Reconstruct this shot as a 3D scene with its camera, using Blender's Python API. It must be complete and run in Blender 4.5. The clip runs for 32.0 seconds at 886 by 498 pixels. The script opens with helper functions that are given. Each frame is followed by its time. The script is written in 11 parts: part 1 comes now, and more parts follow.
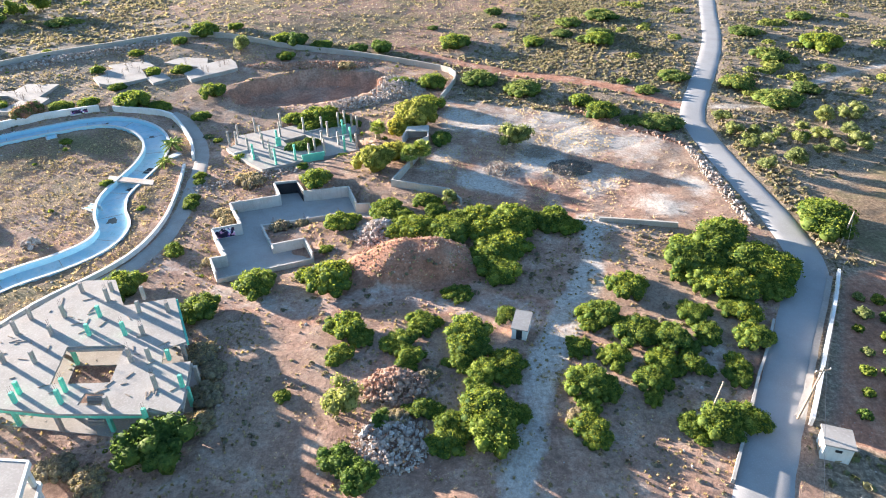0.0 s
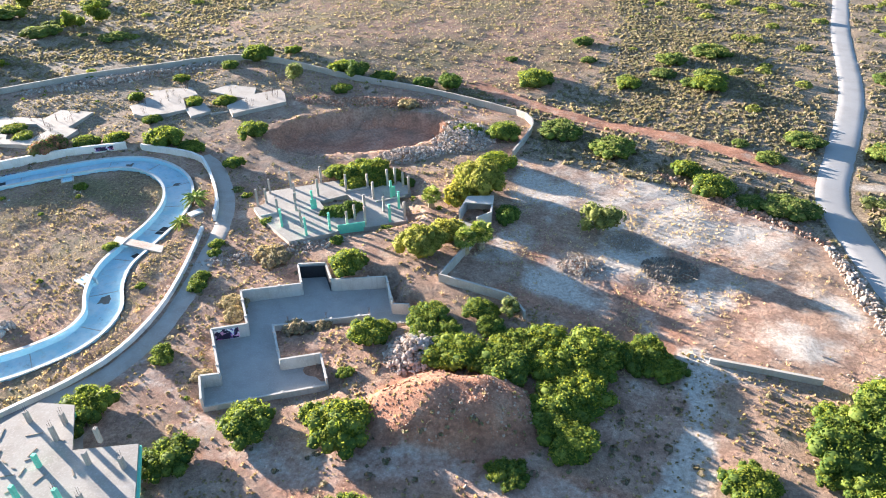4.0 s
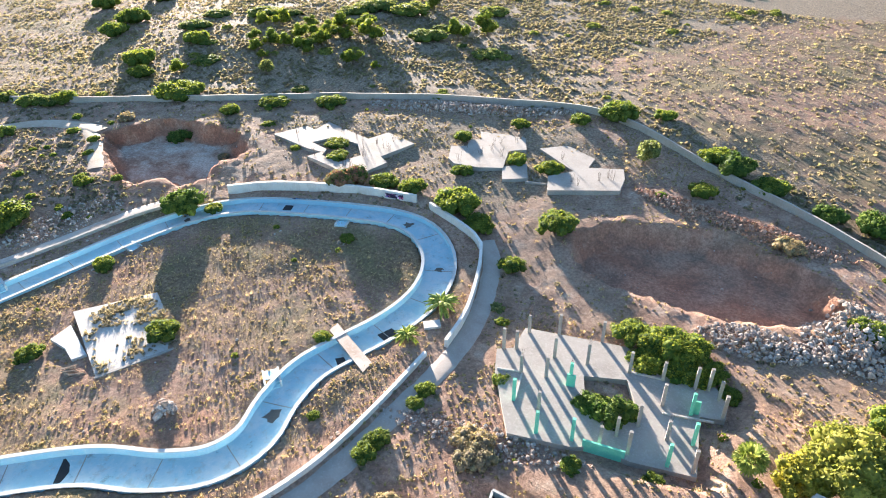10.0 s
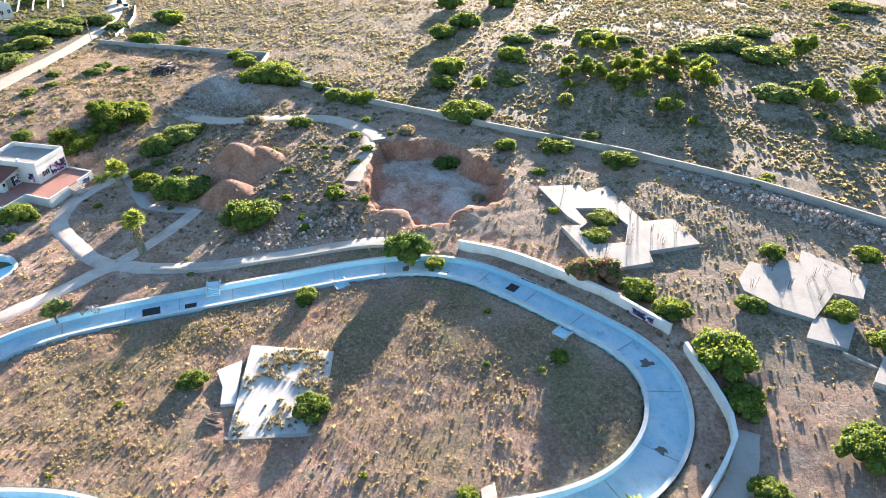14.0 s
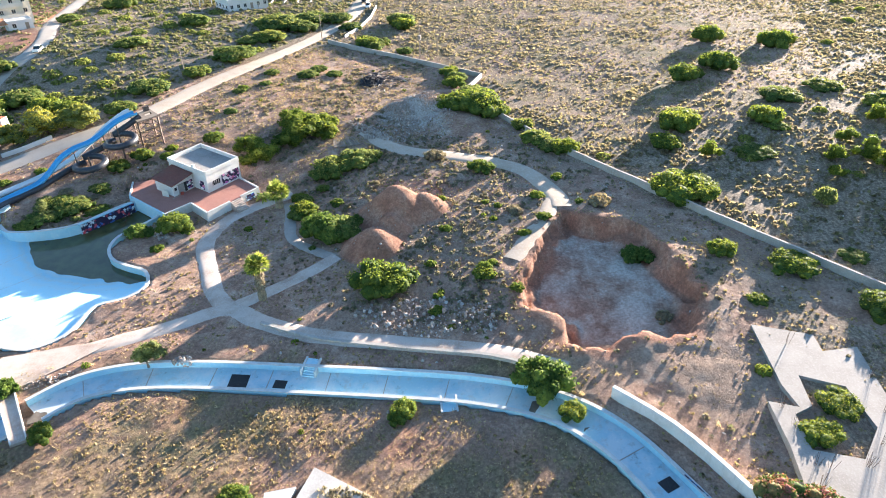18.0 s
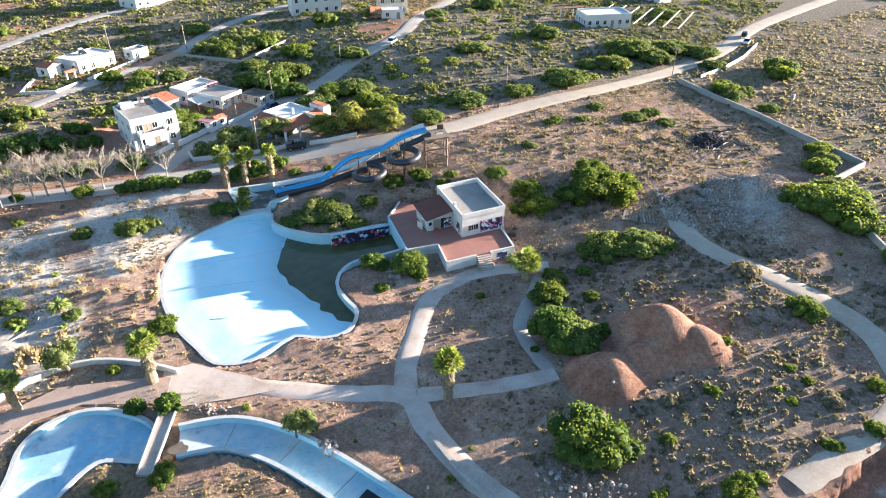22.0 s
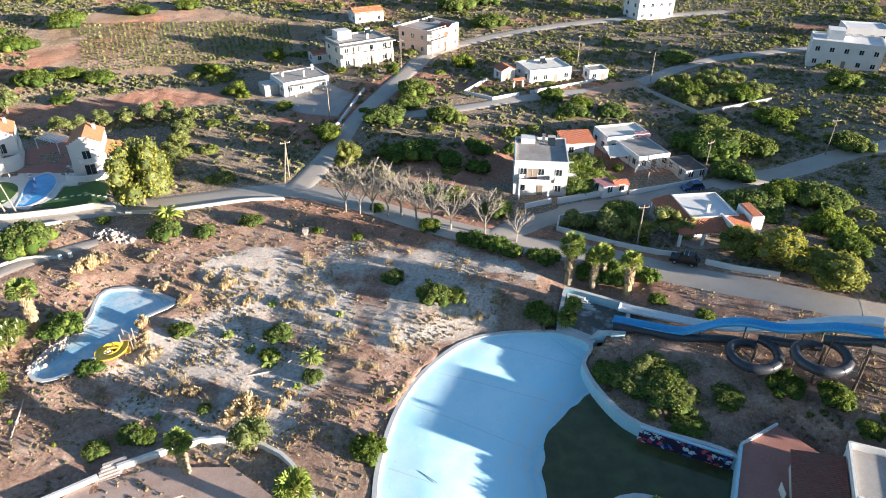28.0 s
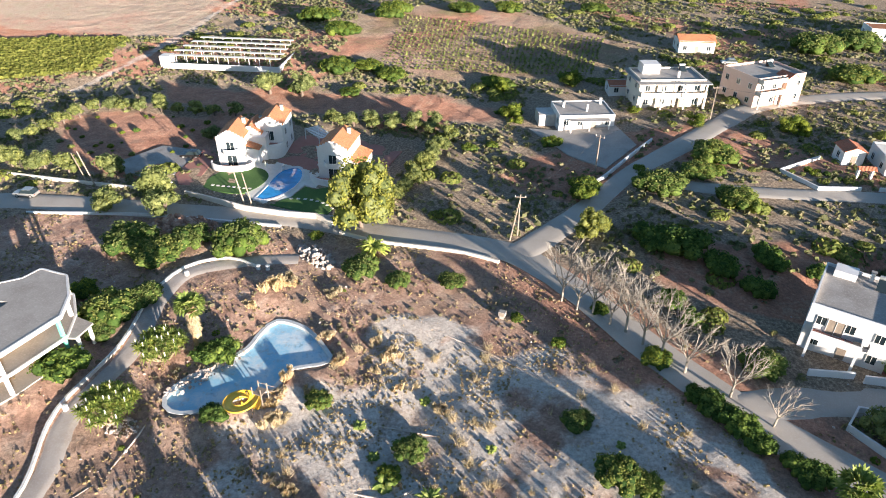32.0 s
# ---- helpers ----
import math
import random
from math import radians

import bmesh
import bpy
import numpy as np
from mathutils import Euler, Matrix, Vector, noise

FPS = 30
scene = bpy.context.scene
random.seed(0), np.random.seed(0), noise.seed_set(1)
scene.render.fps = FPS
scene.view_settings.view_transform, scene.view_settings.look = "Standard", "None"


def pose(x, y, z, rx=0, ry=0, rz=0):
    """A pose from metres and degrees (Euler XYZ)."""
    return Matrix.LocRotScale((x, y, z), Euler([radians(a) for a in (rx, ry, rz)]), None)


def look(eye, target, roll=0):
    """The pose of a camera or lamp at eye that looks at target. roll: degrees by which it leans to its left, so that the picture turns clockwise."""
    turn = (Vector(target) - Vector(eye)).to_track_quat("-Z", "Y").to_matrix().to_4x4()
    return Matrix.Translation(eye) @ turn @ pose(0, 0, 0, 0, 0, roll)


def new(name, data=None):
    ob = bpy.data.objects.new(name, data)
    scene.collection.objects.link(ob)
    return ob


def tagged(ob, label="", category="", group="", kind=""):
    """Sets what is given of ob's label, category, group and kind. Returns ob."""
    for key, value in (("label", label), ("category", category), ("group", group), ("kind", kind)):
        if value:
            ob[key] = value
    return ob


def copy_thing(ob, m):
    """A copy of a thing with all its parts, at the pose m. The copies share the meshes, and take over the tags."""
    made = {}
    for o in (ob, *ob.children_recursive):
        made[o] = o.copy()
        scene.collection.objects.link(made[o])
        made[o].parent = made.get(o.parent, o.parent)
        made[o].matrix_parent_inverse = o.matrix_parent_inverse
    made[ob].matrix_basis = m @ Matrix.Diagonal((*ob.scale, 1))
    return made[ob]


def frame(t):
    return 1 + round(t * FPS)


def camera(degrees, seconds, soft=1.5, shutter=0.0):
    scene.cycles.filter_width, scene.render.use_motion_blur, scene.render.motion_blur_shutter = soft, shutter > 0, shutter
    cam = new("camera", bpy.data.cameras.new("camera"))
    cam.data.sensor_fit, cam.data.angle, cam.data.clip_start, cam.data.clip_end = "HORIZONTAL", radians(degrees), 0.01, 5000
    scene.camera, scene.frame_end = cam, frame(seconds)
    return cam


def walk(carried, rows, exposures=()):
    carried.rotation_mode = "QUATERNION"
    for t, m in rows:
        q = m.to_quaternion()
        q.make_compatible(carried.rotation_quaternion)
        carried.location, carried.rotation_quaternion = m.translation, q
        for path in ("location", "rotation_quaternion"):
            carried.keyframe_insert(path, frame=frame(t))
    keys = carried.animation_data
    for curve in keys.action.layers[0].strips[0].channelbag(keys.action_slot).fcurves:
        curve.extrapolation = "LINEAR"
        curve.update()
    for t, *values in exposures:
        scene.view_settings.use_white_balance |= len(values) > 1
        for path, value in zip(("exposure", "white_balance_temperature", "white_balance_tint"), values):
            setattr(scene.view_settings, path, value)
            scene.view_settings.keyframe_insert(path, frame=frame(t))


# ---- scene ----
cam = camera(68.1, 32.0, 1.0)
METRES, EYE, TILT, LEAN, TURN = 226.0, 55.2, 0.0, 0.0, 0.0
ROWS = [
    (0.0, 0.0, 0.0, 0.0, -0.41, -33.7, 0.62),
    (0.5, 0.0007, 0.0148, -0.0, -0.38, -33.69, 0.63),
    (1.0, 0.0014, 0.0297, 0.0001, -0.36, -33.69, 0.64),
    (1.5, 0.0021, 0.0449, -0.0002, -0.34, -33.66, 0.65),
    (2.0, 0.0028, 0.0603, -0.0004, -0.31, -33.64, 0.65),
    (2.5, 0.0035, 0.0758, -0.0004, 0.22, -33.63, 0.63),
    (3.0, 0.0039, 0.0913, -0.0005, 1.92, -33.61, 0.62),
    (3.5, 0.0047, 0.107, -0.0008, 4.32, -33.56, 0.63),
    (5.5, 0.0058, 0.1696, -0.0009, 14.29, -33.44, 0.75),
    (6.0, 0.0047, 0.1852, -0.0008, 16.3, -33.4, 0.72),
    (6.5, 0.0032, 0.2008, -0.0011, 19.17, -33.34, 0.69),
    (7.0, 0.0012, 0.2165, -0.0012, 22.54, -33.28, 0.67),
    (7.5, -0.001, 0.232, -0.0014, 25.92, -33.24, 0.66),
    (8.0, -0.0039, 0.2475, -0.0014, 29.34, -33.2, 0.66),
    (8.5, -0.0077, 0.2627, -0.0013, 32.71, -33.19, 0.66),
    (9.0, -0.0121, 0.2778, -0.0012, 36.13, -33.16, 0.67),
    (9.5, -0.0174, 0.2925, -0.0011, 39.54, -33.13, 0.66),
    (10.0, -0.023, 0.3073, -0.001, 43.04, -33.1, 0.69),
    (10.5, -0.0298, 0.3213, -0.0012, 46.54, -33.05, 0.67),
    (11.0, -0.037, 0.3352, -0.0011, 50.09, -33.0, 0.68),
    (11.5, -0.0449, 0.3486, -0.0013, 54.05, -32.92, 0.72),
    (12.0, -0.0539, 0.3612, -0.0013, 58.68, -32.84, 0.69),
    (12.5, -0.0633, 0.3735, -0.0013, 62.84, -32.75, 0.73),
    (13.0, -0.0737, 0.3851, -0.0015, 66.58, -32.65, 0.69),
    (13.5, -0.0844, 0.396, -0.0014, 70.13, -32.6, 0.73),
    (14.0, -0.096, 0.4061, -0.0014, 73.46, -32.52, 0.69),
    (14.5, -0.1082, 0.4157, -0.0012, 75.33, -32.5, 0.74),
    (16.5, -0.1617, 0.4464, -0.0001, 84.63, -32.45, 0.77),
    (17.0, -0.1761, 0.4524, 0.0004, 88.23, -32.45, 0.72),
    (17.5, -0.191, 0.4575, 0.0002, 91.96, -32.37, 0.64),
    (18.0, -0.206, 0.4623, 0.0006, 95.77, -32.35, 0.64),
    (18.5, -0.2212, 0.4662, 0.0008, 99.55, -32.31, 0.64),
    (19.0, -0.2369, 0.4691, 0.0007, 103.29, -32.26, 0.64),
    (19.5, -0.2526, 0.4712, 0.0008, 107.1, -32.2, 0.63),
    (20.0, -0.2683, 0.4719, 0.0006, 110.86, -32.12, 0.58),
    (20.5, -0.2842, 0.4722, 0.0008, 114.65, -32.07, 0.54),
    (21.0, -0.3001, 0.4711, 0.0006, 119.34, -32.01, 0.47),
    (21.5, -0.3158, 0.4694, 0.0005, 124.04, -31.95, 0.4),
    (22.0, -0.3314, 0.4664, 0.0003, 128.38, -31.9, 0.29),
    (22.5, -0.3468, 0.4629, 0.0003, 131.99, -31.87, 0.27),
    (23.0, -0.3605, 0.4579, 0.0006, 135.34, -31.87, 0.22),
    (23.5, -0.375, 0.452, 0.0009, 138.96, -31.88, 0.17),
    (24.0, -0.3889, 0.4449, 0.001, 142.66, -31.87, 0.09),
    (24.5, -0.4026, 0.4365, 0.0014, 146.3, -31.92, 0.09),
    (25.0, -0.4156, 0.4276, 0.0016, 149.94, -31.93, 0.06),
    (25.5, -0.4282, 0.4181, 0.0012, 153.66, -31.89, 0.04),
    (27.5, -0.4702, 0.3709, 0.0018, 169.1, -32.05, -0.21),
    (28.0, -0.4789, 0.3575, 0.002, 172.94, -32.13, -0.21),
    (28.5, -0.4865, 0.3436, 0.0021, 176.78, -32.17, -0.28),
    (29.0, -0.4932, 0.3295, 0.002, 180.44, -32.21, -0.32),
    (29.5, -0.4988, 0.3149, 0.0019, 183.7, -32.24, -0.35),
    (30.0, -0.5034, 0.3, 0.0021, 187.28, -32.31, -0.4),
    (30.5, -0.5073, 0.2846, 0.0022, 191.06, -32.37, -0.44),
    (31.0, -0.5103, 0.2693, 0.002, 194.83, -32.39, -0.48),
    (31.5, -0.5125, 0.2539, 0.002, 198.57, -32.42, -0.49),
    (32.0, -0.5136, 0.2383, 0.002, 202.3, -32.47, -0.51),
]
EXPO = [(0.0, 2.98, 5800, 11), (6.0, 2.98, 5900, 11), (10.0, 3.0, 5950, 11), (14.0, 3.1, 5950, 11), (18.0, 3.06, 5900, 11), (21.0, 2.86, 5850, 10), (25.0, 2.44, 5800, 10), (32.0, 2.08, 5800, 10)]
walk(cam, [(t, pose(0, 0, EYE, TILT, LEAN, TURN) @ pose(METRES * x, METRES * y, METRES * z, 90 + pitch, roll, yaw)) for t, x, y, z, yaw, pitch, roll in ROWS], EXPO)

# ---------------------------------------------------------------- sun and sky
SUN_DIR = Vector((-0.857, 0.515, 0.0)).normalized()
SUN_EL = radians(7.7)
sun_data = bpy.data.lights.new("sun", "SUN")
sun_data.energy, sun_data.angle, sun_data.color = 5.0, radians(0.6), (1.0, 0.82, 0.64)
sun = new("sun", sun_data)
sun.matrix_world = look(SUN_DIR * 300 + Vector((0, 0, 300 * math.tan(SUN_EL))), (0, 0, 0))
world = bpy.data.worlds.new("sky_world")
scene.world = world
world.use_nodes = True
wn = world.node_tree
sky = wn.nodes.new("ShaderNodeTexSky")
sky.sky_type, sky.sun_disc = "NISHITA", False
sky.sun_elevation, sky.sun_rotation = SUN_EL, math.atan2(SUN_DIR.x, SUN_DIR.y)
sky.air_density, sky.dust_density, sky.ozone_density = 1.0, 0.5, 2.2
bg = wn.nodes["Background"]
bg.inputs["Strength"].default_value = 0.062
wn.links.new(sky.outputs["Color"], bg.inputs["Color"])


# ---------------------------------------------------------------- materials
def node(nt, kind, **inputs):
    n = nt.nodes.new(kind)
    for k, v in inputs.items():
        n.inputs[k.replace("_", " ")].default_value = v
    return n


def ramp(nt, fac, stops):
    r = nt.nodes.new("ShaderNodeValToRGB")
    el = r.color_ramp.elements
    while len(el) < len(stops):
        el.new(0.5)
    for e, (p, c) in zip(el, stops):
        e.position, e.color = p, (*c, 1) if len(c) == 3 else c
    nt.links.new(fac, r.inputs[0])
    return r.outputs[0]


def mix(nt, fac, a, b, mode="MIX"):
    m = nt.nodes.new("ShaderNodeMix")
    m.data_type, m.blend_type = "RGBA", mode
    for sock, v in ((m.inputs[0], fac), (m.inputs[6], a), (m.inputs[7], b)):
        if isinstance(v, (int, float)):
            sock.default_value = v
        elif isinstance(v, tuple):
            sock.default_value = (*v, 1)
        else:
            nt.links.new(v, sock)
    return m.outputs[2]


def fnoise(nt, vec, scale, detail=5, rough=0.6):
    n = node(nt, "ShaderNodeTexNoise", Scale=scale, Detail=detail, Roughness=rough)
    nt.links.new(vec, n.inputs["Vector"])
    return n.outputs["Fac"]


def band(nt, fac, lo, hi):
    m = nt.nodes.new("ShaderNodeMapRange")
    m.inputs[1].default_value, m.inputs[2].default_value = lo, hi
    nt.links.new(fac, m.inputs[0])
    return m.outputs[0]


def base_mat(name, rough=0.8, metal=0.0, spec=0.3):
    m = bpy.data.materials.new(name)
    m.use_nodes = True
    nt = m.node_tree
    b = nt.nodes["Principled BSDF"]
    b.inputs["Roughness"].default_value, b.inputs["Metallic"].default_value = rough, metal
    b.inputs["Specular IOR Level"].default_value = spec
    g = nt.nodes.new("ShaderNodeNewGeometry")
    return m, nt, b, g.outputs["Position"], g


def bump(nt, b, height, strength, dist):
    n = node(nt, "ShaderNodeBump", Strength=strength, Distance=dist)
    nt.links.new(height, n.inputs["Height"])
    nt.links.new(n.outputs[0], b.inputs["Normal"])


def stained(name, col, dark, light, fine=6.0, coarse=0.35, rough=0.85, metal=0.0, amount=0.6, bumpy=0.3, vary=0.0, streaks=0.0, spec=0.3):
    """A weathered surface: base colour, darker stains at a coarse scale, lighter grain at a fine one."""
    m, nt, b, pos, g = base_mat(name, rough, metal, spec)
    big = fnoise(nt, pos, coarse, 6, 0.65)
    small = fnoise(nt, pos, fine, 4, 0.6)
    c = mix(nt, band(nt, big, 0.42, 0.68), col, dark)
    if amount < 1:
        c = mix(nt, amount, col, c)
    c = mix(nt, band(nt, small, 0.5, 0.85), c, light)
    if streaks:
        mp = node(nt, "ShaderNodeMapping", Scale=(3.0, 3.0, 0.25))
        nt.links.new(pos, mp.inputs[0])
        s = fnoise(nt, mp.outputs[0], 1.2, 5, 0.7)
        k = nt.nodes.new("ShaderNodeMath")
        k.operation = "MULTIPLY"
        k.inputs[1].default_value = streaks
        nt.links.new(band(nt, s, 0.52, 0.72), k.inputs[0])
        c = mix(nt, k.outputs[0], c, dark)
    if vary:
        o = nt.nodes.new("ShaderNodeObjectInfo")
        v = ramp(nt, o.outputs["Random"], [(0, (1 - vary,) * 3), (1, (1 + vary,) * 3)])
        c = mix(nt, 1.0, c, v, "MULTIPLY")
    nt.links.new(c, b.inputs["Base Color"])
    if bumpy:
        bump(nt, b, small, bumpy, 0.05)
    return m


def leaf_mat(name, cols, rough=0.8, sub=0.25):
    """Foliage: each leaf or clump takes its own tint, each plant its own shade."""
    m, nt, b, pos, g = base_mat(name, rough, 0, 0.12)
    r = g.outputs["Random Per Island"]
    c = ramp(nt, r, [(i / (len(cols) - 1), k) for i, k in enumerate(cols)])
    o = nt.nodes.new("ShaderNodeObjectInfo")
    v = ramp(nt, o.outputs["Random"], [(0, (0.72, 0.76, 0.78)), (0.5, (1, 1, 1)), (1, (1.22, 1.14, 0.9))])
    c = mix(nt, 1.0, c, v, "MULTIPLY")
    c = mix(nt, 1.0, c, ramp(nt, fnoise(nt, pos, 2.6, 4, 0.75), [(0.34, (0.62, 0.66, 0.68)), (0.5, (0.98, 0.99, 1.0)), (0.66, (1.3, 1.26, 1.12))]), "MULTIPLY")
    nt.links.new(c, b.inputs["Base Color"])
    t = nt.nodes.new("ShaderNodeBsdfTranslucent")
    nt.links.new(mix(nt, 1.0, c, (1.3, 1.28, 1.0), "MULTIPLY"), t.inputs["Color"])
    s = nt.nodes.new("ShaderNodeMixShader")
    s.inputs[0].default_value = sub
    nt.links.new(b.outputs[0], s.inputs[1])
    nt.links.new(t.outputs[0], s.inputs[2])
    nt.links.new(s.outputs[0], nt.nodes["Material Output"].inputs["Surface"])
    return m


def stone_mat(name, cols):
    """Broken stone: every stone has its own tint, with dust and lichen over it."""
    m, nt, b, pos, g = base_mat(name, 0.95, 0, 0.15)
    b.inputs["Diffuse Roughness"].default_value = 0.5
    c = ramp(nt, g.outputs["Random Per Island"], [(i / (len(cols) - 1), k) for i, k in enumerate(cols)])
    n = fnoise(nt, pos, 4.0, 4, 0.65)
    c = mix(nt, 1.0, c, ramp(nt, n, [(0.3, (0.6, 0.58, 0.55)), (0.55, (1, 1, 1)), (0.75, (1.2, 1.18, 1.15))]), "MULTIPLY")
    nt.links.new(c, b.inputs["Base Color"])
    bump(nt, b, n, 0.4, 0.05)
    return m


def ground_mat():
    m, nt, b, pos, g = base_mat("earth", 0.95, 0, 0.1)
    b.inputs["Diffuse Roughness"].default_value = 0.5
    z = nt.nodes.new("ShaderNodeVertexColor")
    z.layer_name = "zone"
    sep = nt.nodes.new("ShaderNodeSeparateColor")
    nt.links.new(z.outputs["Color"], sep.inputs[0])
    n1 = fnoise(nt, pos, 0.05, 6, 0.6)
    n2 = fnoise(nt, pos, 0.35, 8, 0.68)
    n3 = fnoise(nt, pos, 2.2, 6, 0.7)
    n4 = fnoise(nt, pos, 9.0, 4, 0.7)
    c = ramp(nt, n2, [(0.3, (0.25, 0.155, 0.115)), (0.45, (0.38, 0.235, 0.175)), (0.56, (0.49, 0.33, 0.25)), (0.68, (0.57, 0.45, 0.365))])
    c = mix(nt, band(nt, n1, 0.45, 0.62), c, mix(nt, 0.5, c, (0.33, 0.26, 0.19)))

    def jitter(sock, lo=0.28, hi=0.72, amount=1.5):
        a = nt.nodes.new("ShaderNodeMath")
        a.operation = "MULTIPLY_ADD"
        nt.links.new(n2, a.inputs[0])
        a.inputs[1].default_value = amount
        nt.links.new(sock, a.inputs[2])
        s = nt.nodes.new("ShaderNodeMath")
        s.operation = "SUBTRACT"
        nt.links.new(a.outputs[0], s.inputs[0])
        s.inputs[1].default_value = amount / 2
        return band(nt, s.outputs[0], lo, hi)

    red = ramp(nt, n2, [(0.3, (0.28, 0.125, 0.08)), (0.5, (0.44, 0.22, 0.145)), (0.7, (0.54, 0.335, 0.235))])
    c = mix(nt, jitter(sep.outputs[0]), c, red)
    scrub = ramp(nt, n3, [(0.3, (0.175, 0.14, 0.1)), (0.5, (0.3, 0.235, 0.17)), (0.62, (0.4, 0.32, 0.23)), (0.75, (0.46, 0.4, 0.3))])
    c = mix(nt, jitter(sep.outputs[2]), c, scrub)
    pale = ramp(nt, n3, [(0.3, (0.4, 0.345, 0.295)), (0.5, (0.53, 0.475, 0.415)), (0.7, (0.63, 0.585, 0.525))])
    paleness = jitter(sep.outputs[1], 0.3, 0.62, 0.8)
    c = mix(nt, paleness, c, pale)
    straw = ramp(nt, n3, [(0.3, (0.16, 0.115, 0.075)), (0.45, (0.25, 0.18, 0.12)), (0.6, (0.32, 0.24, 0.16)), (0.75, (0.43, 0.34, 0.24))])
    straw = mix(nt, 1.0, straw, ramp(nt, n2, [(0.32, (0.62, 0.6, 0.56)), (0.5, (0.95, 0.93, 0.9)), (0.66, (1.25, 1.2, 1.12))]), "MULTIPLY")
    straw = mix(nt, band(nt, fnoise(nt, pos, 0.09, 7, 0.7), 0.47, 0.58), straw, mix(nt, 0.6, straw, (0.2, 0.19, 0.09)))
    c = mix(nt, jitter(z.outputs["Alpha"]), c, straw)
    smooth_c = c
    c = mix(nt, 1.0, c, ramp(nt, n3, [(0.3, (0.62, 0.6, 0.57)), (0.46, (0.9, 0.9, 0.89)), (0.56, (1.12, 1.11, 1.09)), (0.72, (1.45, 1.42, 1.36))]), "MULTIPLY")
    c = mix(nt, band(nt, n4, 0.38, 0.66), mix(nt, 0.42, c, (0.12, 0.085, 0.06)), c)
    half = nt.nodes.new("ShaderNodeMath")
    half.operation = "MULTIPLY"
    half.inputs[1].default_value = 0.6
    nt.links.new(paleness, half.inputs[0])
    c = mix(nt, half.outputs[0], c, smooth_c)
    st = node(nt, "ShaderNodeTexVoronoi", Scale=1.7)
    nt.links.new(pos, st.inputs["Vector"])
    patch = nt.nodes.new("ShaderNodeMath")
    patch.operation = "MULTIPLY"
    nt.links.new(band(nt, st.outputs["Distance"], 0.15, 0.1), patch.inputs[0])
    nt.links.new(band(nt, fnoise(nt, pos, 0.12, 3, 0.6), 0.5, 0.62), patch.inputs[1])
    c = mix(nt, patch.outputs[0], c, mix(nt, 0.45, c, (0.5, 0.46, 0.4)))
    nt.links.new(c, b.inputs["Base Color"])
    h = nt.nodes.new("ShaderNodeMath")
    h.operation = "MULTIPLY_ADD"
    nt.links.new(n4, h.inputs[0])
    h.inputs[1].default_value = 0.35
    nt.links.new(n3, h.inputs[2])
    bump(nt, b, h.outputs[0], 0.8, 0.22)
    return m


def tile_mat(name, a, c2, angle=0.0):
    m, nt, b, pos, g = base_mat(name, 0.75, 0, 0.2)
    tc = nt.nodes.new("ShaderNodeTexCoord")
    w = node(nt, "ShaderNodeTexWave", Scale=1.35, Distortion=0.3)
    w.bands_direction = "X"
    nt.links.new(tc.outputs["UV"], w.inputs["Vector"])
    n = fnoise(nt, pos, 2.5, 5, 0.7)
    n2 = fnoise(nt, pos, 0.6, 4, 0.6)
    c = ramp(nt, n, [(0.3, a), (0.7, c2)])
    c = mix(nt, band(nt, n2, 0.5, 0.75), c, mix(nt, 0.5, c, (0.2, 0.15, 0.11)))
    c = mix(nt, band(nt, w.outputs["Fac"], 0.25, 0.0), c, mix(nt, 0.5, c, (0.1, 0.04, 0.02)))
    nt.links.new(c, b.inputs["Base Color"])
    bump(nt, b, w.outputs["Fac"], 0.8, 0.12)
    return m


def graffiti_mat(name, stops, base, scale=0.9, cover=0.5):
    """Sprayed shapes in bold colours with dark outlines on a painted wall."""
    m, nt, b, pos, g = base_mat(name, 0.6, 0, 0.3)
    tc = nt.nodes.new("ShaderNodeTexCoord")
    n = node(nt, "ShaderNodeTexNoise", Scale=scale, Detail=1.5, Distortion=1.6)
    nt.links.new(tc.outputs["UV"], n.inputs["Vector"])
    v = node(nt, "ShaderNodeTexVoronoi", Scale=scale * 1.4)
    v.feature = "F1"
    add = nt.nodes.new("ShaderNodeVectorMath")
    add.operation = "MULTIPLY_ADD"
    nt.links.new(n.outputs["Color"], add.inputs[0])
    add.inputs[1].default_value = (1.2, 1.2, 0)
    nt.links.new(tc.outputs["UV"], add.inputs[2])
    nt.links.new(add.outputs[0], v.inputs["Vector"])
    sepc = nt.nodes.new("ShaderNodeSeparateColor")
    nt.links.new(v.outputs["Color"], sepc.inputs[0])
    r = ramp(nt, sepc.outputs[0], [(i / len(stops), s) for i, s in enumerate(stops)])
    r.node.color_ramp.interpolation = "CONSTANT"
    c = mix(nt, band(nt, v.outputs["Distance"], 0.42, 0.5), r, (0.03, 0.02, 0.05))
    n2 = fnoise(nt, tc.outputs["UV"], scale * 0.7, 2, 0.5)
    c = mix(nt, band(nt, n2, cover, cover + 0.02), base, c)
    nt.links.new(c, b.inputs["Base Color"])
    return m


def water_mat(name, col, rough=0.06):
    m, nt, b, pos, g = base_mat(name, rough, 0, 0.5)
    n = fnoise(nt, pos, 0.5, 5, 0.6)
    c = mix(nt, band(nt, n, 0.35, 0.7), col, tuple(k * 1.7 for k in col))
    nt.links.new(c, b.inputs["Base Color"])
    bump(nt, b, fnoise(nt, pos, 2.5, 3, 0.5), 0.08, 0.02)
    return m


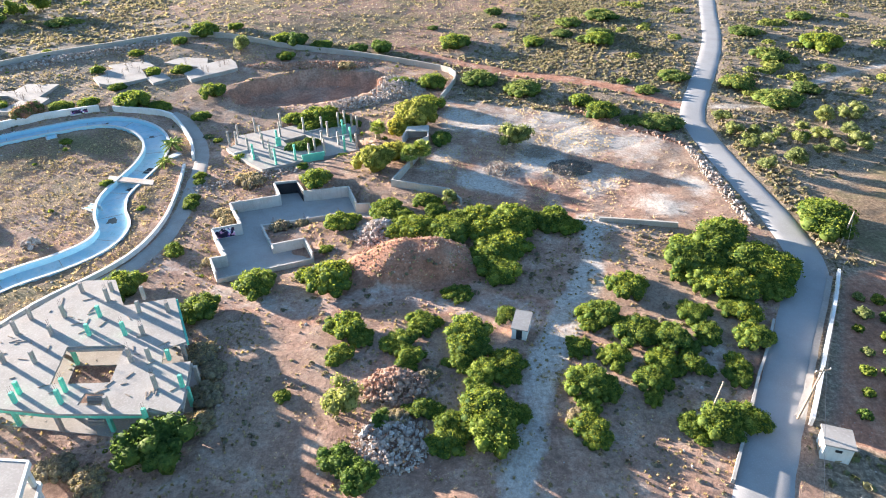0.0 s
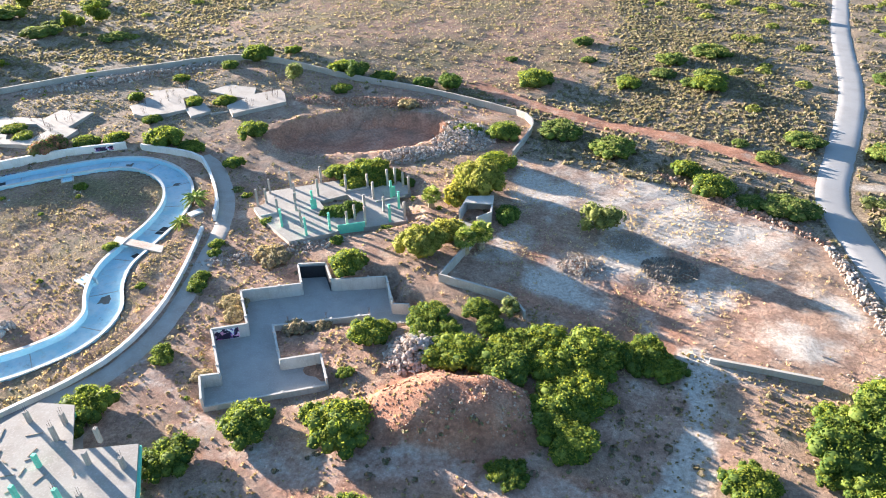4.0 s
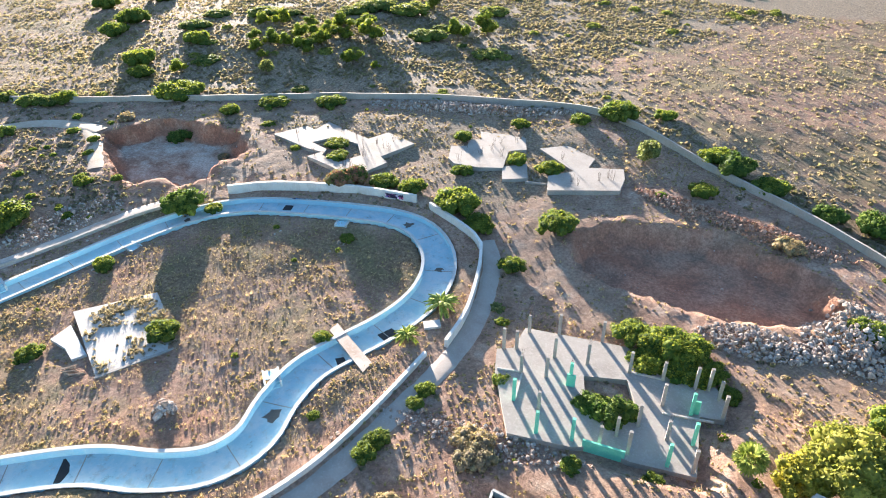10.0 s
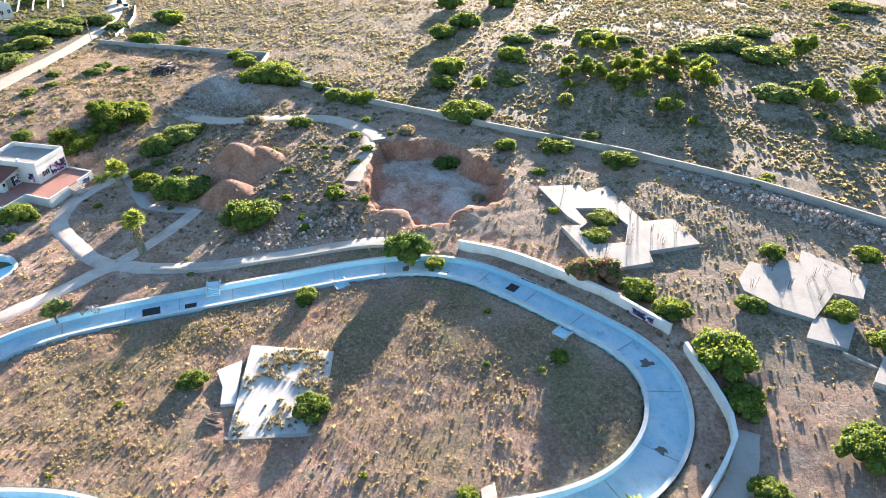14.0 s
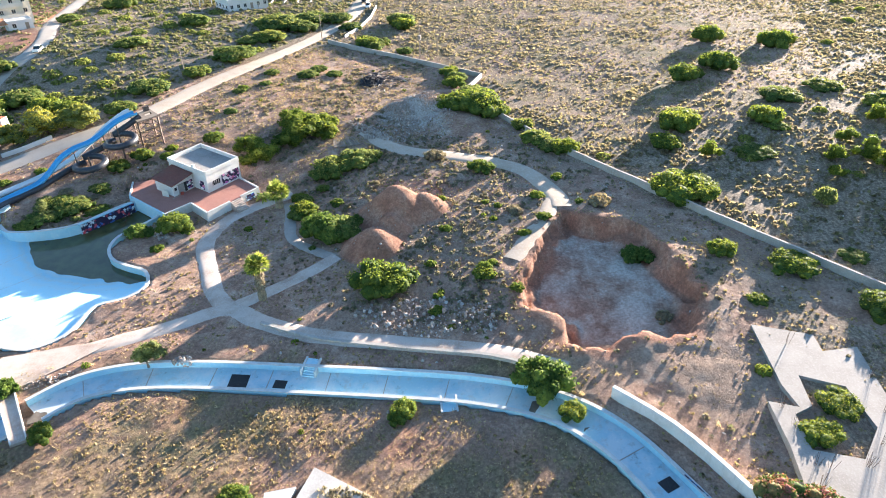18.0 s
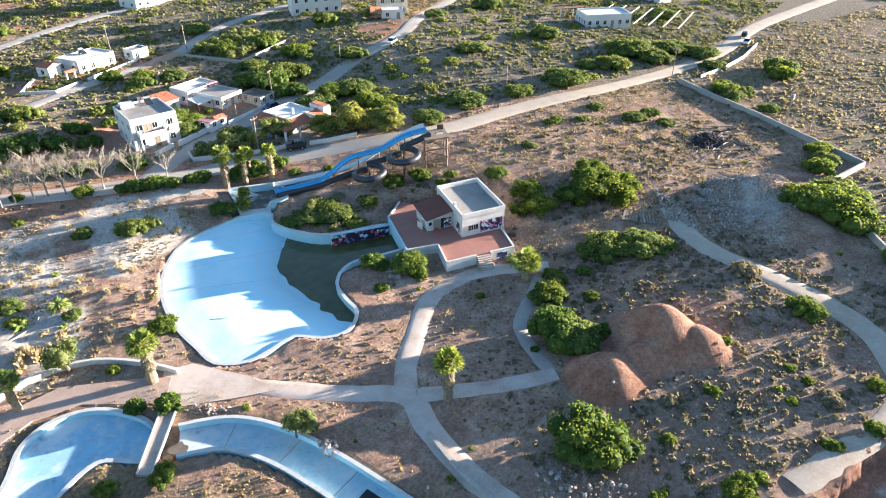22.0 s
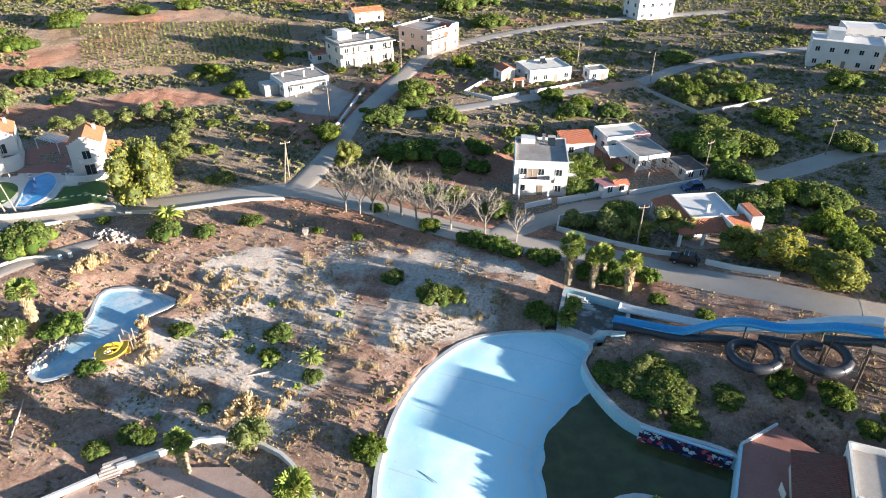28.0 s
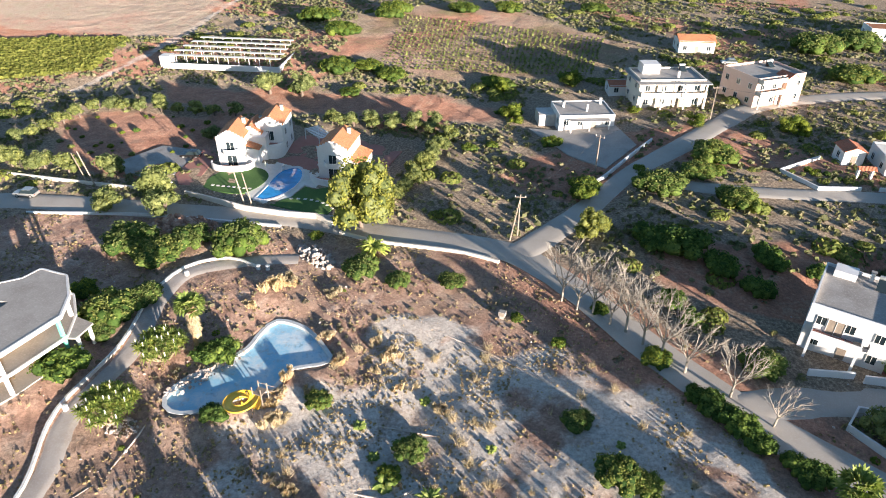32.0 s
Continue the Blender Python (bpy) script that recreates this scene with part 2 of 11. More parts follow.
def pool_mat():
    """Sun-bleached pool paint with dried tide lines round the deep end and peeled patches."""
    m, nt, b, pos, g = base_mat("big_pool_paint", 0.6, 0, 0.25)
    n1, n2, n3 = fnoise(nt, pos, 0.16, 6, 0.65), fnoise(nt, pos, 0.9, 6, 0.7), fnoise(nt, pos, 4.0, 4, 0.7)
    c = mix(nt, band(nt, n1, 0.4, 0.65), (0.6, 0.83, 0.89), (0.46, 0.77, 0.87))
    c = mix(nt, band(nt, n2, 0.57, 0.7), c, (0.68, 0.84, 0.88))
    sp = nt.nodes.new("ShaderNodeVectorMath")
    sp.operation = "DISTANCE"
    fl = node(nt, "ShaderNodeMapping", Scale=(1.0, 1.0, 0.0))
    nt.links.new(pos, fl.inputs[0])
    nt.links.new(fl.outputs[0], sp.inputs[0])
    sp.inputs[1].default_value = (-142, 40, 0)
    r = nt.nodes.new("ShaderNodeMath")
    r.operation = "MULTIPLY_ADD"
    nt.links.new(n1, r.inputs[0])
    r.inputs[1].default_value = 5.0
    nt.links.new(sp.outputs["Value"], r.inputs[2])
    tide = ramp(nt, band(nt, r.outputs[0], 14.0, 27.0), [(0.0, (0.2, 0.3, 0.28)), (0.16, (0.24, 0.4, 0.43)), (0.2, (0.42, 0.6, 0.66)), (0.28, (0.26, 0.47, 0.55)), (0.34, (0.45, 0.62, 0.68)), (0.4, (0.28, 0.5, 0.6)), (0.47, (0.46, 0.58, 0.6)), (0.53, (0.3, 0.55, 0.66)), (0.6, (0.47, 0.55, 0.54)), (0.66, (0.34, 0.6, 0.71)), (0.74, (0.52, 0.6, 0.6)), (0.8, (0.36, 0.63, 0.75))])
    c = mix(nt, band(nt, r.outputs[0], 26.0, 20.5), c, mix(nt, band(nt, n2, 0.44, 0.75), tide, (0.36, 0.58, 0.68)))
    c = mix(nt, band(nt, n3, 0.62, 0.75), c, (0.4, 0.42, 0.4))
    nt.links.new(c, b.inputs["Base Color"])
    return m


def worn_pool_mat(name, pale, blue, grey):
    """Peeling pool paint: bleached coats, blue remains, bare render and dark silt streaks."""
    m, nt, b, pos, g = base_mat(name, 0.7, 0, 0.2)
    n1, n2, n3 = fnoise(nt, pos, 0.25, 7, 0.7), fnoise(nt, pos, 0.9, 7, 0.72), fnoise(nt, pos, 3.5, 5, 0.7)
    c = mix(nt, band(nt, n1, 0.42, 0.56), pale, blue)
    c = mix(nt, band(nt, n2, 0.54, 0.63), c, mix(nt, 0.6, c, grey))
    c = mix(nt, band(nt, n3, 0.58, 0.7), c, mix(nt, 0.5, c, (0.72, 0.74, 0.74)))
    silt = fnoise(nt, pos, 0.5, 8, 0.75)
    c = mix(nt, band(nt, silt, 0.6, 0.68), c, mix(nt, 0.65, c, (0.2, 0.17, 0.14)))
    nt.links.new(c, b.inputs["Base Color"])
    bump(nt, b, n3, 0.15, 0.03)
    return m


def glass_mat():
    m, nt, b, pos, g = base_mat("window_glass", 0.05, 0, 0.6)
    b.inputs["Base Color"].default_value = (0.02, 0.03, 0.035, 1)
    return m


MAT = {
    "earth": ground_mat(),
    "asphalt": stained("asphalt", (0.31, 0.305, 0.3), (0.23, 0.22, 0.21), (0.37, 0.365, 0.36), 8, 0.18, 0.85, bumpy=0.15),
    "dusty_asphalt": stained("dusty_asphalt", (0.4, 0.36, 0.31), (0.31, 0.27, 0.22), (0.47, 0.43, 0.38), 7, 0.2, 0.9, bumpy=0.15),
    "red_path": stained("reddish_paving", (0.44, 0.325, 0.265), (0.33, 0.22, 0.17), (0.52, 0.42, 0.36), 5, 0.25, 0.9, amount=0.9),
    "dirt_road": stained("dirt_road", (0.46, 0.39, 0.31), (0.36, 0.27, 0.19), (0.56, 0.5, 0.42), 3, 0.3, 0.95),
    "concrete_path": stained("concrete_path", (0.52, 0.445, 0.385), (0.34, 0.25, 0.19), (0.6, 0.54, 0.48), 5, 0.22, 0.9, amount=0.9),
    "path_dark": stained("path_dark", (0.38, 0.34, 0.3), (0.28, 0.23, 0.19), (0.45, 0.41, 0.37), 5, 0.4, 0.9),
    "red_paving": stained("red_paving", (0.36, 0.17, 0.13), (0.28, 0.13, 0.1), (0.42, 0.23, 0.18), 5, 0.5, 0.8),
    "slab": stained("slab_concrete", (0.34, 0.315, 0.285), (0.22, 0.195, 0.17), (0.43, 0.4, 0.365), 4, 0.3, 0.9, streaks=0.3),
    "ruin": stained("ruin_concrete", (0.5, 0.475, 0.44), (0.32, 0.29, 0.25), (0.6, 0.58, 0.55), 5, 0.5, 0.9, streaks=0.5),
    "ruin_floor": stained("ruin_floor", (0.36, 0.34, 0.315), (0.26, 0.24, 0.22), (0.43, 0.41, 0.39), 5, 0.4, 0.9),
    "tar": stained("tarred_wall", (0.025, 0.025, 0.03), (0.015, 0.015, 0.018), (0.05, 0.05, 0.055), 4, 0.5, 0.8),
    "wall": stained("boundary_wall", (0.4, 0.37, 0.33), (0.27, 0.24, 0.2), (0.5, 0.47, 0.43), 4, 0.35, 0.9, streaks=0.4),
    "white": stained("white_paint", (0.66, 0.65, 0.62), (0.46, 0.42, 0.37), (0.73, 0.72, 0.69), 4, 0.4, 0.7, amount=0.55, streaks=0.45, bumpy=0.1),
    "clean_white": stained("house_white", (0.64, 0.63, 0.615), (0.54, 0.51, 0.47), (0.69, 0.68, 0.67), 3, 0.3, 0.7, amount=0.5, streaks=0.15, bumpy=0.05),
    "cream": stained("cream_render", (0.64, 0.585, 0.5), (0.53, 0.47, 0.38), (0.7, 0.65, 0.57), 3, 0.3, 0.75, amount=0.5, streaks=0.12, bumpy=0.05),
    "ochre": stained("ochre_render", (0.6, 0.44, 0.24), (0.5, 0.35, 0.19), (0.66, 0.52, 0.32), 3, 0.4, 0.8, amount=0.6, streaks=0.2),
    "pink_render": stained("pink_render", (0.66, 0.49, 0.4), (0.56, 0.4, 0.32), (0.72, 0.56, 0.47), 3, 0.3, 0.75, amount=0.5, bumpy=0.05),
    "roof_grey": stained("flat_roof", (0.33, 0.31, 0.285), (0.22, 0.2, 0.18), (0.42, 0.4, 0.37), 4, 0.22, 0.9, amount=0.95),
    "mint": stained("mint_paint", (0.16, 0.56, 0.4), (0.12, 0.42, 0.31), (0.3, 0.64, 0.5), 4, 0.5, 0.75, amount=0.5, streaks=0.2, bumpy=0.1),
    "pool_floor": worn_pool_mat("faded_pool_paint", (0.54, 0.6, 0.62), (0.36, 0.53, 0.6), (0.4, 0.41, 0.4)),
    "pool_blue": stained("blue_pool_paint", (0.36, 0.6, 0.69), (0.5, 0.62, 0.66), (0.62, 0.71, 0.74), 3, 0.5, 0.65, streaks=0.4, bumpy=0.1),
    "pool_rim": stained("pool_rim", (0.52, 0.53, 0.52), (0.36, 0.35, 0.32), (0.62, 0.63, 0.62), 4, 0.6, 0.8, bumpy=0.2),
    "big_pool": pool_mat(),
    "silt": stained("silted_basin", (0.16, 0.15, 0.13), (0.09, 0.085, 0.075), (0.6, 0.63, 0.63), 0.8, 0.5, 0.8),
    "kid_pool": worn_pool_mat("kid_pool_paint", (0.58, 0.64, 0.66), (0.3, 0.52, 0.65), (0.36, 0.38, 0.38)),
    "mud": stained("dried_mud", (0.14, 0.12, 0.1), (0.08, 0.07, 0.06), (0.2, 0.18, 0.15), 4, 0.6, 0.8),
    "murk": water_mat("murky_water", (0.05, 0.052, 0.018), 0.12),
    "villa_water": water_mat("villa_pool_water", (0.03, 0.2, 0.42), 0.03),
    "slide_blue": stained("slide_blue", (0.07, 0.36, 0.66), (0.1, 0.3, 0.52), (0.2, 0.5, 0.75), 4, 0.5, 0.35, spec=0.5, bumpy=0.03),
    "slide_white": stained("slide_white", (0.7, 0.72, 0.72), (0.55, 0.56, 0.55), (0.78, 0.79, 0.79), 4, 0.5, 0.4, spec=0.5, bumpy=0.03),
    "tube": stained("tube_black", (0.035, 0.038, 0.048), (0.03, 0.03, 0.035), (0.09, 0.095, 0.11), 4, 0.5, 0.38, spec=0.5, bumpy=0.03),
    "yellow": stained("yellow_slide", (0.75, 0.46, 0.03), (0.6, 0.36, 0.03), (0.8, 0.55, 0.1), 4, 0.8, 0.4, spec=0.5, bumpy=0.03),
    "steel": stained("rusty_steel", (0.16, 0.12, 0.1), (0.1, 0.06, 0.045), (0.24, 0.2, 0.17), 6, 1.0, 0.7, 0.4),
    "rebar": stained("rebar_rust", (0.13, 0.085, 0.06), (0.09, 0.05, 0.035), (0.18, 0.12, 0.09), 8, 2.0, 0.85, 0.3),
    "wood": stained("weathered_wood", (0.27, 0.22, 0.17), (0.17, 0.13, 0.1), (0.36, 0.31, 0.25), 8, 1.0, 0.85, vary=0.2),
    "bark": stained("bark", (0.17, 0.13, 0.1), (0.1, 0.075, 0.055), (0.26, 0.21, 0.17), 8, 1.5, 0.95),
    "dead_wood": stained("dead_branches", (0.31, 0.27, 0.22), (0.22, 0.185, 0.15), (0.4, 0.36, 0.31), 8, 1.5, 0.95),
    "rock": stone_mat("limestone", [(0.3, 0.25, 0.21), (0.42, 0.36, 0.31), (0.54, 0.5, 0.46), (0.36, 0.26, 0.2), (0.48, 0.43, 0.39)]),
    "red_rock": stone_mat("red_rubble", [(0.3, 0.17, 0.12), (0.4, 0.25, 0.18), (0.5, 0.38, 0.3), (0.36, 0.2, 0.13), (0.46, 0.33, 0.25)]),
    "red_soil": stained("red_soil", (0.4, 0.25, 0.17), (0.31, 0.17, 0.1), (0.5, 0.35, 0.26), 2.5, 0.3, 0.97),
    "tiles_red": tile_mat("terracotta_tiles", (0.4, 0.13, 0.07), (0.52, 0.2, 0.11)),
    "tiles_dark": tile_mat("dark_roof_tiles", (0.2, 0.075, 0.06), (0.3, 0.12, 0.09)),
    "tiles_orange": tile_mat("orange_roof_tiles", (0.55, 0.21, 0.09), (0.66, 0.3, 0.15)),
    "purple_sheet": tile_mat("purple_roof_sheet", (0.2, 0.1, 0.13), (0.27, 0.15, 0.18)),
    "glass": glass_mat(),
    "dark": stained("dark_opening", (0.03, 0.03, 0.033), (0.02, 0.02, 0.02), (0.05, 0.05, 0.05), 4, 0.6, 0.8),
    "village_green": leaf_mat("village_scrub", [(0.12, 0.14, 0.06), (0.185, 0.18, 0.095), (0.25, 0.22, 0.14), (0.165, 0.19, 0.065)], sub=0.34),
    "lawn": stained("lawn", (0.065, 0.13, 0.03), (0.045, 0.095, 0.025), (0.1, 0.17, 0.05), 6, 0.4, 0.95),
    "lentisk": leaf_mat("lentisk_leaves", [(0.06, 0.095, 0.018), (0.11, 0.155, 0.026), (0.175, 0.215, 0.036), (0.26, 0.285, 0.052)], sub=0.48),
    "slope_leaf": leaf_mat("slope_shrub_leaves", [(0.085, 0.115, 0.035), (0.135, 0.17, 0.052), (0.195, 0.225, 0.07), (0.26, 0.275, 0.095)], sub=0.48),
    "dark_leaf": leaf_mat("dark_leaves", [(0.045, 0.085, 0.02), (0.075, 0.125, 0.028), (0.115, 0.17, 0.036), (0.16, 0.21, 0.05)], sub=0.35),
    "olive_leaf": leaf_mat("olive_leaves", [(0.1, 0.125, 0.045), (0.155, 0.185, 0.065), (0.22, 0.245, 0.09), (0.29, 0.31, 0.125)], sub=0.45),
    "yellow_leaf": leaf_mat("yellow_green_leaves", [(0.16, 0.175, 0.04), (0.23, 0.24, 0.05), (0.3, 0.3, 0.065), (0.37, 0.35, 0.09)], sub=0.45),
    "grey_leaf": leaf_mat("grey_scrub", [(0.19, 0.155, 0.105), (0.26, 0.215, 0.15), (0.33, 0.275, 0.19), (0.24, 0.22, 0.125)], sub=0.35),
    "phrygana": leaf_mat("phrygana", [(0.17, 0.15, 0.1), (0.235, 0.2, 0.14), (0.3, 0.25, 0.185), (0.185, 0.19, 0.09)], sub=0.4),
    "dry_grass": leaf_mat("dry_grass", [(0.37, 0.285, 0.175), (0.49, 0.39, 0.25), (0.6, 0.49, 0.33), (0.42, 0.335, 0.215)], sub=0.3),
    "straw_grass": leaf_mat("straw_grass", [(0.25, 0.19, 0.115), (0.33, 0.255, 0.16), (0.4, 0.32, 0.21), (0.26, 0.225, 0.12)], sub=0.32),
    "frond": leaf_mat("palm_fronds", [(0.12, 0.17, 0.04), (0.19, 0.25, 0.055), (0.28, 0.33, 0.08), (0.38, 0.38, 0.13)]),
    "dead_frond": leaf_mat("dead_fronds", [(0.22, 0.16, 0.1), (0.3, 0.23, 0.15), (0.38, 0.31, 0.21), (0.26, 0.2, 0.13)], sub=0.1),
    "oleander_pink": leaf_mat("flowering_oleander", [(0.05, 0.09, 0.025), (0.09, 0.13, 0.04), (0.32, 0.12, 0.13), (0.13, 0.16, 0.06)]),
    "graffiti": graffiti_mat("graffiti_purple", [(0.5, 0.1, 0.36), (0.62, 0.14, 0.26), (0.2, 0.13, 0.5), (0.75, 0.36, 0.52), (0.78, 0.74, 0.76), (0.7, 0.45, 0.6)], (0.8, 0.79, 0.76), 1.2, 0.42),
    "graffiti_red": graffiti_mat("graffiti_red_blue", [(0.5, 0.05, 0.07), (0.06, 0.14, 0.4), (0.55, 0.62, 0.66), (0.03, 0.03, 0.05), (0.6, 0.1, 0.12), (0.65, 0.68, 0.7)], (0.3, 0.58, 0.7), 1.1, 0.34),
    "graffiti_blue": graffiti_mat("graffiti_blue_letters", [(0.04, 0.06, 0.3), (0.6, 0.75, 0.8), (0.1, 0.3, 0.6), (0.02, 0.02, 0.04)], (0.3, 0.58, 0.7), 1.1, 0.42),
    "car_black": stained("black_car_paint", (0.012, 0.012, 0.014), (0.02, 0.019, 0.018), (0.03, 0.03, 0.03), 8, 1, 0.25, 0.2, spec=0.6, bumpy=0),
    "car_white": stained("white_car_paint", (0.75, 0.75, 0.75), (0.68, 0.67, 0.65), (0.8, 0.8, 0.8), 8, 1, 0.3, 0.1, spec=0.6, bumpy=0),
    "car_silver": stained("silver_car_paint", (0.42, 0.42, 0.4), (0.36, 0.35, 0.33), (0.5, 0.5, 0.49), 8, 1, 0.3, 0.5, spec=0.6, bumpy=0),
    "car_blue": stained("blue_car_paint", (0.03, 0.06, 0.2), (0.03, 0.05, 0.13), (0.06, 0.1, 0.27), 8, 1, 0.28, 0.3, spec=0.6, bumpy=0),
    "rubber": stained("rubber", (0.02, 0.02, 0.02), (0.015, 0.015, 0.015), (0.035, 0.035, 0.035), 8, 1, 0.9),
    "cloth": stained("canvas_cloth", (0.66, 0.63, 0.56), (0.5, 0.47, 0.4), (0.74, 0.71, 0.66), 4, 0.6, 0.9),
    "sign_red": stained("red_wood", (0.45, 0.08, 0.05), (0.35, 0.06, 0.04), (0.5, 0.14, 0.1), 6, 1, 0.7),
}


# ---------------------------------------------------------------- plan of the ground
ANCHORS = [(38.5, 81.4, 3.2), (33.6, 108.3, 2.4), (9, 78, 2.0), (-8, 105, 3.0), (-32, 88.8, -0.2), (-45, 112, 0), (4, 164, 2), (-63, 180, 5), (-100, 176, 3.2), (-120, 157, 2.5), (-85, 141, 1.8),
           (-62, 161, 2), (-64, 108, -0.2), (-95, 84, -1.4), (-149, 108, 1.2), (-29, 162, 2), (-175, 181, 5), (-222, 97, 0.5), (-152, 130, 2.5), (-180, 28, 3.0), (-183, -21, 2), (-214, -21, 7), (-142, -7, 1),
           (-127, -68, 3.8), (-135, 54, -2.0), (-85, 20, -1.6), (-84, -53, 1), (-64, -20, 0), (-9, -64, -0.5), (-14, -117, 3), (60, 165, 4), (-160, -98, 3)]


def rise(x, y):
    """The smooth lie of the land."""
    x, y = np.asarray(x, float), np.asarray(y, float)
    a, b = np.zeros(x.shape), np.zeros(x.shape)
    for u, v, z in ANCHORS:
        w = 1 / ((x - u) ** 2 + (y - v) ** 2 + 324.0) ** 2
        a, b = a + w * z, b + w
    return a / b


def T(x, y):
    return float(rise(x, y))


def spline(pts, step=1.0, closed=False):
    """Points along a smooth curve through pts (2D or 3D)."""
    p = [np.array(q, float) for q in pts]
    n = len(p)
    out = []
    for i in range(n if closed else n - 1):
        if closed:
            a, b, c, d = p[i - 1], p[i], p[(i + 1) % n], p[(i + 2) % n]
        else:
            a, b, c, d = p[max(i - 1, 0)], p[i], p[i + 1], p[min(i + 2, n - 1)]
        k = max(1, int(np.linalg.norm(c - b) / step))
        for j in range(k):
            s = j / k
            out.append(0.5 * ((2 * b) + (c - a) * s + (2 * a - 5 * b + 4 * c - d) * s * s + (3 * b - a - 3 * c + d) * s ** 3))
    if not closed:
        out.append(p[-1])
    return np.array(out)


def resample(pts, step):
    out = []
    for a, b in zip(pts[:-1], pts[1:]):
        a, b = np.array(a, float), np.array(b, float)
        k = max(1, int(np.linalg.norm(b - a) / step))
        out += [a + (b - a) * j / k for j in range(k)]
    return np.array(out + [np.array(pts[-1], float)])


def sd_poly(x, y, poly):
    """Signed distance to a polygon, negative inside."""
    d = np.full(x.shape, 1e9)
    inside = np.zeros(x.shape, bool)
    n = len(poly)
    for i in range(n):
        (ax, ay), (bx, by) = poly[i], poly[(i + 1) % n]
        ex, ey = bx - ax, by - ay
        t = np.clip(((x - ax) * ex + (y - ay) * ey) / (ex * ex + ey * ey + 1e-9), 0, 1)
        d = np.minimum(d, np.hypot(x - ax - t * ex, y - ay - t * ey))
        cross = ((ay > y) != (by > y)) & (x < (bx - ax) * (y - ay) / (by - ay + 1e-12) + ax)
        inside ^= cross
    return np.where(inside, -d, d)


def d_line(x, y, pts):
    d = np.full(x.shape, 1e9)
    for (ax, ay), (bx, by) in zip(pts[:-1], pts[1:]):
        ex, ey = bx - ax, by - ay
        t = np.clip(((x - ax) * ex + (y - ay) * ey) / (ex * ex + ey * ey + 1e-9), 0, 1)
        d = np.minimum(d, np.hypot(x - ax - t * ex, y - ay - t * ey))
    return d


def smooth(e0, e1, v):
    t = np.clip((v - e0) / (e1 - e0), 0, 1)
    return t * t * (3 - 2 * t)


def vnoise(x, y, s, seed=0):
    """Value noise on arrays, -1 to 1."""
    x, y = x / s + 37.7 * seed, y / s - 11.3 * seed
    i, j = np.floor(x), np.floor(y)
    u, v = x - i, y - j
    u, v = u * u * (3 - 2 * u), v * v * (3 - 2 * v)

    def h(a, b):
        k = np.sin(a * 127.1 + b * 311.7 + seed * 74.7) * 43758.5453
        return (k - np.floor(k)) * 2 - 1
    return (h(i, j) * (1 - u) + h(i + 1, j) * u) * (1 - v) + (h(i, j + 1) * (1 - u) + h(i + 1, j + 1) * u) * v


# roads and paths: middle line, width, material
ROAD_EAST = [(20, 20), (30, 38.6), (35, 47.3), (44, 62.4), (49.9, 73), (51, 84), (51, 94), (50.9, 118.7), (53.1, 131), (70.5, 171), (87, 222), (120, 320), (170, 520)]
ROAD_SOUTH = [(30, 6), (-8, -12), (-41.4, -21.8), (-56, -26.2), (-74, -28.2), (-88, -29.8), (-96, -29), (-106, -23.4), (-115, -16.2), (-124, -9.9), (-133, -4.8), (-143, -0.6), (-152, 5.2), (-161.5, 11.5), (-172, 19), (-182, 24), (-198, 28), (-214, 33.5), (-229, 38.5), (-255, 45), (-281, 48), (-320, 48), (-400, 60)]
ROAD_UP = [(-95, -29.5), (-97.5, -35), (-102, -46), (-107.5, -61), (-115.5, -78), (-122, -94), (-129, -108), (-150, -125), (-185, -140), (-240, -150)]
ROAD_LANE = [(-107, -60), (-112, -59.5), (-120, -58.8), (-132, -61.2), (-154, -68.7), (-176, -74.4), (-205, -92), (-250, -100)]
ROAD_HOUSES = [(-128, -8), (-133.5, -11.5), (-143, -15.2), (-160, -17.6), (-170, -19.8), (-181, -21.8), (-197, -24.8), (-211, -24.5), (-226, -29.5), (-250, -42), (-300, -60)]
TRACK_EAST = [(22.5, 86), (22.2, 82), (20.3, 73.3), (16, 63.9), (12, 55.9), (9.4, 49.1), (8.2, 43.2), (5, 34), (-2, 22)]
TRACK_MID = [(-44, 82), (-37, 77.5), (-28, 71), (-17, 68), (-6.4, 69), (4.7, 66), (15, 63)]
PATH_RIVER = [(-58.5, 135.5), (-54, 131.4), (-48.3, 121.4), (-45.6, 112.3), (-44.4, 103.7), (-43.4, 94.2), (-43.8, 86), (-46.4, 78.2), (-51, 73), (-57, 66), (-62, 56), (-63.5, 44), (-61.9, 29.8), (-57, 20.9), (-55.4, 9.6), (-51.5, 0.4), (-51.2, -6.9), (-57.5, -12.6), (-64, -16)]
PATH_WEST = [(-101.5, 40), (-104.5, 46), (-107.5, 51.5), (-112.8, 59.8), (-117, 66), (-114.5, 72), (-112.3, 80), (-111.6, 91), (-110.2, 104), (-107, 112.8)]
PATH_HOUSE = [(-117.5, 65.6), (-121, 62.5), (-127, 59), (-135, 55.2), (-142.4, 56), (-147.5, 59.5), (-152, 65)]
PATH_MOUND = [(-118, 67), (-122.6, 71.4), (-127, 75.5), (-131, 78.5)]
PATH_LOOP = [(-131, 78), (-133.7, 73.5), (-137, 69.5), (-141, 68), (-148.6, 65.6)]
TRACK_PIT = [(-178, 74), (-171.5, 79.5), (-168.2, 85.6), (-166.5, 92.9), (-164.2, 100.7), (-160.7, 107.2), (-154.0, 111.8), (-148.9, 113.9), (-146.2, 114.2)]
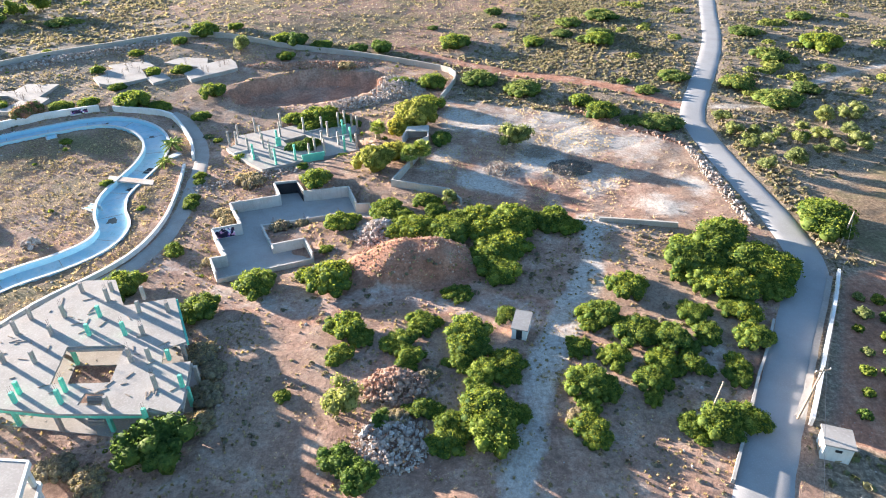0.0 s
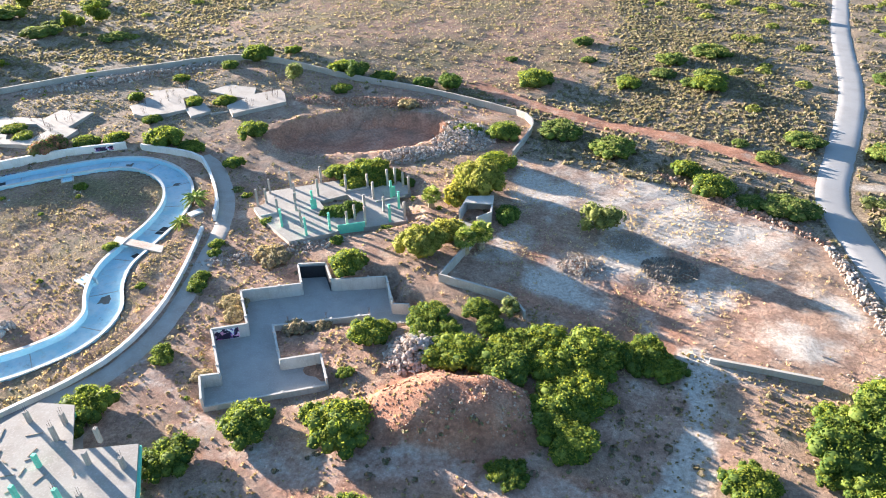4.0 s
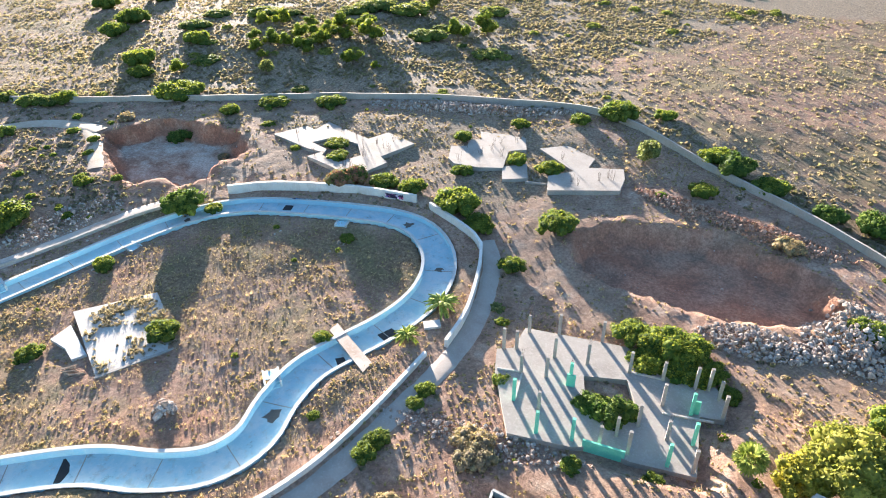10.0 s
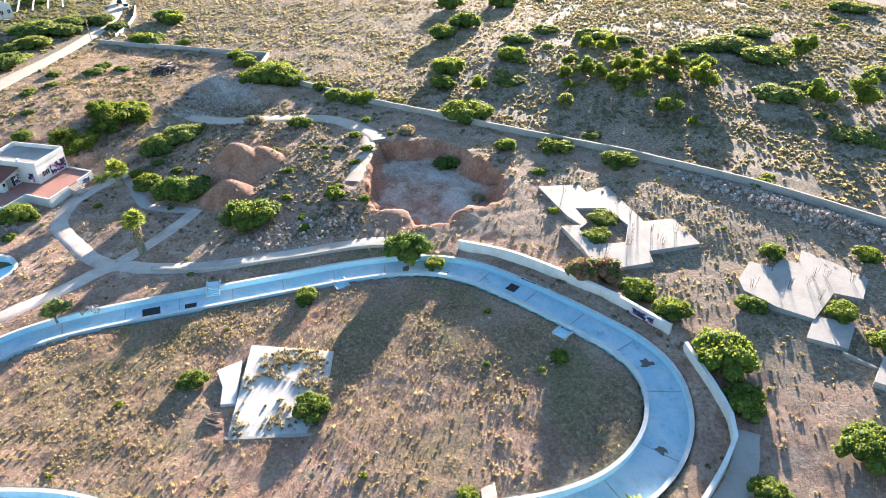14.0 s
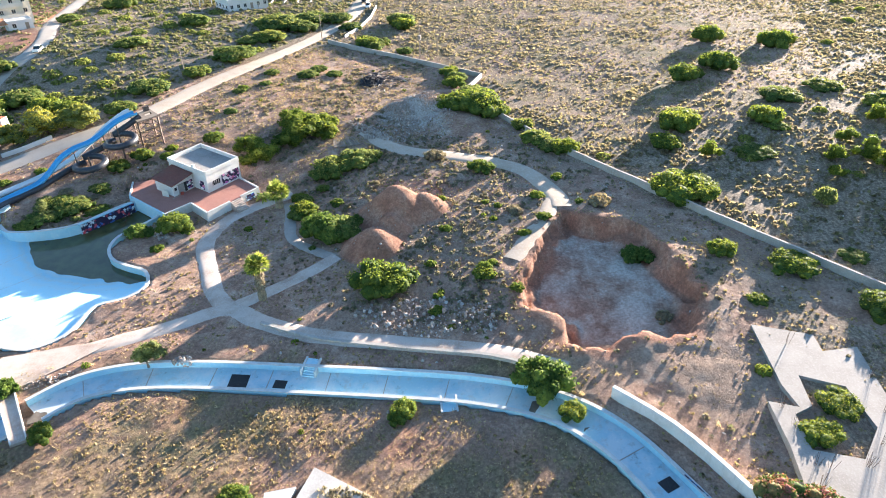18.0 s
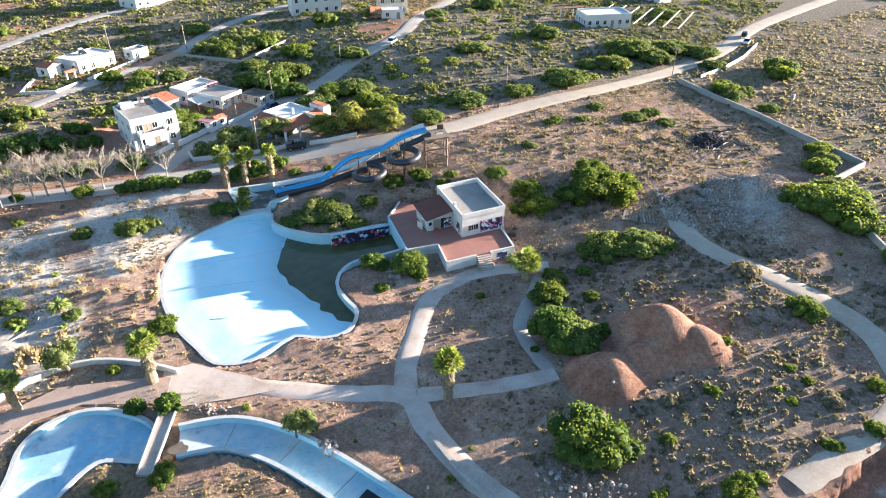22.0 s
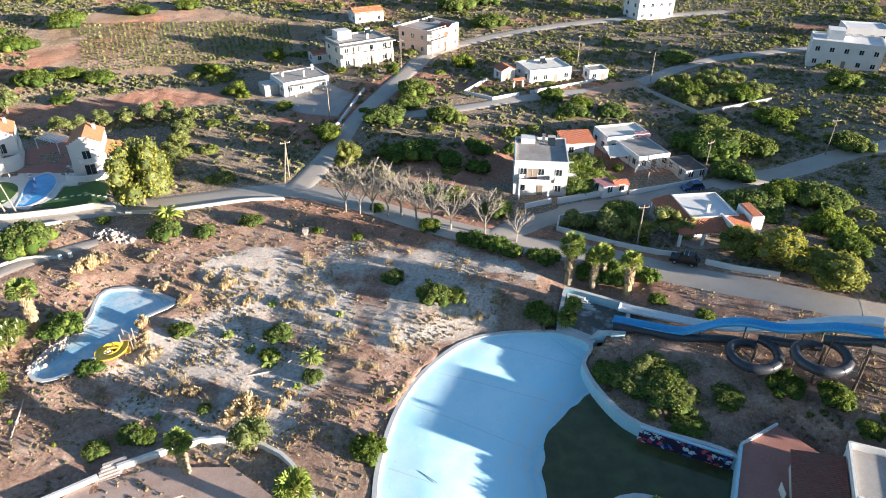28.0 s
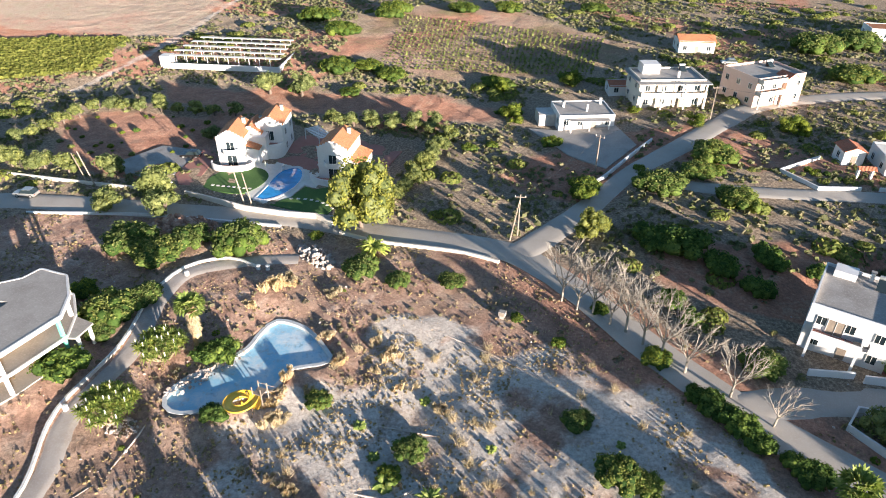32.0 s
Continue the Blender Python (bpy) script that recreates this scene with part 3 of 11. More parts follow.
TRACK_RAMP = [(-150.4, 113.2), (-146.4, 112.2), (-141.9, 111.0), (-135.4, 108.4), (-129.6, 106.0)]
TRACK_NORTH = [(-8, 176), (2.8, 166), (14, 158), (30, 150), (45, 139), (52, 130)]
RIBBONS = [("road_east", ROAD_EAST, 4.5, "asphalt"), ("road_south", ROAD_SOUTH[:15], 5.0, "dusty_asphalt"), ("road_west", ROAD_SOUTH[14:], 5.0, "dirt_road"), ("road_up", ROAD_UP, 4.6, "dusty_asphalt"), ("road_lane", ROAD_LANE, 3.6, "dusty_asphalt"), ("road_houses", ROAD_HOUSES, 4.4, "dusty_asphalt"),
           ("path_river", PATH_RIVER, 2.2, "path_dark"), ("path_west", PATH_WEST, 2.4, "concrete_path"), ("path_house", PATH_HOUSE, 2.3, "concrete_path"),
           ("path_mound", PATH_MOUND, 2.0, "concrete_path"), ("path_loop", PATH_LOOP, 1.6, "path_dark"), ("track_pit", TRACK_PIT, 3.4, "dirt_road"), ("track_ramp", TRACK_RAMP, 2.2, "dirt_road")]
# the lazy river and the pools
RIVER = [(-96, 50.8), (-100.2, 54.2), (-102.6, 60), (-103.6, 68), (-104, 80), (-104.1, 92), (-103.4, 102), (-101, 110.6), (-96.5, 117), (-89, 122.4), (-80.5, 127.4), (-74, 130.6), (-68.5, 131.2), (-63, 129), (-59, 125), (-56.6, 119.5), (-56, 113), (-56.8, 106), (-57.2, 100.5), (-55.6, 95), (-53, 90), (-53.4, 85), (-57, 80.6), (-62.5, 76.6), (-67, 71.5), (-71, 65.5), (-74, 57), (-76.5, 49.5)]
RIVER_W = 4.4
BASIN = [(-95.4, 46), (-93.2, 39.6), (-89, 37), (-85, 38), (-81.6, 42), (-76.5, 45.5), (-74.6, 50), (-78.2, 50.8), (-83, 48), (-89, 46.4), (-92.6, 50.2)]
POOL = [(-106.6, 42.8), (-106.9, 38.5), (-107.6, 33), (-110, 25.5), (-114, 19.2), (-119.8, 14.3), (-126, 13.2), (-131.5, 14.2), (-135.6, 17.6), (-133.6, 20.8), (-134.2, 26.5), (-137, 31.8), (-145.6, 37.6), (-142, 44), (-133, 40.4), (-128.4, 42), (-126.4, 46), (-125.2, 49.4), (-121.6, 51.4), (-118.6, 50), (-116.4, 46.6), (-113.2, 46.3), (-109.4, 45.8)]
KIDPOOL = [(-67.2, 15.8), (-65.4, 14.6), (-65.4, 11.6), (-67.6, 7), (-68.9, 3.6), (-68.6, 0.2), (-69.2, -2.6), (-73.4, -2.6), (-78, 0), (-79.4, 1.8), (-75.8, 4.8), (-75.8, 8.2), (-72.6, 11.6), (-69.6, 15)]
SPLASH = [(-135.6, 6.6), (-143, 11.6), (-140.2, 17), (-136, 16.2), (-132.8, 13.4)]
PIT_RED = [(-49.5, 146), (-44, 152.5), (-32, 159.5), (-17, 157.5), (-13.3, 151), (-15, 144.5), (-28, 139.8), (-40, 137.4), (-46, 140.5)]
PIT_GREY = [(-144.3, 114.8), (-139.8, 125.5), (-130, 129.2), (-123, 131.6), (-113.6, 129.6), (-112.4, 126.5), (-113.4, 121), (-109.8, 118.2), (-111.6, 113.6), (-116, 113), (-119, 108), (-125, 107.3), (-137.5, 110.8)]
MOUNDS = [(-143.6, 86.0, 6.4, 5.0), (-144.4, 90.4, 4.2, 3.2), (-138.0, 85.8, 3.8, 2.9), (-133.8, 83.8, 5.0, 2.9), (-192, 84, 9, 3.2), (-186, 92, 9, 1.6)]
PAD = [(-7.5, 99.5), (1, 97), (20.5, 88), (33, 85.5), (43.5, 87), (46, 96), (45.5, 115), (37, 124.5), (23, 137.5), (5.5, 148), (1, 138), (0.5, 131), (-0.5, 116), (-4, 109)]
SAND = [(-78, 20), (-104, 36), (-106, 26), (-112, 16), (-124, 10), (-136, 3), (-120, -6), (-108, -13), (-96, -10), (-84, -8), (-80, 0), (-76, 10)]
PARK = [(-100, 36), (-110, 62), (-112, 110), (-74, 134), (-50, 122), (-46, 80), (-60, 60), (-66, 34)]
WALL_LOOP = [(0, 139), (3.4, 155), (-6, 163), (-25, 172.5), (-44, 177.5), (-70, 184), (-92, 177), (-117, 161), (-130, 149.5), (-147, 133.7), (-168, 116), (-190, 101), (-204, 93), (-218, 96.8), (-233, 72), (-243.5, 49)]
FIELD_N = [(-22, 180), (-58, 190), (-95, 215), (-70, 300), (20, 330), (30, 240), (18, 190), (2, 172)]
FIELD_W = [(-216, 100), (-170, 122), (-195, 180), (-330, 210), (-420, 90), (-330, 58), (-248, 52)]
FIELD_S = [(-4, -150), (-30, -190), (-92, -150), (-90, -120), (-56, -99), (-21, -106)]
STRAW_FIELD = [(36, -106), (50, -146), (90, -175), (190, -140), (150, -95), (92, -90)]
OPEN_GROUND = [(58, 78), (59, 98), (68, 97), (82, 104), (130, 110), (120, 60), (70, 55)]
BROWN = [(18.7, -47.4), (-0.8, -57.9), (-18.0, -60.9), (-25.8, -43.3), (-23.9, -36.4), (-14.3, -30.3), (-12.4, -25.8), (4.0, -26.0)]
BEHIND = [(14.9, -74.2), (-18.5, -80.3), (-58.9, -86.8), (-75, -90), (-76, -76), (-62.5, -76.0), (-36.8, -70.9), (-18.2, -64.6), (2.6, -61.5)]
YARD_A = [(-82.8, -77.5), (-88.9, -78.4), (-100.0, -84.2), (-106.1, -74.0), (-102.2, -62.5), (-94.1, -67.0)]
GARDEN_E = [(53.6, 70.2), (64, 74), (75, 60), (56, 42), (43.1, 42.0), (39.8, 43.5), (40.3, 45.6)]
GROVE_E = [(55, 100), (57, 126), (72, 134), (98, 132), (100, 110), (68, 98)]
LANES_DIRT = [[(57, 131), (68, 130), (77, 138.5), (91, 147), (107, 155), (150, 170)], [(30, -60), (33, -82), (36.5, -108), (49, -145), (60, -190)]]
POOL_Z, KID_Z, SPLASH_Z = -1.35, T(-72, 5) + 0.1, 0.3
RUIN = [(-32, 75), (-33.7, 78.4), (-31.6, 79), (-35.7, 86.3), (-31.6, 87.8), (-35, 94.3), (-27.3, 96.8), (-29.1, 101), (-25.3, 101.7), (-23.5, 98.1), (-16.1, 99.6), (-14.2, 94.1), (-12, 94.2), (-11.4, 92.2), (-16.6, 91), (-16.9, 92.7), (-28.9, 89.2), (-25.5, 82.2), (-21, 83.8), (-19.2, 79.9)]
FRAME_A = [(-57, 56), (-54.2, 61.4), (-48.2, 71.3), (-44.1, 71.4), (-40.8, 65.8), (-34.7, 67.3), (-30.6, 58.7), (-29.2, 58.2), (-27.5, 47.5), (-34.3, 47.1), (-47.2, 48.9), (-55, 50)]
FRAME_B = [(-39.9, 114.6), (-42, 117.5), (-40.6, 119), (-41.8, 123), (-30.2, 128.5), (-28.7, 127.3), (-20.2, 129.2), (-17.6, 127.9), (-16.8, 125), (-19, 123.7), (-15.8, 116.1), (-21.5, 113.4), (-25.2, 112.6), (-26.9, 111), (-32.9, 108)]
FRAME_D = [(-37.2, 35.5), (-38.3, 39.5), (-44, 40), (-46.5, 33), (-49.6, 21.2), (-50.1, 13.5), (-47.7, 10.1), (-43.8, 6.9), (-39.4, 7.1), (-39.1, 9.6), (-37.4, 11.5), (-33, 14), (-31, 28)]
TERRACE = [(-146.6, 36.2), (-140.5, 45.8), (-144.9, 48.6), (-141.6, 53.0), (-151.8, 58.6), (-163.5, 43.5), (-154.6, 38.6), (-152, 34)]
HOUSE_PLOT = [(-134, -33), (-133, -17), (-143, -17), (-168, -22), (-170, -46), (-146, -43)]
TILED_PLOT = [(-154.5, -13.5), (-154.5, 1), (-170.5, 1), (-171, -13)]
VILLA_PLOT = [(-29, -34), (-44, -28), (-61, -29), (-64, -56), (-40, -62), (-27, -52)]
FLATS = [(RUIN, -0.15, 2.5), (FRAME_A, 0.1, 3.0), (FRAME_B, 0.5, 3.0), (FRAME_D, -0.3, 4.0), (TERRACE, -1.6, 4.0), (HOUSE_PLOT, 1.3, 4.0), (TILED_PLOT, 1.5, 3.0), (VILLA_PLOT, 0.1, 5.0)]
POOL_C = [tuple(p) for p in spline(POOL, 1.2, True)]
KID_C = [tuple(p) for p in spline(KIDPOOL, 1.0, True)]
BASIN_C = [tuple(p) for p in spline(BASIN, 1.0, True)]
RIVER_L = [tuple(p) for p in spline(RIVER, 1.5)]


FLATS += [(POOL_C, POOL_Z, 9.0), (KID_C, KID_Z, 5.0), (SPLASH, SPLASH_Z, 5.0)]


def levelled(x, y, z):
    """The land made level round basins and buildings."""
    for poly, lvl, far in FLATS:
        near = (np.abs(x - poly[0][0]) < 60) & (np.abs(y - poly[0][1]) < 60)
        if near.any():
            s = np.full(x.shape, 99.0)
            s[near] = sd_poly(x[near], y[near], poly)
            z = z + (lvl - z) * smooth(far, 0.6, s)
    return z


def ground(x, y, carve=True):
    """Height of the ground, with the pits, heaps and basins."""
    x, y = np.asarray(x, float), np.asarray(y, float)
    z = rise(x, y)
    z = levelled(x, y, z)
    rough = 0.10 * vnoise(x, y, 2.3, 1) + 0.16 * vnoise(x, y, 6.1, 2) + 0.05 * vnoise(x, y, 1.1, 3)
    keep = np.ones(x.shape)
    for _, pts, w, _m in RIBBONS:
        keep = np.minimum(keep, smooth(w / 2 + 0.2, w / 2 + 2.0, d_line(x, y, pts)))
    dr = d_line(x, y, RIVER_L)
    keep = np.minimum(keep, smooth(RIVER_W / 2 + 0.5, RIVER_W / 2 + 2.0, dr))
    z = z + rough * keep - 0.07 * (1 - keep)
    base = z
    for (cx, cy, r, h) in MOUNDS:
        d = np.hypot(x - cx, y - cy) * (1 + 0.13 * vnoise(x, y, 4.0, 5)) / r
        z = np.maximum(z, base + h * np.clip(1 - d ** 1.6, 0, 1) ** 1.1)
    d = np.hypot((x + 4) * 0.95 + 0.25 * (y - 76), (y - 76) * 1.65 - 0.2 * (x + 4)) / 9.0 * (1 + 0.12 * vnoise(x, y, 3.0, 6))
    z = z + 3.4 * np.clip(1.25 * (1 - d ** 1.5), 0, 1) ** 0.75 * (1 + 0.08 * vnoise(x, y, 1.6, 61))
    for poly, dep in ((PIT_RED, 3.0), (PIT_GREY, 3.0)):
        s = sd_poly(x, y, poly) + 0.7 * vnoise(x, y, 3.0, 7) + 0.55 * vnoise(x, y, 1.3, 8)
        ledge = 0.5 + 0.5 * np.sign(vnoise(x, y, 3.4, 62))
        z = z - dep * (0.62 * smooth(0.1, -0.55, s) + 0.38 * smooth(-0.5 - 1.0 * ledge, -1.2 - 1.6 * ledge, s)) + 0.3 * smooth(4, 0.6, s) * (s > 0) * (0.4 + vnoise(x, y, 2.6, 9))
    spill = d_line(x, y, [(-136.4, 16.8), (-132.4, 13.0)]) < 1.5
    z = np.where(spill, np.minimum(z, -1.6), z)
    if carve:
        z = np.where(dr < RIVER_W / 2 + 0.28, z - 1.6, z)
        for poly in (POOL_C, KID_C, BASIN_C, SPLASH):
            z = np.where(sd_poly(x, y, poly) < 0.3, z - 2.8, z)
    return z


def gz(x, y):
    return float(ground(np.array([x]), np.array([y]), False)[0])


def axis(lo, f0, f1, hi, far):
    """Grid lines: fine between f0 and f1, one metre to lo and hi, then ever wider to the horizon."""
    a = list(np.arange(lo, f0, 1.0)) + list(np.arange(f0, f1, 0.5)) + list(np.arange(f1, hi, 1.0))
    s, p, q = 2.0, a[0], a[-1]
    while q < far:
        q += s
        p -= s
        a = [p] + a + [q]
        s *= 1.22
    return np.array(a)


def build_ground():
    gx, gy = axis(-262, -150, -45, 95, 3500), axis(-168, -6, 136, 232, 3500)
    X, Y = np.meshgrid(gx, gy, indexing="ij")
    x, y = X.ravel(), Y.ravel()
    z = np.empty(x.shape)
    core = (x > -300) & (x < 130) & (y > -210) & (y < 280)
    z[core] = ground(x[core], y[core])
    z[~core] = rise(x[~core], y[~core]) + 6.0 * smooth(200, 900, np.hypot(x[~core] + 80, y[~core] - 40)) * vnoise(x[~core], y[~core], 260.0, 4)
    nx, ny = len(gx), len(gy)
    i = (np.arange(nx - 1)[:, None] * ny + np.arange(ny - 1)[None, :]).ravel()
    faces = np.stack([i, i + ny, i + ny + 1, i + 1], 1)
    me = bpy.data.meshes.new("ground")
    me.from_pydata(np.stack([x, y, z], 1), [], faces.tolist())
    wob = 2.5 * vnoise(x, y, 5.0, 11) + 4.0 * vnoise(x, y, 14.0, 12)
    red = 0.7 * smooth(2.5, -0.5, sd_poly(x, y, PIT_RED) + 0.3 * wob) * (0.8 + 0.4 * vnoise(x, y, 4.0, 63))
    red = np.maximum(red, 0.85 * smooth(3.5, 0.5, np.abs(sd_poly(x, y, PIT_GREY) + 0.3 * wob)))
    for (cx, cy, r, h) in MOUNDS[:4]:
        red = np.maximum(red, 1.25 * smooth(r * 1.25, r * 0.85, np.hypot(x - cx, y - cy)))
    red = np.maximum(red, 1.3 * smooth(12, 8, np.hypot(x + 4, (y - 76) * 1.4)))
    red = np.maximum(red, 0.5 * smooth(3, -6, sd_poly(x, y, PARK) + wob) * (0.45 + 0.9 * vnoise(x, y, 7.0, 15)))
    red = np.maximum(red, 0.6 * smooth(16, 4, d_line(x, y, ROAD_SOUTH[5:12]) + wob) * (y > -40))
    red = np.maximum(red, 0.9 * smooth(1.5, -1.5, sd_poly(x, y, GARDEN_E)))
    red = np.maximum(red, 0.75 * smooth(5, 1, d_line(x, y, TRACK_MID) + 0.4 * wob))
    red = np.maximum(red, 0.6 * smooth(4, 1, d_line(x, y, [(0, 97), (20, 89), (15, 100), (2, 108)]) + 0.3 * wob))
    pale = smooth(2, -3, sd_poly(x, y, PAD) + 0.4 * wob) * (0.4 + 0.35 * vnoise(x, y, 9.0, 13) + 0.2 * vnoise(x, y, 3.5, 17))
    pale = np.maximum(pale, smooth(4, -4, sd_poly(x, y, SAND) + wob) * (0.56 + 0.5 * vnoise(x, y, 9.0, 14) + 0.42 * vnoise(x, y, 3.2, 16)))
    pale = np.maximum(pale, smooth(-1.2, -2.5, sd_poly(x, y, PIT_GREY)) * (0.45 + 0.3 * vnoise(x, y, 5.0, 52)))
    pale = np.maximum(pale, 0.62 * smooth(3.6, 1.2, d_line(x, y, TRACK_EAST) + 0.2 * wob))
    pale = np.maximum(pale, 0.45 * smooth(5, 1, d_line(x, y, TRACK_MID) + 0.3 * wob))
    pale = np.maximum(pale, 0.6 * smooth(12, 3, np.hypot(x + 186, y - 86) + wob))
    pale = np.maximum(pale, 0.55 * smooth(4, 0.5, d_line(x, y, [(24, 84), (35, 80), (33, 60), (28, 48)]) + 0.5 * wob))
    pale = np.maximum(pale, 0.3 * smooth(2.6, 0.8, d_line(x, y, TRACK_NORTH) + 0.15 * wob))
    pale = np.maximum(pale, 0.75 * smooth(2.8, 1.0, d_line(x, y, [(-131, 3.5), (-128.7, 0.4), (-121.5, -0.4), (-114.1, -3.2), (-107.8, -4.7), (-101, -4.2), (-94, -6)]) + 0.15 * wob))
    for tr in LANES_DIRT:
        pale = np.maximum(pale, 0.5 * smooth(2.4, 0.8, d_line(x, y, tr) + 0.2 * wob))
        red = np.maximum(red, 0.6 * smooth(4, 1.5, d_line(x, y, tr) + 0.3 * wob))
    nt_ = smooth(4, 1.5, d_line(x, y, TRACK_NORTH) + 0.3 * wob)
    red = np.maximum(red, 0.9 * nt_)
    pale = np.maximum(pale, 0.45 * smooth(3, -3, sd_poly(x, y, STRAW_FIELD) + 0.5 * wob))
    red = np.maximum(red, 0.6 * smooth(3, -3, sd_poly(x, y, STRAW_FIELD) + 0.5 * wob))
    inner = sd_poly(x, y, WALL_LOOP + [(-200, 20), (-160, 5), (-100, -30), (-20, -15), (30, 30), (46, 60), (46, 120)])
    scrub = 0.95 * smooth(-4, 4, inner + 0.5 * wob)
    scrub = np.maximum(scrub, 0.4 * smooth(3, -8, sd_poly(x, y, [(-150, 70), (-170, 100), (-150, 128), (-126, 104), (-120, 92), (-128, 84)]) + wob))
    scrub = np.maximum(scrub, 0.65 * smooth(4, -4, sd_poly(x, y, [(-130, 136), (-70, 138), (-50, 160), (-40, 172), (-70, 180), (-115, 156)]) + wob))
    scrub = scrub * (1 - 0.9 * nt_)
    bare = smooth(0.05, 0.4, vnoise(x, y, 21.0, 31)) * (y < -26)
    scrub, red = scrub * (1 - 0.75 * bare), np.maximum(red, 0.75 * bare)
    scrub = scrub * (1 - smooth(1.5, -1.0, sd_poly(x, y, GARDEN_E)))
    yard = smooth(2, -2, np.minimum(sd_poly(x, y, BROWN), sd_poly(x, y, BEHIND)) + 0.5 * wob)
    scrub, red = scrub * (1 - 0.8 * yard), np.maximum(red, 0.6 * yard)
    dome = np.zeros(x.shape)
    for (cx, cy, r, h) in MOUNDS[:4]:
        dome = np.maximum(dome, smooth(r * 1.25, r * 0.9, np.hypot(x - cx, y - cy)))
    scrub, pale = scrub * (1 - dome), pale * (1 - dome)
    straw = np.zeros(x.shape)
    straw = np.maximum(straw, 0.4 * smooth(3, -3, sd_poly(x, y, STRAW_FIELD) + 0.5 * wob))
    straw = np.maximum(straw, 0.8 * smooth(4, -4, sd_poly(x, y, OPEN_GROUND) + wob))
    straw = np.maximum(straw, 0.62 * smooth(3, -5, sd_poly(x, y, PARK) + wob) * np.clip(0.9 + 0.7 * vnoise(x, y, 10.0, 71) + 0.3 * vnoise(x, y, 3.5, 72), 0, 1.2))
    scrub = scrub * (1 - 0.9 * np.clip(straw, 0, 1))
    red = np.maximum(red, 0.5 * smooth(4, -4, sd_poly(x, y, FIELD_N) + wob))
    for f, a in ((FIELD_N, 0.75), (FIELD_W, 0.85), (FIELD_S, 0.7)):
        s = smooth(6, -6, sd_poly(x, y, f) + 1.2 * wob)
        straw, scrub = np.maximum(straw, a * s * np.clip(0.7 + 0.55 * vnoise(x, y, 13.0, 53) + 0.35 * vnoise(x, y, 4.0, 54), 0, 1.2)), scrub * (1 - 0.6 * s)
    col = me.color_attributes.new("zone", "FLOAT_COLOR", "POINT")
    col.data.foreach_set("color", np.stack([red, np.clip(pale, 0, 1), scrub, straw], 1).ravel())
    me.materials.append(MAT["earth"])
    me.polygons.foreach_set("use_smooth", np.ones(len(me.polygons), bool))
    ob = new("ground", me)
    tagged(ob, "dry red-brown earth with pale gravel and low scrub", "ground", kind="structure")


build_ground()


# ---------------------------------------------------------------- building blocks
from mathutils import geometry


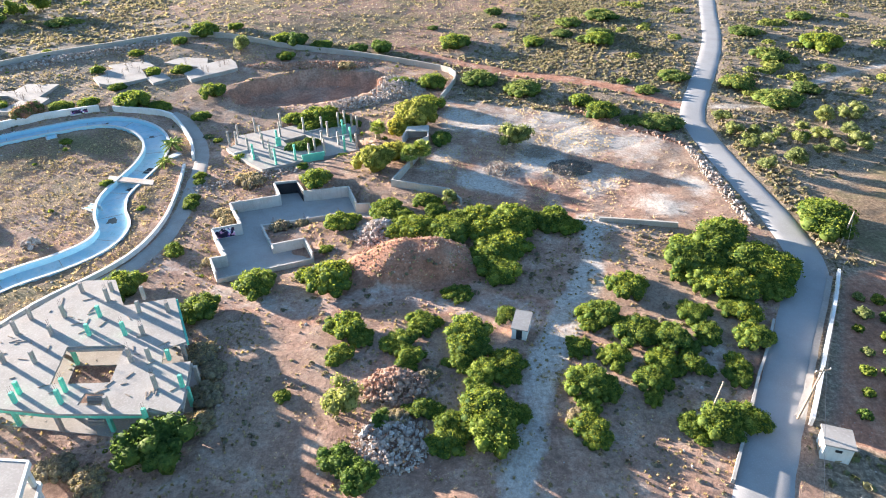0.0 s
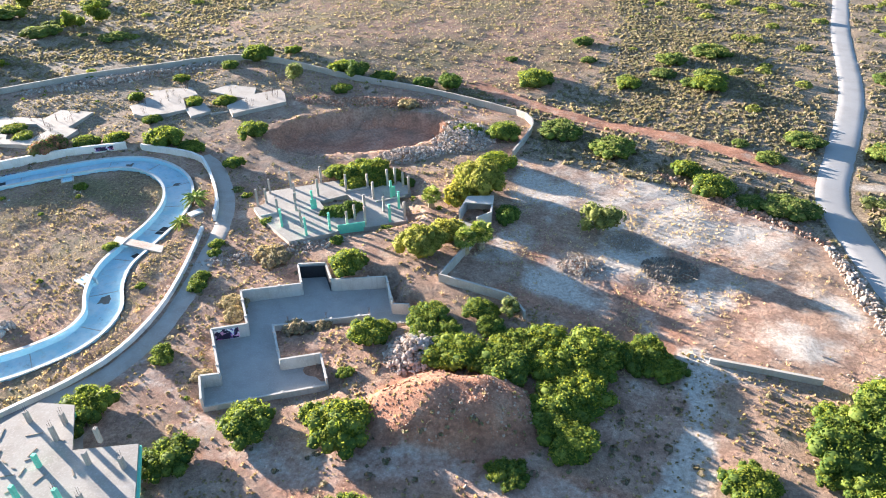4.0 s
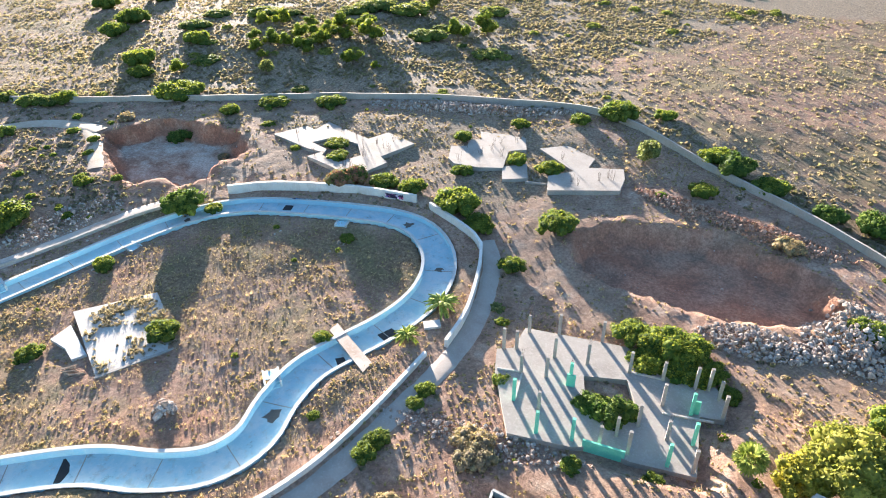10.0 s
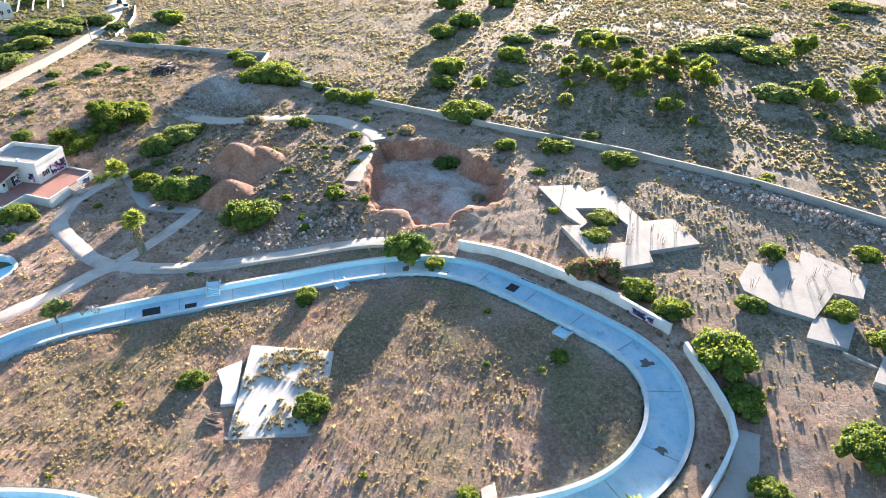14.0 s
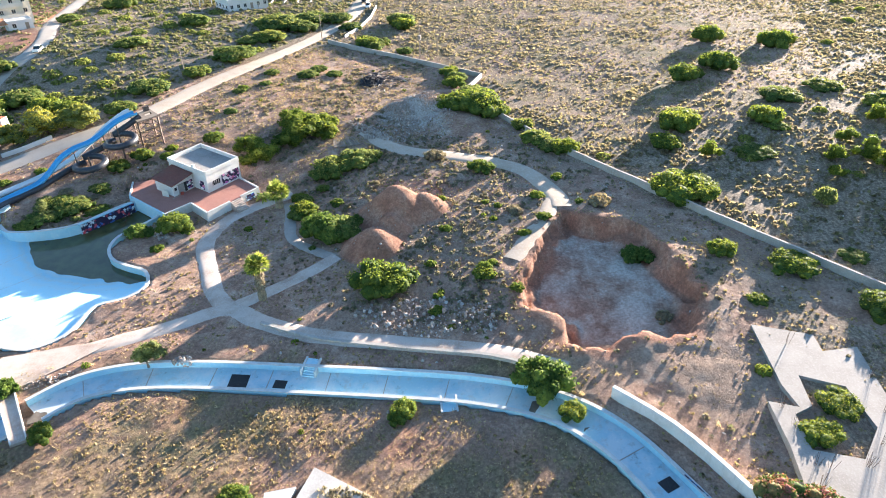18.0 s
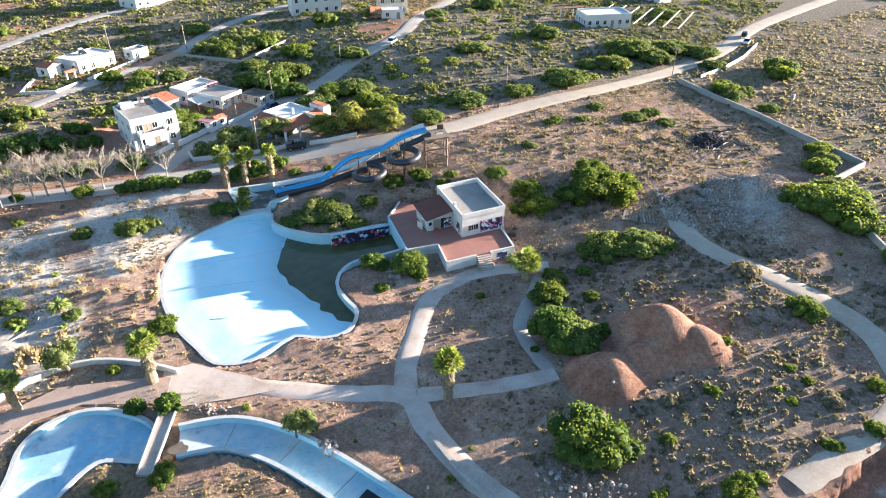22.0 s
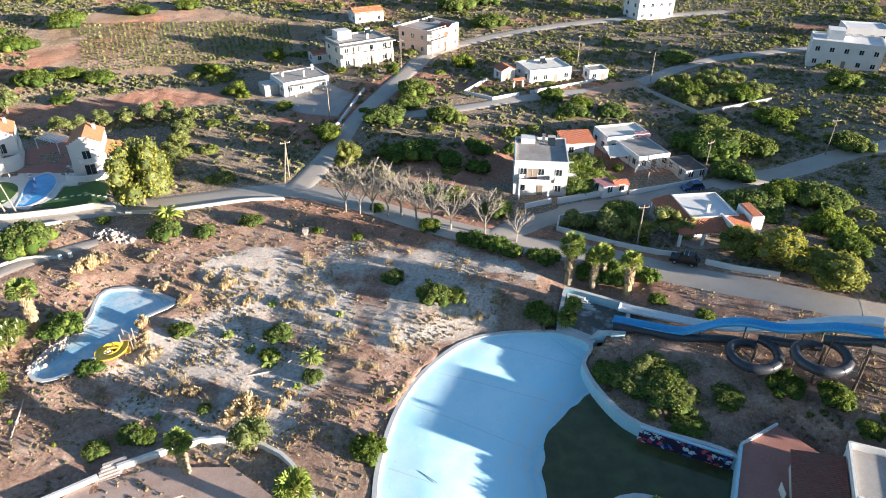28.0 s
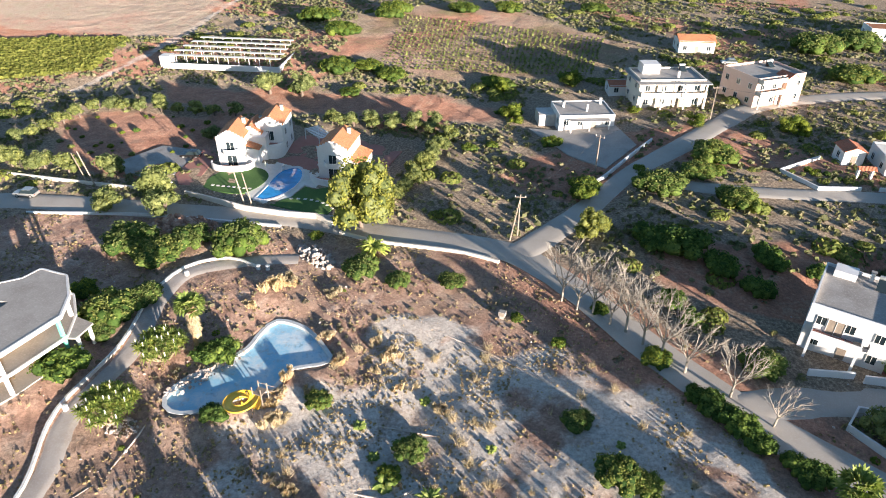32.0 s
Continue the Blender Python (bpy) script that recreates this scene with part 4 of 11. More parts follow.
class Form:
    """Vertices and faces of one mesh, with simple shapes to add."""

    def __init__(self):
        self.v, self.f, self.uv = [], [], {}

    def add(self, verts, faces):
        k = len(self.v)
        self.v += [tuple(p) for p in verts]
        self.f += [tuple(i + k for i in q) for q in faces]
        return self

    def box(self, x0, y0, z0, x1, y1, z1, rz=0.0, at=(0, 0)):
        c, s = math.cos(rz), math.sin(rz)
        pts = [(x, y, z) for z in (z0, z1) for x, y in ((x0, y0), (x1, y0), (x1, y1), (x0, y1))]
        pts = [(at[0] + x * c - y * s, at[1] + x * s + y * c, z) for x, y, z in pts]
        return self.add(pts, [(3, 2, 1, 0), (4, 5, 6, 7), (0, 1, 5, 4), (1, 2, 6, 5), (2, 3, 7, 6), (3, 0, 4, 7)])

    def prism(self, poly, z0, z1):
        n = len(poly)
        area = sum(poly[i - 1][0] * poly[i][1] - poly[i][0] * poly[i - 1][1] for i in range(n))
        if area < 0:
            poly = list(reversed(poly))
        top = z1 if callable(z1) else (lambda x, y: z1)
        bot = z0 if callable(z0) else (lambda x, y: z0)
        pts = [(x, y, bot(x, y)) for x, y in poly] + [(x, y, top(x, y)) for x, y in poly]
        return self.add(pts, [tuple(range(n - 1, -1, -1)), tuple(range(n, 2 * n))] + [(i, (i + 1) % n, n + (i + 1) % n, n + i) for i in range(n)])

    def slab(self, outer, holes, z0, z1):
        """A level plate with openings."""
        loops = [[Vector((x, y, 0)) for x, y in l] for l in [outer] + list(holes)]
        flat = [p for l in loops for p in l]
        tris = geometry.tessellate_polygon(loops)
        n = len(flat)
        pts = [(p.x, p.y, z1) for p in flat] + [(p.x, p.y, z0) for p in flat]
        f = []
        for a, b, c in tris:
            up = (flat[b] - flat[a]).cross(flat[c] - flat[a]).z > 0
            f += [(a, b, c) if up else (c, b, a), (n + c, n + b, n + a) if up else (n + a, n + b, n + c)]
        o = 0
        for l in loops:
            f += [(o + i, o + (i + 1) % len(l), n + o + (i + 1) % len(l), n + o + i) for i in range(len(l))]
            o += len(l)
        return self.add(pts, f)

    def rod(self, a, b, r, sides=6, r2=None):
        a, b = Vector(a), Vector(b)
        q = (b - a).to_track_quat("Z", "Y")
        r2 = r if r2 is None else r2
        pts = []
        for p, rr in ((a, r), (b, r2)):
            pts += [p + q @ Vector((rr * math.cos(2 * math.pi * k / sides), rr * math.sin(2 * math.pi * k / sides), 0)) for k in range(sides)]
        return self.add(pts, [tuple(range(sides - 1, -1, -1)), tuple(range(sides, 2 * sides))] + [(k, (k + 1) % sides, sides + (k + 1) % sides, sides + k) for k in range(sides)])

    def sweep(self, line, section, closed=False, cap=True):
        """Carry an open or closed section (side, up) along a line of 3D points."""
        n, m = len(line), len(section)
        rows = []
        for i in range(n):
            a, b = np.array(line[max(i - 1, 0)]), np.array(line[min(i + 1, n - 1)])
            if closed:
                a, b = np.array(line[i - 1]), np.array(line[(i + 1) % n])
            d = (b - a)[:2]
            d = d / (np.linalg.norm(d) + 1e-9)
            rows += [(line[i][0] - d[1] * s, line[i][1] + d[0] * s, line[i][2] + u) for s, u in section]
        faces = []
        for i in range(n if closed else n - 1):
            j = (i + 1) % n
            faces += [(i * m + k, i * m + (k + 1) % m, j * m + (k + 1) % m, j * m + k) for k in range(m)]
        if cap and not closed:
            faces += [tuple(range(m)), tuple(range((n - 1) * m + m - 1, (n - 1) * m - 1, -1))]
        return self.add(rows, faces)

    def strip(self, line, offs):
        """An open ribbon: offs are (side, up) pairs."""
        n, m = len(line), len(offs)
        rows = []
        for i in range(n):
            a, b = np.array(line[max(i - 1, 0)]), np.array(line[min(i + 1, n - 1)])
            d = (b - a)[:2]
            d = d / (np.linalg.norm(d) + 1e-9)
            rows += [(line[i][0] - d[1] * s, line[i][1] + d[0] * s, line[i][2] + u) for s, u in offs]
        return self.add(rows, [(i * m + k + 1, i * m + k, (i + 1) * m + k, (i + 1) * m + k + 1) for i in range(n - 1) for k in range(m - 1)])

    def ball(self, c, r, rng, sides=6, rings=3, jit=0.2):
        pts = [(c[0], c[1], c[2] + r[2])]
        for i in range(1, rings + 1):
            a = math.pi * i / (rings + 1)
            for k in range(sides):
                b = 2 * math.pi * (k + 0.5 * (i % 2)) / sides
                q = 1 + rng.uniform(-jit, jit)
                pts.append((c[0] + q * r[0] * math.sin(a) * math.cos(b), c[1] + q * r[1] * math.sin(a) * math.sin(b), c[2] + q * r[2] * math.cos(a)))
        pts.append((c[0], c[1], c[2] - r[2]))
        last = len(pts) - 1
        f = [(0, 1 + k, 1 + (k + 1) % sides) for k in range(sides)]
        for i in range(rings - 1):
            o = 1 + i * sides
            f += [(o + k, o + sides + k, o + sides + (k + 1) % sides, o + (k + 1) % sides) for k in range(sides)]
        o = 1 + (rings - 1) * sides
        f += [(last, o + (k + 1) % sides, o + k) for k in range(sides)]
        return self.add(pts, f)


WHERE = {}


def mesh_of(name, form, mat, flat=True, uv=None):
    me = bpy.data.meshes.new(name)
    me.from_pydata(form.v, [], form.f)
    me.materials.append(MAT[mat])
    if not flat:
        me.polygons.foreach_set("use_smooth", np.ones(len(me.polygons), bool))
    return me


def wall_uv(me):
    """Coordinates in metres along each face, for tiles and sprayed pictures."""
    lay = me.uv_layers.new(name="metres")
    for p in me.polygons:
        n = p.normal
        u = Vector((-n.y, n.x, 0))
        u = u.normalized() if u.length > 0.05 else Vector((1, 0, 0))
        w = n.cross(u)
        for li in p.loop_indices:
            co = me.vertices[me.loops[li].vertex_index].co
            lay.data[li].uv = (co.dot(u), co.dot(w))


def thing(name, x, y, z, label, category, group="", rz=0.0, kind=""):
    e = new(name)
    e.empty_display_size = 0.3
    e.matrix_basis = pose(x, y, z, 0, 0, math.degrees(rz))
    WHERE[e] = e.matrix_basis.copy()
    return tagged(e, label, category, group, kind)


def part(name, form, mat, parent, label="", world=False, flat=True, uv=False):
    """One mesh under a thing; world: its points are given in the world."""
    if world:
        m = WHERE[parent].inverted()
        form.v = [tuple(m @ Vector(p)) for p in form.v]
    me = mesh_of(name, form, mat, flat)
    if uv:
        wall_uv(me)
    ob = new(name, me)
    ob.parent = parent
    WHERE[ob] = WHERE[parent].copy()
    return tagged(ob, label)


def solid(name, form, mat, label, category, kind="structure", group="", flat=True, uv=False):
    me = mesh_of(name, form, mat, flat)
    if uv:
        wall_uv(me)
    return tagged(new(name, me), label, category, group, kind)


def drape(pts, step=1.5, lift=0.0, curve=True):
    p = spline(pts, step) if curve else resample(pts, step)
    z = rise(p[:, 0], p[:, 1])
    z = levelled(p[:, 0], p[:, 1], z)
    return [(a, b, c + lift) for (a, b), c in zip(p[:, :2], z)]


# ---------------------------------------------------------------- roads and paths
ROAD_LABELS = {"asphalt": "worn grey asphalt road with dusty edges", "dusty_asphalt": "pale asphalt road under tan dust", "path_dark": "narrow dark concrete footpath", "concrete_path": "worn pale concrete footpath", "dirt_road": "pale packed dirt track"}
for k, (name, pts, w, mat) in enumerate(RIBBONS):
    f = Form()
    line = drape(pts, 2.0 if w > 3 else 1.2, 0.03 + 0.006 * (k % 5))
    r = random.Random(k)
    n, m = len(line), 7
    rows = []
    for i in range(n):
        a, b = np.array(line[max(i - 1, 0)]), np.array(line[min(i + 1, n - 1)])
        d = (b - a)[:2] / (np.linalg.norm((b - a)[:2]) + 1e-9)
        ws = [-w / 2 - 0.3 + r.uniform(-0.12, 0.12), -w / 2 + 0.15, -w / 4, 0, w / 4, w / 2 - 0.15, w / 2 + 0.3 + r.uniform(-0.12, 0.12)]
        us = [-0.12, 0.0, 0.02, 0.035, 0.02, 0.0, -0.12]
        rows += [(line[i][0] - d[1] * s, line[i][1] + d[0] * s, line[i][2] + u) for s, u in zip(ws, us)]
    f.add(rows, [(i * m + q + 1, i * m + q, (i + 1) * m + q, (i + 1) * m + q + 1) for i in range(n - 1) for q in range(m - 1)])
    solid(name, f, mat, ROAD_LABELS[mat], "road" if w > 3 else "path", flat=False)


def wall_run(name, pts, h, th, mat, label, curve=True, step=2.0, dip=0.0, coping=0.0, category="wall", seed=3):
    r = random.Random(seed)
    line = drape(pts, step, 0, curve)
    line = [(x, y, z + (r.uniform(-dip, dip) if dip else 0)) for x, y, z in line]
    sec = [(-th / 2, -0.6), (th / 2, -0.6), (th / 2, h), (-th / 2, h)]
    if coping:
        c = coping
        sec = [(-th / 2, -0.6), (th / 2, -0.6), (th / 2, h - 0.12), (th / 2 + c, h - 0.12), (th / 2 + c, h), (-th / 2 - c, h), (-th / 2 - c, h - 0.12), (-th / 2, h - 0.12)]
    f = Form().sweep(line, sec)
    return solid(name, f, mat, label, category)


wall_run("wall_north", WALL_LOOP[:13], 1.3, 0.35, "wall", "long weathered concrete boundary wall of the abandoned park", True, 2.5, 0.05)
wall_run("wall_west", WALL_LOOP[12:], 1.3, 0.35, "wall", "weathered concrete boundary wall beside a dry field", False, 2.5, 0.05)
RIM_N = [(-114, 72), (-111.5, 80), (-110.4, 90.5), (-109, 103.5), (-106, 111), (-102.4, 117.6), (-97, 123.4), (-89.3, 128.8), (-82, 133), (-74.4, 136.2)]
RIM_E = [(-71.5, 136.4), (-60.4, 134.6), (-56, 131), (-50, 121.2), (-47.6, 114.4)]
RIM_SE = [(-48.4, 111.6), (-46.2, 100), (-45.4, 91), (-46.5, 83), (-49.6, 77), (-55.3, 70), (-60.5, 60)]
wall_run("wall_river_north", RIM_N[:5], 0.45, 0.5, "wall", "low crumbling wall along the park path")
wall_run("wall_river_bend", RIM_N[5:], 1.5, 0.45, "white", "stained white plastered wall round the lazy river")
wall_run("wall_river_east", RIM_E, 1.2, 0.45, "white", "stained white plastered wall round the lazy river bend")
wall_run("wall_river_south", RIM_SE, 0.7, 0.45, "white", "low stained white wall along the footpath")
wall_run("wall_pad", [(-4.2, 109), (-8.5, 98.5), (1, 95.2), (3, 92)], 1.3, 0.3, "wall", "grey concrete retaining wall beside the gravel lot", False)
wall_run("wall_pad_low", [(24, 86), (35.2, 83.4)], 0.8, 0.35, "wall", "low concrete wall at the edge of the gravel lot", False)
wall_run("wall_roadside", [(27.0, 39), (32.9, 49.1), (34.9, 52.6), (37.3, 56.3), (40.2, 61.4)], 0.55, 0.3, "wall", "low stained concrete wall beside the asphalt road")
wall_run("wall_garden", [(37.4, 45.6), (39.5, 48.9), (44.0, 56.2), (49.4, 64.9), (52.8, 70.8)], 1.0, 0.35, "white", "whitewashed wall of a planted garden by the road")

wall_run("pavement_strip", [(36.6, 46.6), (38.8, 49.6), (43.2, 56.8), (48.6, 65.4), (51.6, 70.4)], 0.12, 0.7, "slab", "narrow raised concrete strip along a garden wall", category="pavement")
# ---------------------------------------------------------------- lazy river
river = thing("lazy_river", -95, 84, T(-95, 84), "empty lazy river channel with faded light blue paint", "water channel", kind="structure")
RL = drape(RIVER, 1.2, 0.0)
half = RIVER_W / 2
part("channel_floor", Form().strip(RL, [(half + 0.05, -0.72), (half * 0.5, -0.75), (0, -0.76), (-half * 0.5, -0.75), (-half - 0.05, -0.72)]), "pool_floor", river, "faded pale blue painted floor", True, False)
for side, lab in ((1, "inner"), (-1, "outer")):
    hh = 0.18 if side > 0 else 0.32
    part("channel_wall", Form().sweep(RL, [(side * half, -0.95), (side * (half + 0.35), -0.95), (side * (half + 0.35), hh - 0.1), (side * half, hh - 0.1)][::side]), "pool_blue", river, "light blue painted channel wall", True)
    part("rim", Form().sweep(RL, [(side * (half - 0.05), hh - 0.1), (side * (half + 0.42), hh - 0.1), (side * (half + 0.42), hh), (side * (half - 0.05), hh)][::side]), "pool_rim", river, "chipped white rim", True)

for k in range(4, len(RL) - 3, 6):
    (x0, y0, z0), (x1, y1, _) = RL[k], RL[k + 1]
    part("floor_joint", Form().box(-0.05, -half + 0.1, z0 - 0.8, 0.05, half - 0.1, z0 - 0.705, math.atan2(y1 - y0, x1 - x0), (x0, y0)), "path_dark", river, "dark expansion joint", True)


def basin(name, outline, z, floor, label, mat_floor, mat_wall, wall_up, th=0.4, cell=0.5, rim="pool_rim", depth=1.6):
    """A basin: a floor sheet inside the outline and a wall round it."""
    b = thing(name, *np.mean(outline, 0), z, label, "pool", kind="structure")
    xs, ys = [p[0] for p in outline], [p[1] for p in outline]
    gx, gy = np.arange(min(xs) - 1, max(xs) + 1, cell), np.arange(min(ys) - 1, max(ys) + 1, cell)
    X, Y = np.meshgrid(gx, gy, indexing="ij")
    s = sd_poly(X.ravel(), Y.ravel(), outline).reshape(X.shape)
    Z = floor(X, Y)
    idx, f = {}, Form()
    for i in range(len(gx) - 1):
        for j in range(len(gy) - 1):
            if s[i:i + 2, j:j + 2].min() < 0.0:
                q = []
                for a, c in ((i, j), (i + 1, j), (i + 1, j + 1), (i, j + 1)):
                    if (a, c) not in idx:
                        idx[a, c] = len(f.v)
                        f.v.append((gx[a], gy[c], z + Z[a, c]))
                    q.append(idx[a, c])
                f.f.append(tuple(q))
    part("basin_floor", f, mat_floor, b, "", True, False)
    area = sum(outline[i - 1][0] * outline[i][1] - outline[i][0] * outline[i - 1][1] for i in range(len(outline)))
    line = [(x, y, z) for x, y in (outline if area < 0 else outline[::-1])]
    up = wall_up if callable(wall_up) else (lambda x, y: wall_up)
    line2 = [(x, y, z + up(x, y)) for x, y, _ in line]
    part("basin_wall", Form().sweep(line2, [(0, -depth - 0.6), (0, -0.1), (th, -0.1), (th, -depth - 0.6)], True), mat_wall, b, "", True)
    part("rim", Form().sweep(line2, [(-0.06, -0.1), (-0.06, 0), (th + 0.08, 0), (th + 0.08, -0.1)], True), rim, b, "chipped white rim", True)
    return b


def pool_floor(x, y):
    r = np.hypot(x + 142, y - 40)
    return -0.3 - 0.8 * smooth(31, 18.5, r) - 0.9 * smooth(18.5, 11, r) + 0.05 * vnoise(x, y, 6.0, 21) + 0.02 * vnoise(x, y, 1.8, 22)


pool = basin("main_pool", POOL_C, POOL_Z, pool_floor, "big empty swimming pool with faded blue and white paint", "big_pool", "pool_blue", lambda x, y: 0.08 + 0.75 * float(smooth(-127, -135, np.array(x))), depth=2.0)
wf = Form().prism([(x + 0.0, y) for x, y in POOL_C], POOL_Z - 1.14, POOL_Z - 1.10)
part("murky_water", wf, "murk", pool, "shallow dark green stagnant water", True)
for a, b in (((-111.2, 24.2), (-127.4, 34.0)), ((-114.2, 18.9), (-131.4, 26.6)), ((-108.4, 33.4), (-122.6, 41.2)), ((-122, 14.2), (-133.4, 19.6)), ((-129.9, 11.9), (-134.2, 18.4))):
    jl = [(a[0] + (b[0] - a[0]) * k / 12, a[1] + (b[1] - a[1]) * k / 12) for k in range(13)]
    part("floor_joint", Form().sweep([(x, y, POOL_Z + float(pool_floor(np.array([x]), np.array([y]))[0]) + 0.012) for x, y in jl], [(-0.022, -0.05), (0.022, -0.05), (0.022, 0.0), (-0.022, 0.0)]), "pool_rim", pool, "dark sealed joint in the pool floor", True)
part("stray_stick", Form().rod((-111.6, 34.2, POOL_Z - 0.28), (-113.4, 36.0, POOL_Z - 0.24), 0.035, 6), "wood", pool, "dry branch lying on the pool floor", True)
basin("start_basin", BASIN_C, T(-86, 43), lambda x, y: -0.6 + 0 * x, "empty round basin of the lazy river with worn pale blue paint", "kid_pool", "pool_blue", 0.15, depth=1.0)
basin("kiddie_pool", KID_C, KID_Z, lambda x, y: -0.35 + 0.02 * vnoise(x, y, 3.0, 2), "empty kidney-shaped children's pool with peeling pale blue paint", "kid_pool", "pool_rim", 0.12, depth=0.8)
basin("splash_basin", [tuple(p) for p in resample(SPLASH + SPLASH[:1], 1.0)[:-1]], SPLASH_Z, lambda x, y: -0.9 + 0.03 * vnoise(x, y, 2.0, 5), "slide landing basin with dark dried mud", "silt", "pool_blue", lambda x, y: 0.45 - 1.28 * float(d_line(np.array([x]), np.array([y]), [(-136.2, 16.4), (-132.8, 13.4)])[0] < 0.5), depth=1.2)

spl = Form().prism([(-137.2, 16.4), (-136.2, 17.4), (-132.2, 13.8), (-132.9, 12.7)], -2.6, -0.57)
solid("spillway_sill", spl, "pool_rim", "worn pale sill between the slide basin and the pool", "wall")


# ---------------------------------------------------------------- unfinished buildings
def column(parent, x, y, z0, h, w=0.35, mat="slab", bars=True, rz=0.0, label=""):
    c = part("column", Form().box(-w / 2, -w / 2, z0, w / 2, w / 2, z0 + h, rz, (x, y)), mat, parent, label, True)
    if bars:
        f = Form()
        for k in range(4):
            dx, dy = (k % 2 - 0.5) * w * 0.6, (k // 2 - 0.5) * w * 0.6
            f.rod((x + dx, y + dy, z0 + h - 0.05), (x + dx * 1.2, y + dy * 1.2, z0 + h + 0.55 + 0.1 * k), 0.012, 4)
        part("rebar", f, "rebar", c, "rusty reinforcing bars", True)
    return c


def beam(parent, a, b, z, d=0.45, w=0.3, mat="slab", label=""):
    ang = math.atan2(b[1] - a[1], b[0] - a[0])
    l = math.dist(a, b)
    return part("beam", Form().box(0, -w / 2, z - d, l, w / 2, z, ang, a), mat, parent, label, True)


def panel(parent, name, a, b, z0, z1, mat, th=0.2, label="", uv=False):
    ang = math.atan2(b[1] - a[1], b[0] - a[0])
    return part(name, Form().box(0, -th / 2, z0, math.dist(a, b), th / 2, z1, ang, a), mat, parent, label, True, uv=uv)


# two-storey frame with an open court, beside the track
fa = thing("unfinished_building", -41, 58, 0.1, "unfinished concrete building frame with pale slabs and mint painted columns", "building")
COURT_A = [(-44.4, 58.1), (-37.6, 58.3), (-36.9, 52.2), (-43.4, 52.0)]
STAIR_A = [(-39.0, 50.7), (-36.8, 50.6), (-36.4, 48.8), (-39.0, 48.9)]
part("ground_slab", Form().slab(FRAME_A, [COURT_A], -0.3, 0.25), "slab", fa, "cracked concrete floor slab", True)
part("roof_slab", Form().slab([(-57, 56), (-54.2, 61.4), (-48.2, 71.3), (-44.1, 71.4), (-40.8, 65.8), (-34.7, 67.3), (-30.6, 58.7), (-32.8, 57.6), (-32.2, 55.0), (-29.0, 55.4), (-27.9, 49.2), (-28.2, 47.4), (-31.2, 48.4), (-31.6, 47.5), (-40.6, 47.7), (-47.4, 48.6), (-55, 50.4)], [COURT_A, STAIR_A], 3.05, 3.3), "slab", fa, "bare upper slab littered with debris", True)
MINT_A = {4, 10, 11, 15, 16, 18, 22, 23, 24, 26}
for k, (x, y) in enumerate([(-47.3, 68.7), (-51.2, 63.3), (-47.2, 63.6), (-47.2, 60.3), (-42.8, 63.6), (-43.1, 66.8), (-43.5, 68.9), (-38.2, 64.4), (-38.6, 67.1), (-34.6, 64.4), (-42.6, 60.1), (-38.3, 60.1), (-36.2, 60.2), (-33.8, 55.8), (-35.8, 55.5), (-31.5, 55.7), (-28.6, 51.4), (-31.4, 51.2), (-30.9, 46.9), (-46.8, 55.5), (-51.5, 60.5), (-50.4, 55.6), (-46.0, 50.7), (-41.1, 50.9), (-45.8, 49.4), (-35.4, 48.4), (-40.8, 49.2)]):
    column(fa, x, y, 3.3, 1.5 + 0.25 * ((k * 7) % 3), 0.38, "mint" if k in MINT_A else "slab", k % 3 != 1)
for x, y in [(-54.5, 51.4), (-50.6, 50.6), (-46.2, 49.0), (-41.2, 48.2), (-35.6, 48.0), (-31.8, 48.0), (-28.4, 47.9), (-28.2, 51.5), (-28.4, 54.8), (-31.0, 58.4), (-33.4, 63), (-35, 66.8), (-40.8, 65.4), (-44.3, 70.9), (-48.0, 70.8), (-52.6, 63.6), (-44.2, 58.4), (-37.8, 58.5), (-37.1, 52.0), (-43.4, 51.8)]:
    part("lower_column", Form().box(x - 0.2, y - 0.2, 0.2, x + 0.2, y + 0.2, 3.06), "mint" if (x * 3) % 2 > 1 else "slab", fa, "", True)
for a, b, m in [((-55, 51), (-47.2, 49.6), "slab"), ((-47.2, 48.7), (-41.2, 47.9), "mint"), ((-41.2, 47.9), (-35.6, 47.7), "mint"), ((-35.6, 47.7), (-31.6, 47.7), "mint"), ((-31.2, 48.2), (-28.2, 47.6), "slab"), ((-27.8, 48.4), (-29, 55.4), "slab"), ((-30.5, 58.9), (-34.6, 67.3), "mint"), ((-44.4, 58.0), (-37.6, 58.2), "slab")]:
    beam(fa, a, b, 3.04, 0.4, 0.25, m, "mint painted edge beam" if m == "mint" else "")
for k in range(9):
    part("stair_tread", Form().box(-38.7, 50.5 - 0.19 * (k + 1), 0.2, -36.9, 50.5 - 0.19 * k, 3.0 - 0.3 * k), "slab", fa, "", True)
rr = random.Random(9)
deb = Form()
for k in range(90):
    x, y = rr.uniform(-53, -29), rr.uniform(49, 67)
    if sd_poly(np.array([x]), np.array([y]), FRAME_A)[0] < -1.5 and sd_poly(np.array([x]), np.array([y]), COURT_A)[0] > 0.6:
        deb.box(0, -0.06, 3.3, rr.uniform(0.4, 1.6), 0.06, 3.36, rr.uniform(0, 3.1), (x, y))
tagged(new("timber_debris", mesh_of("timber_debris", deb, "wood")), "scattered broken formwork timbers on the slab", "debris", kind="stuff")

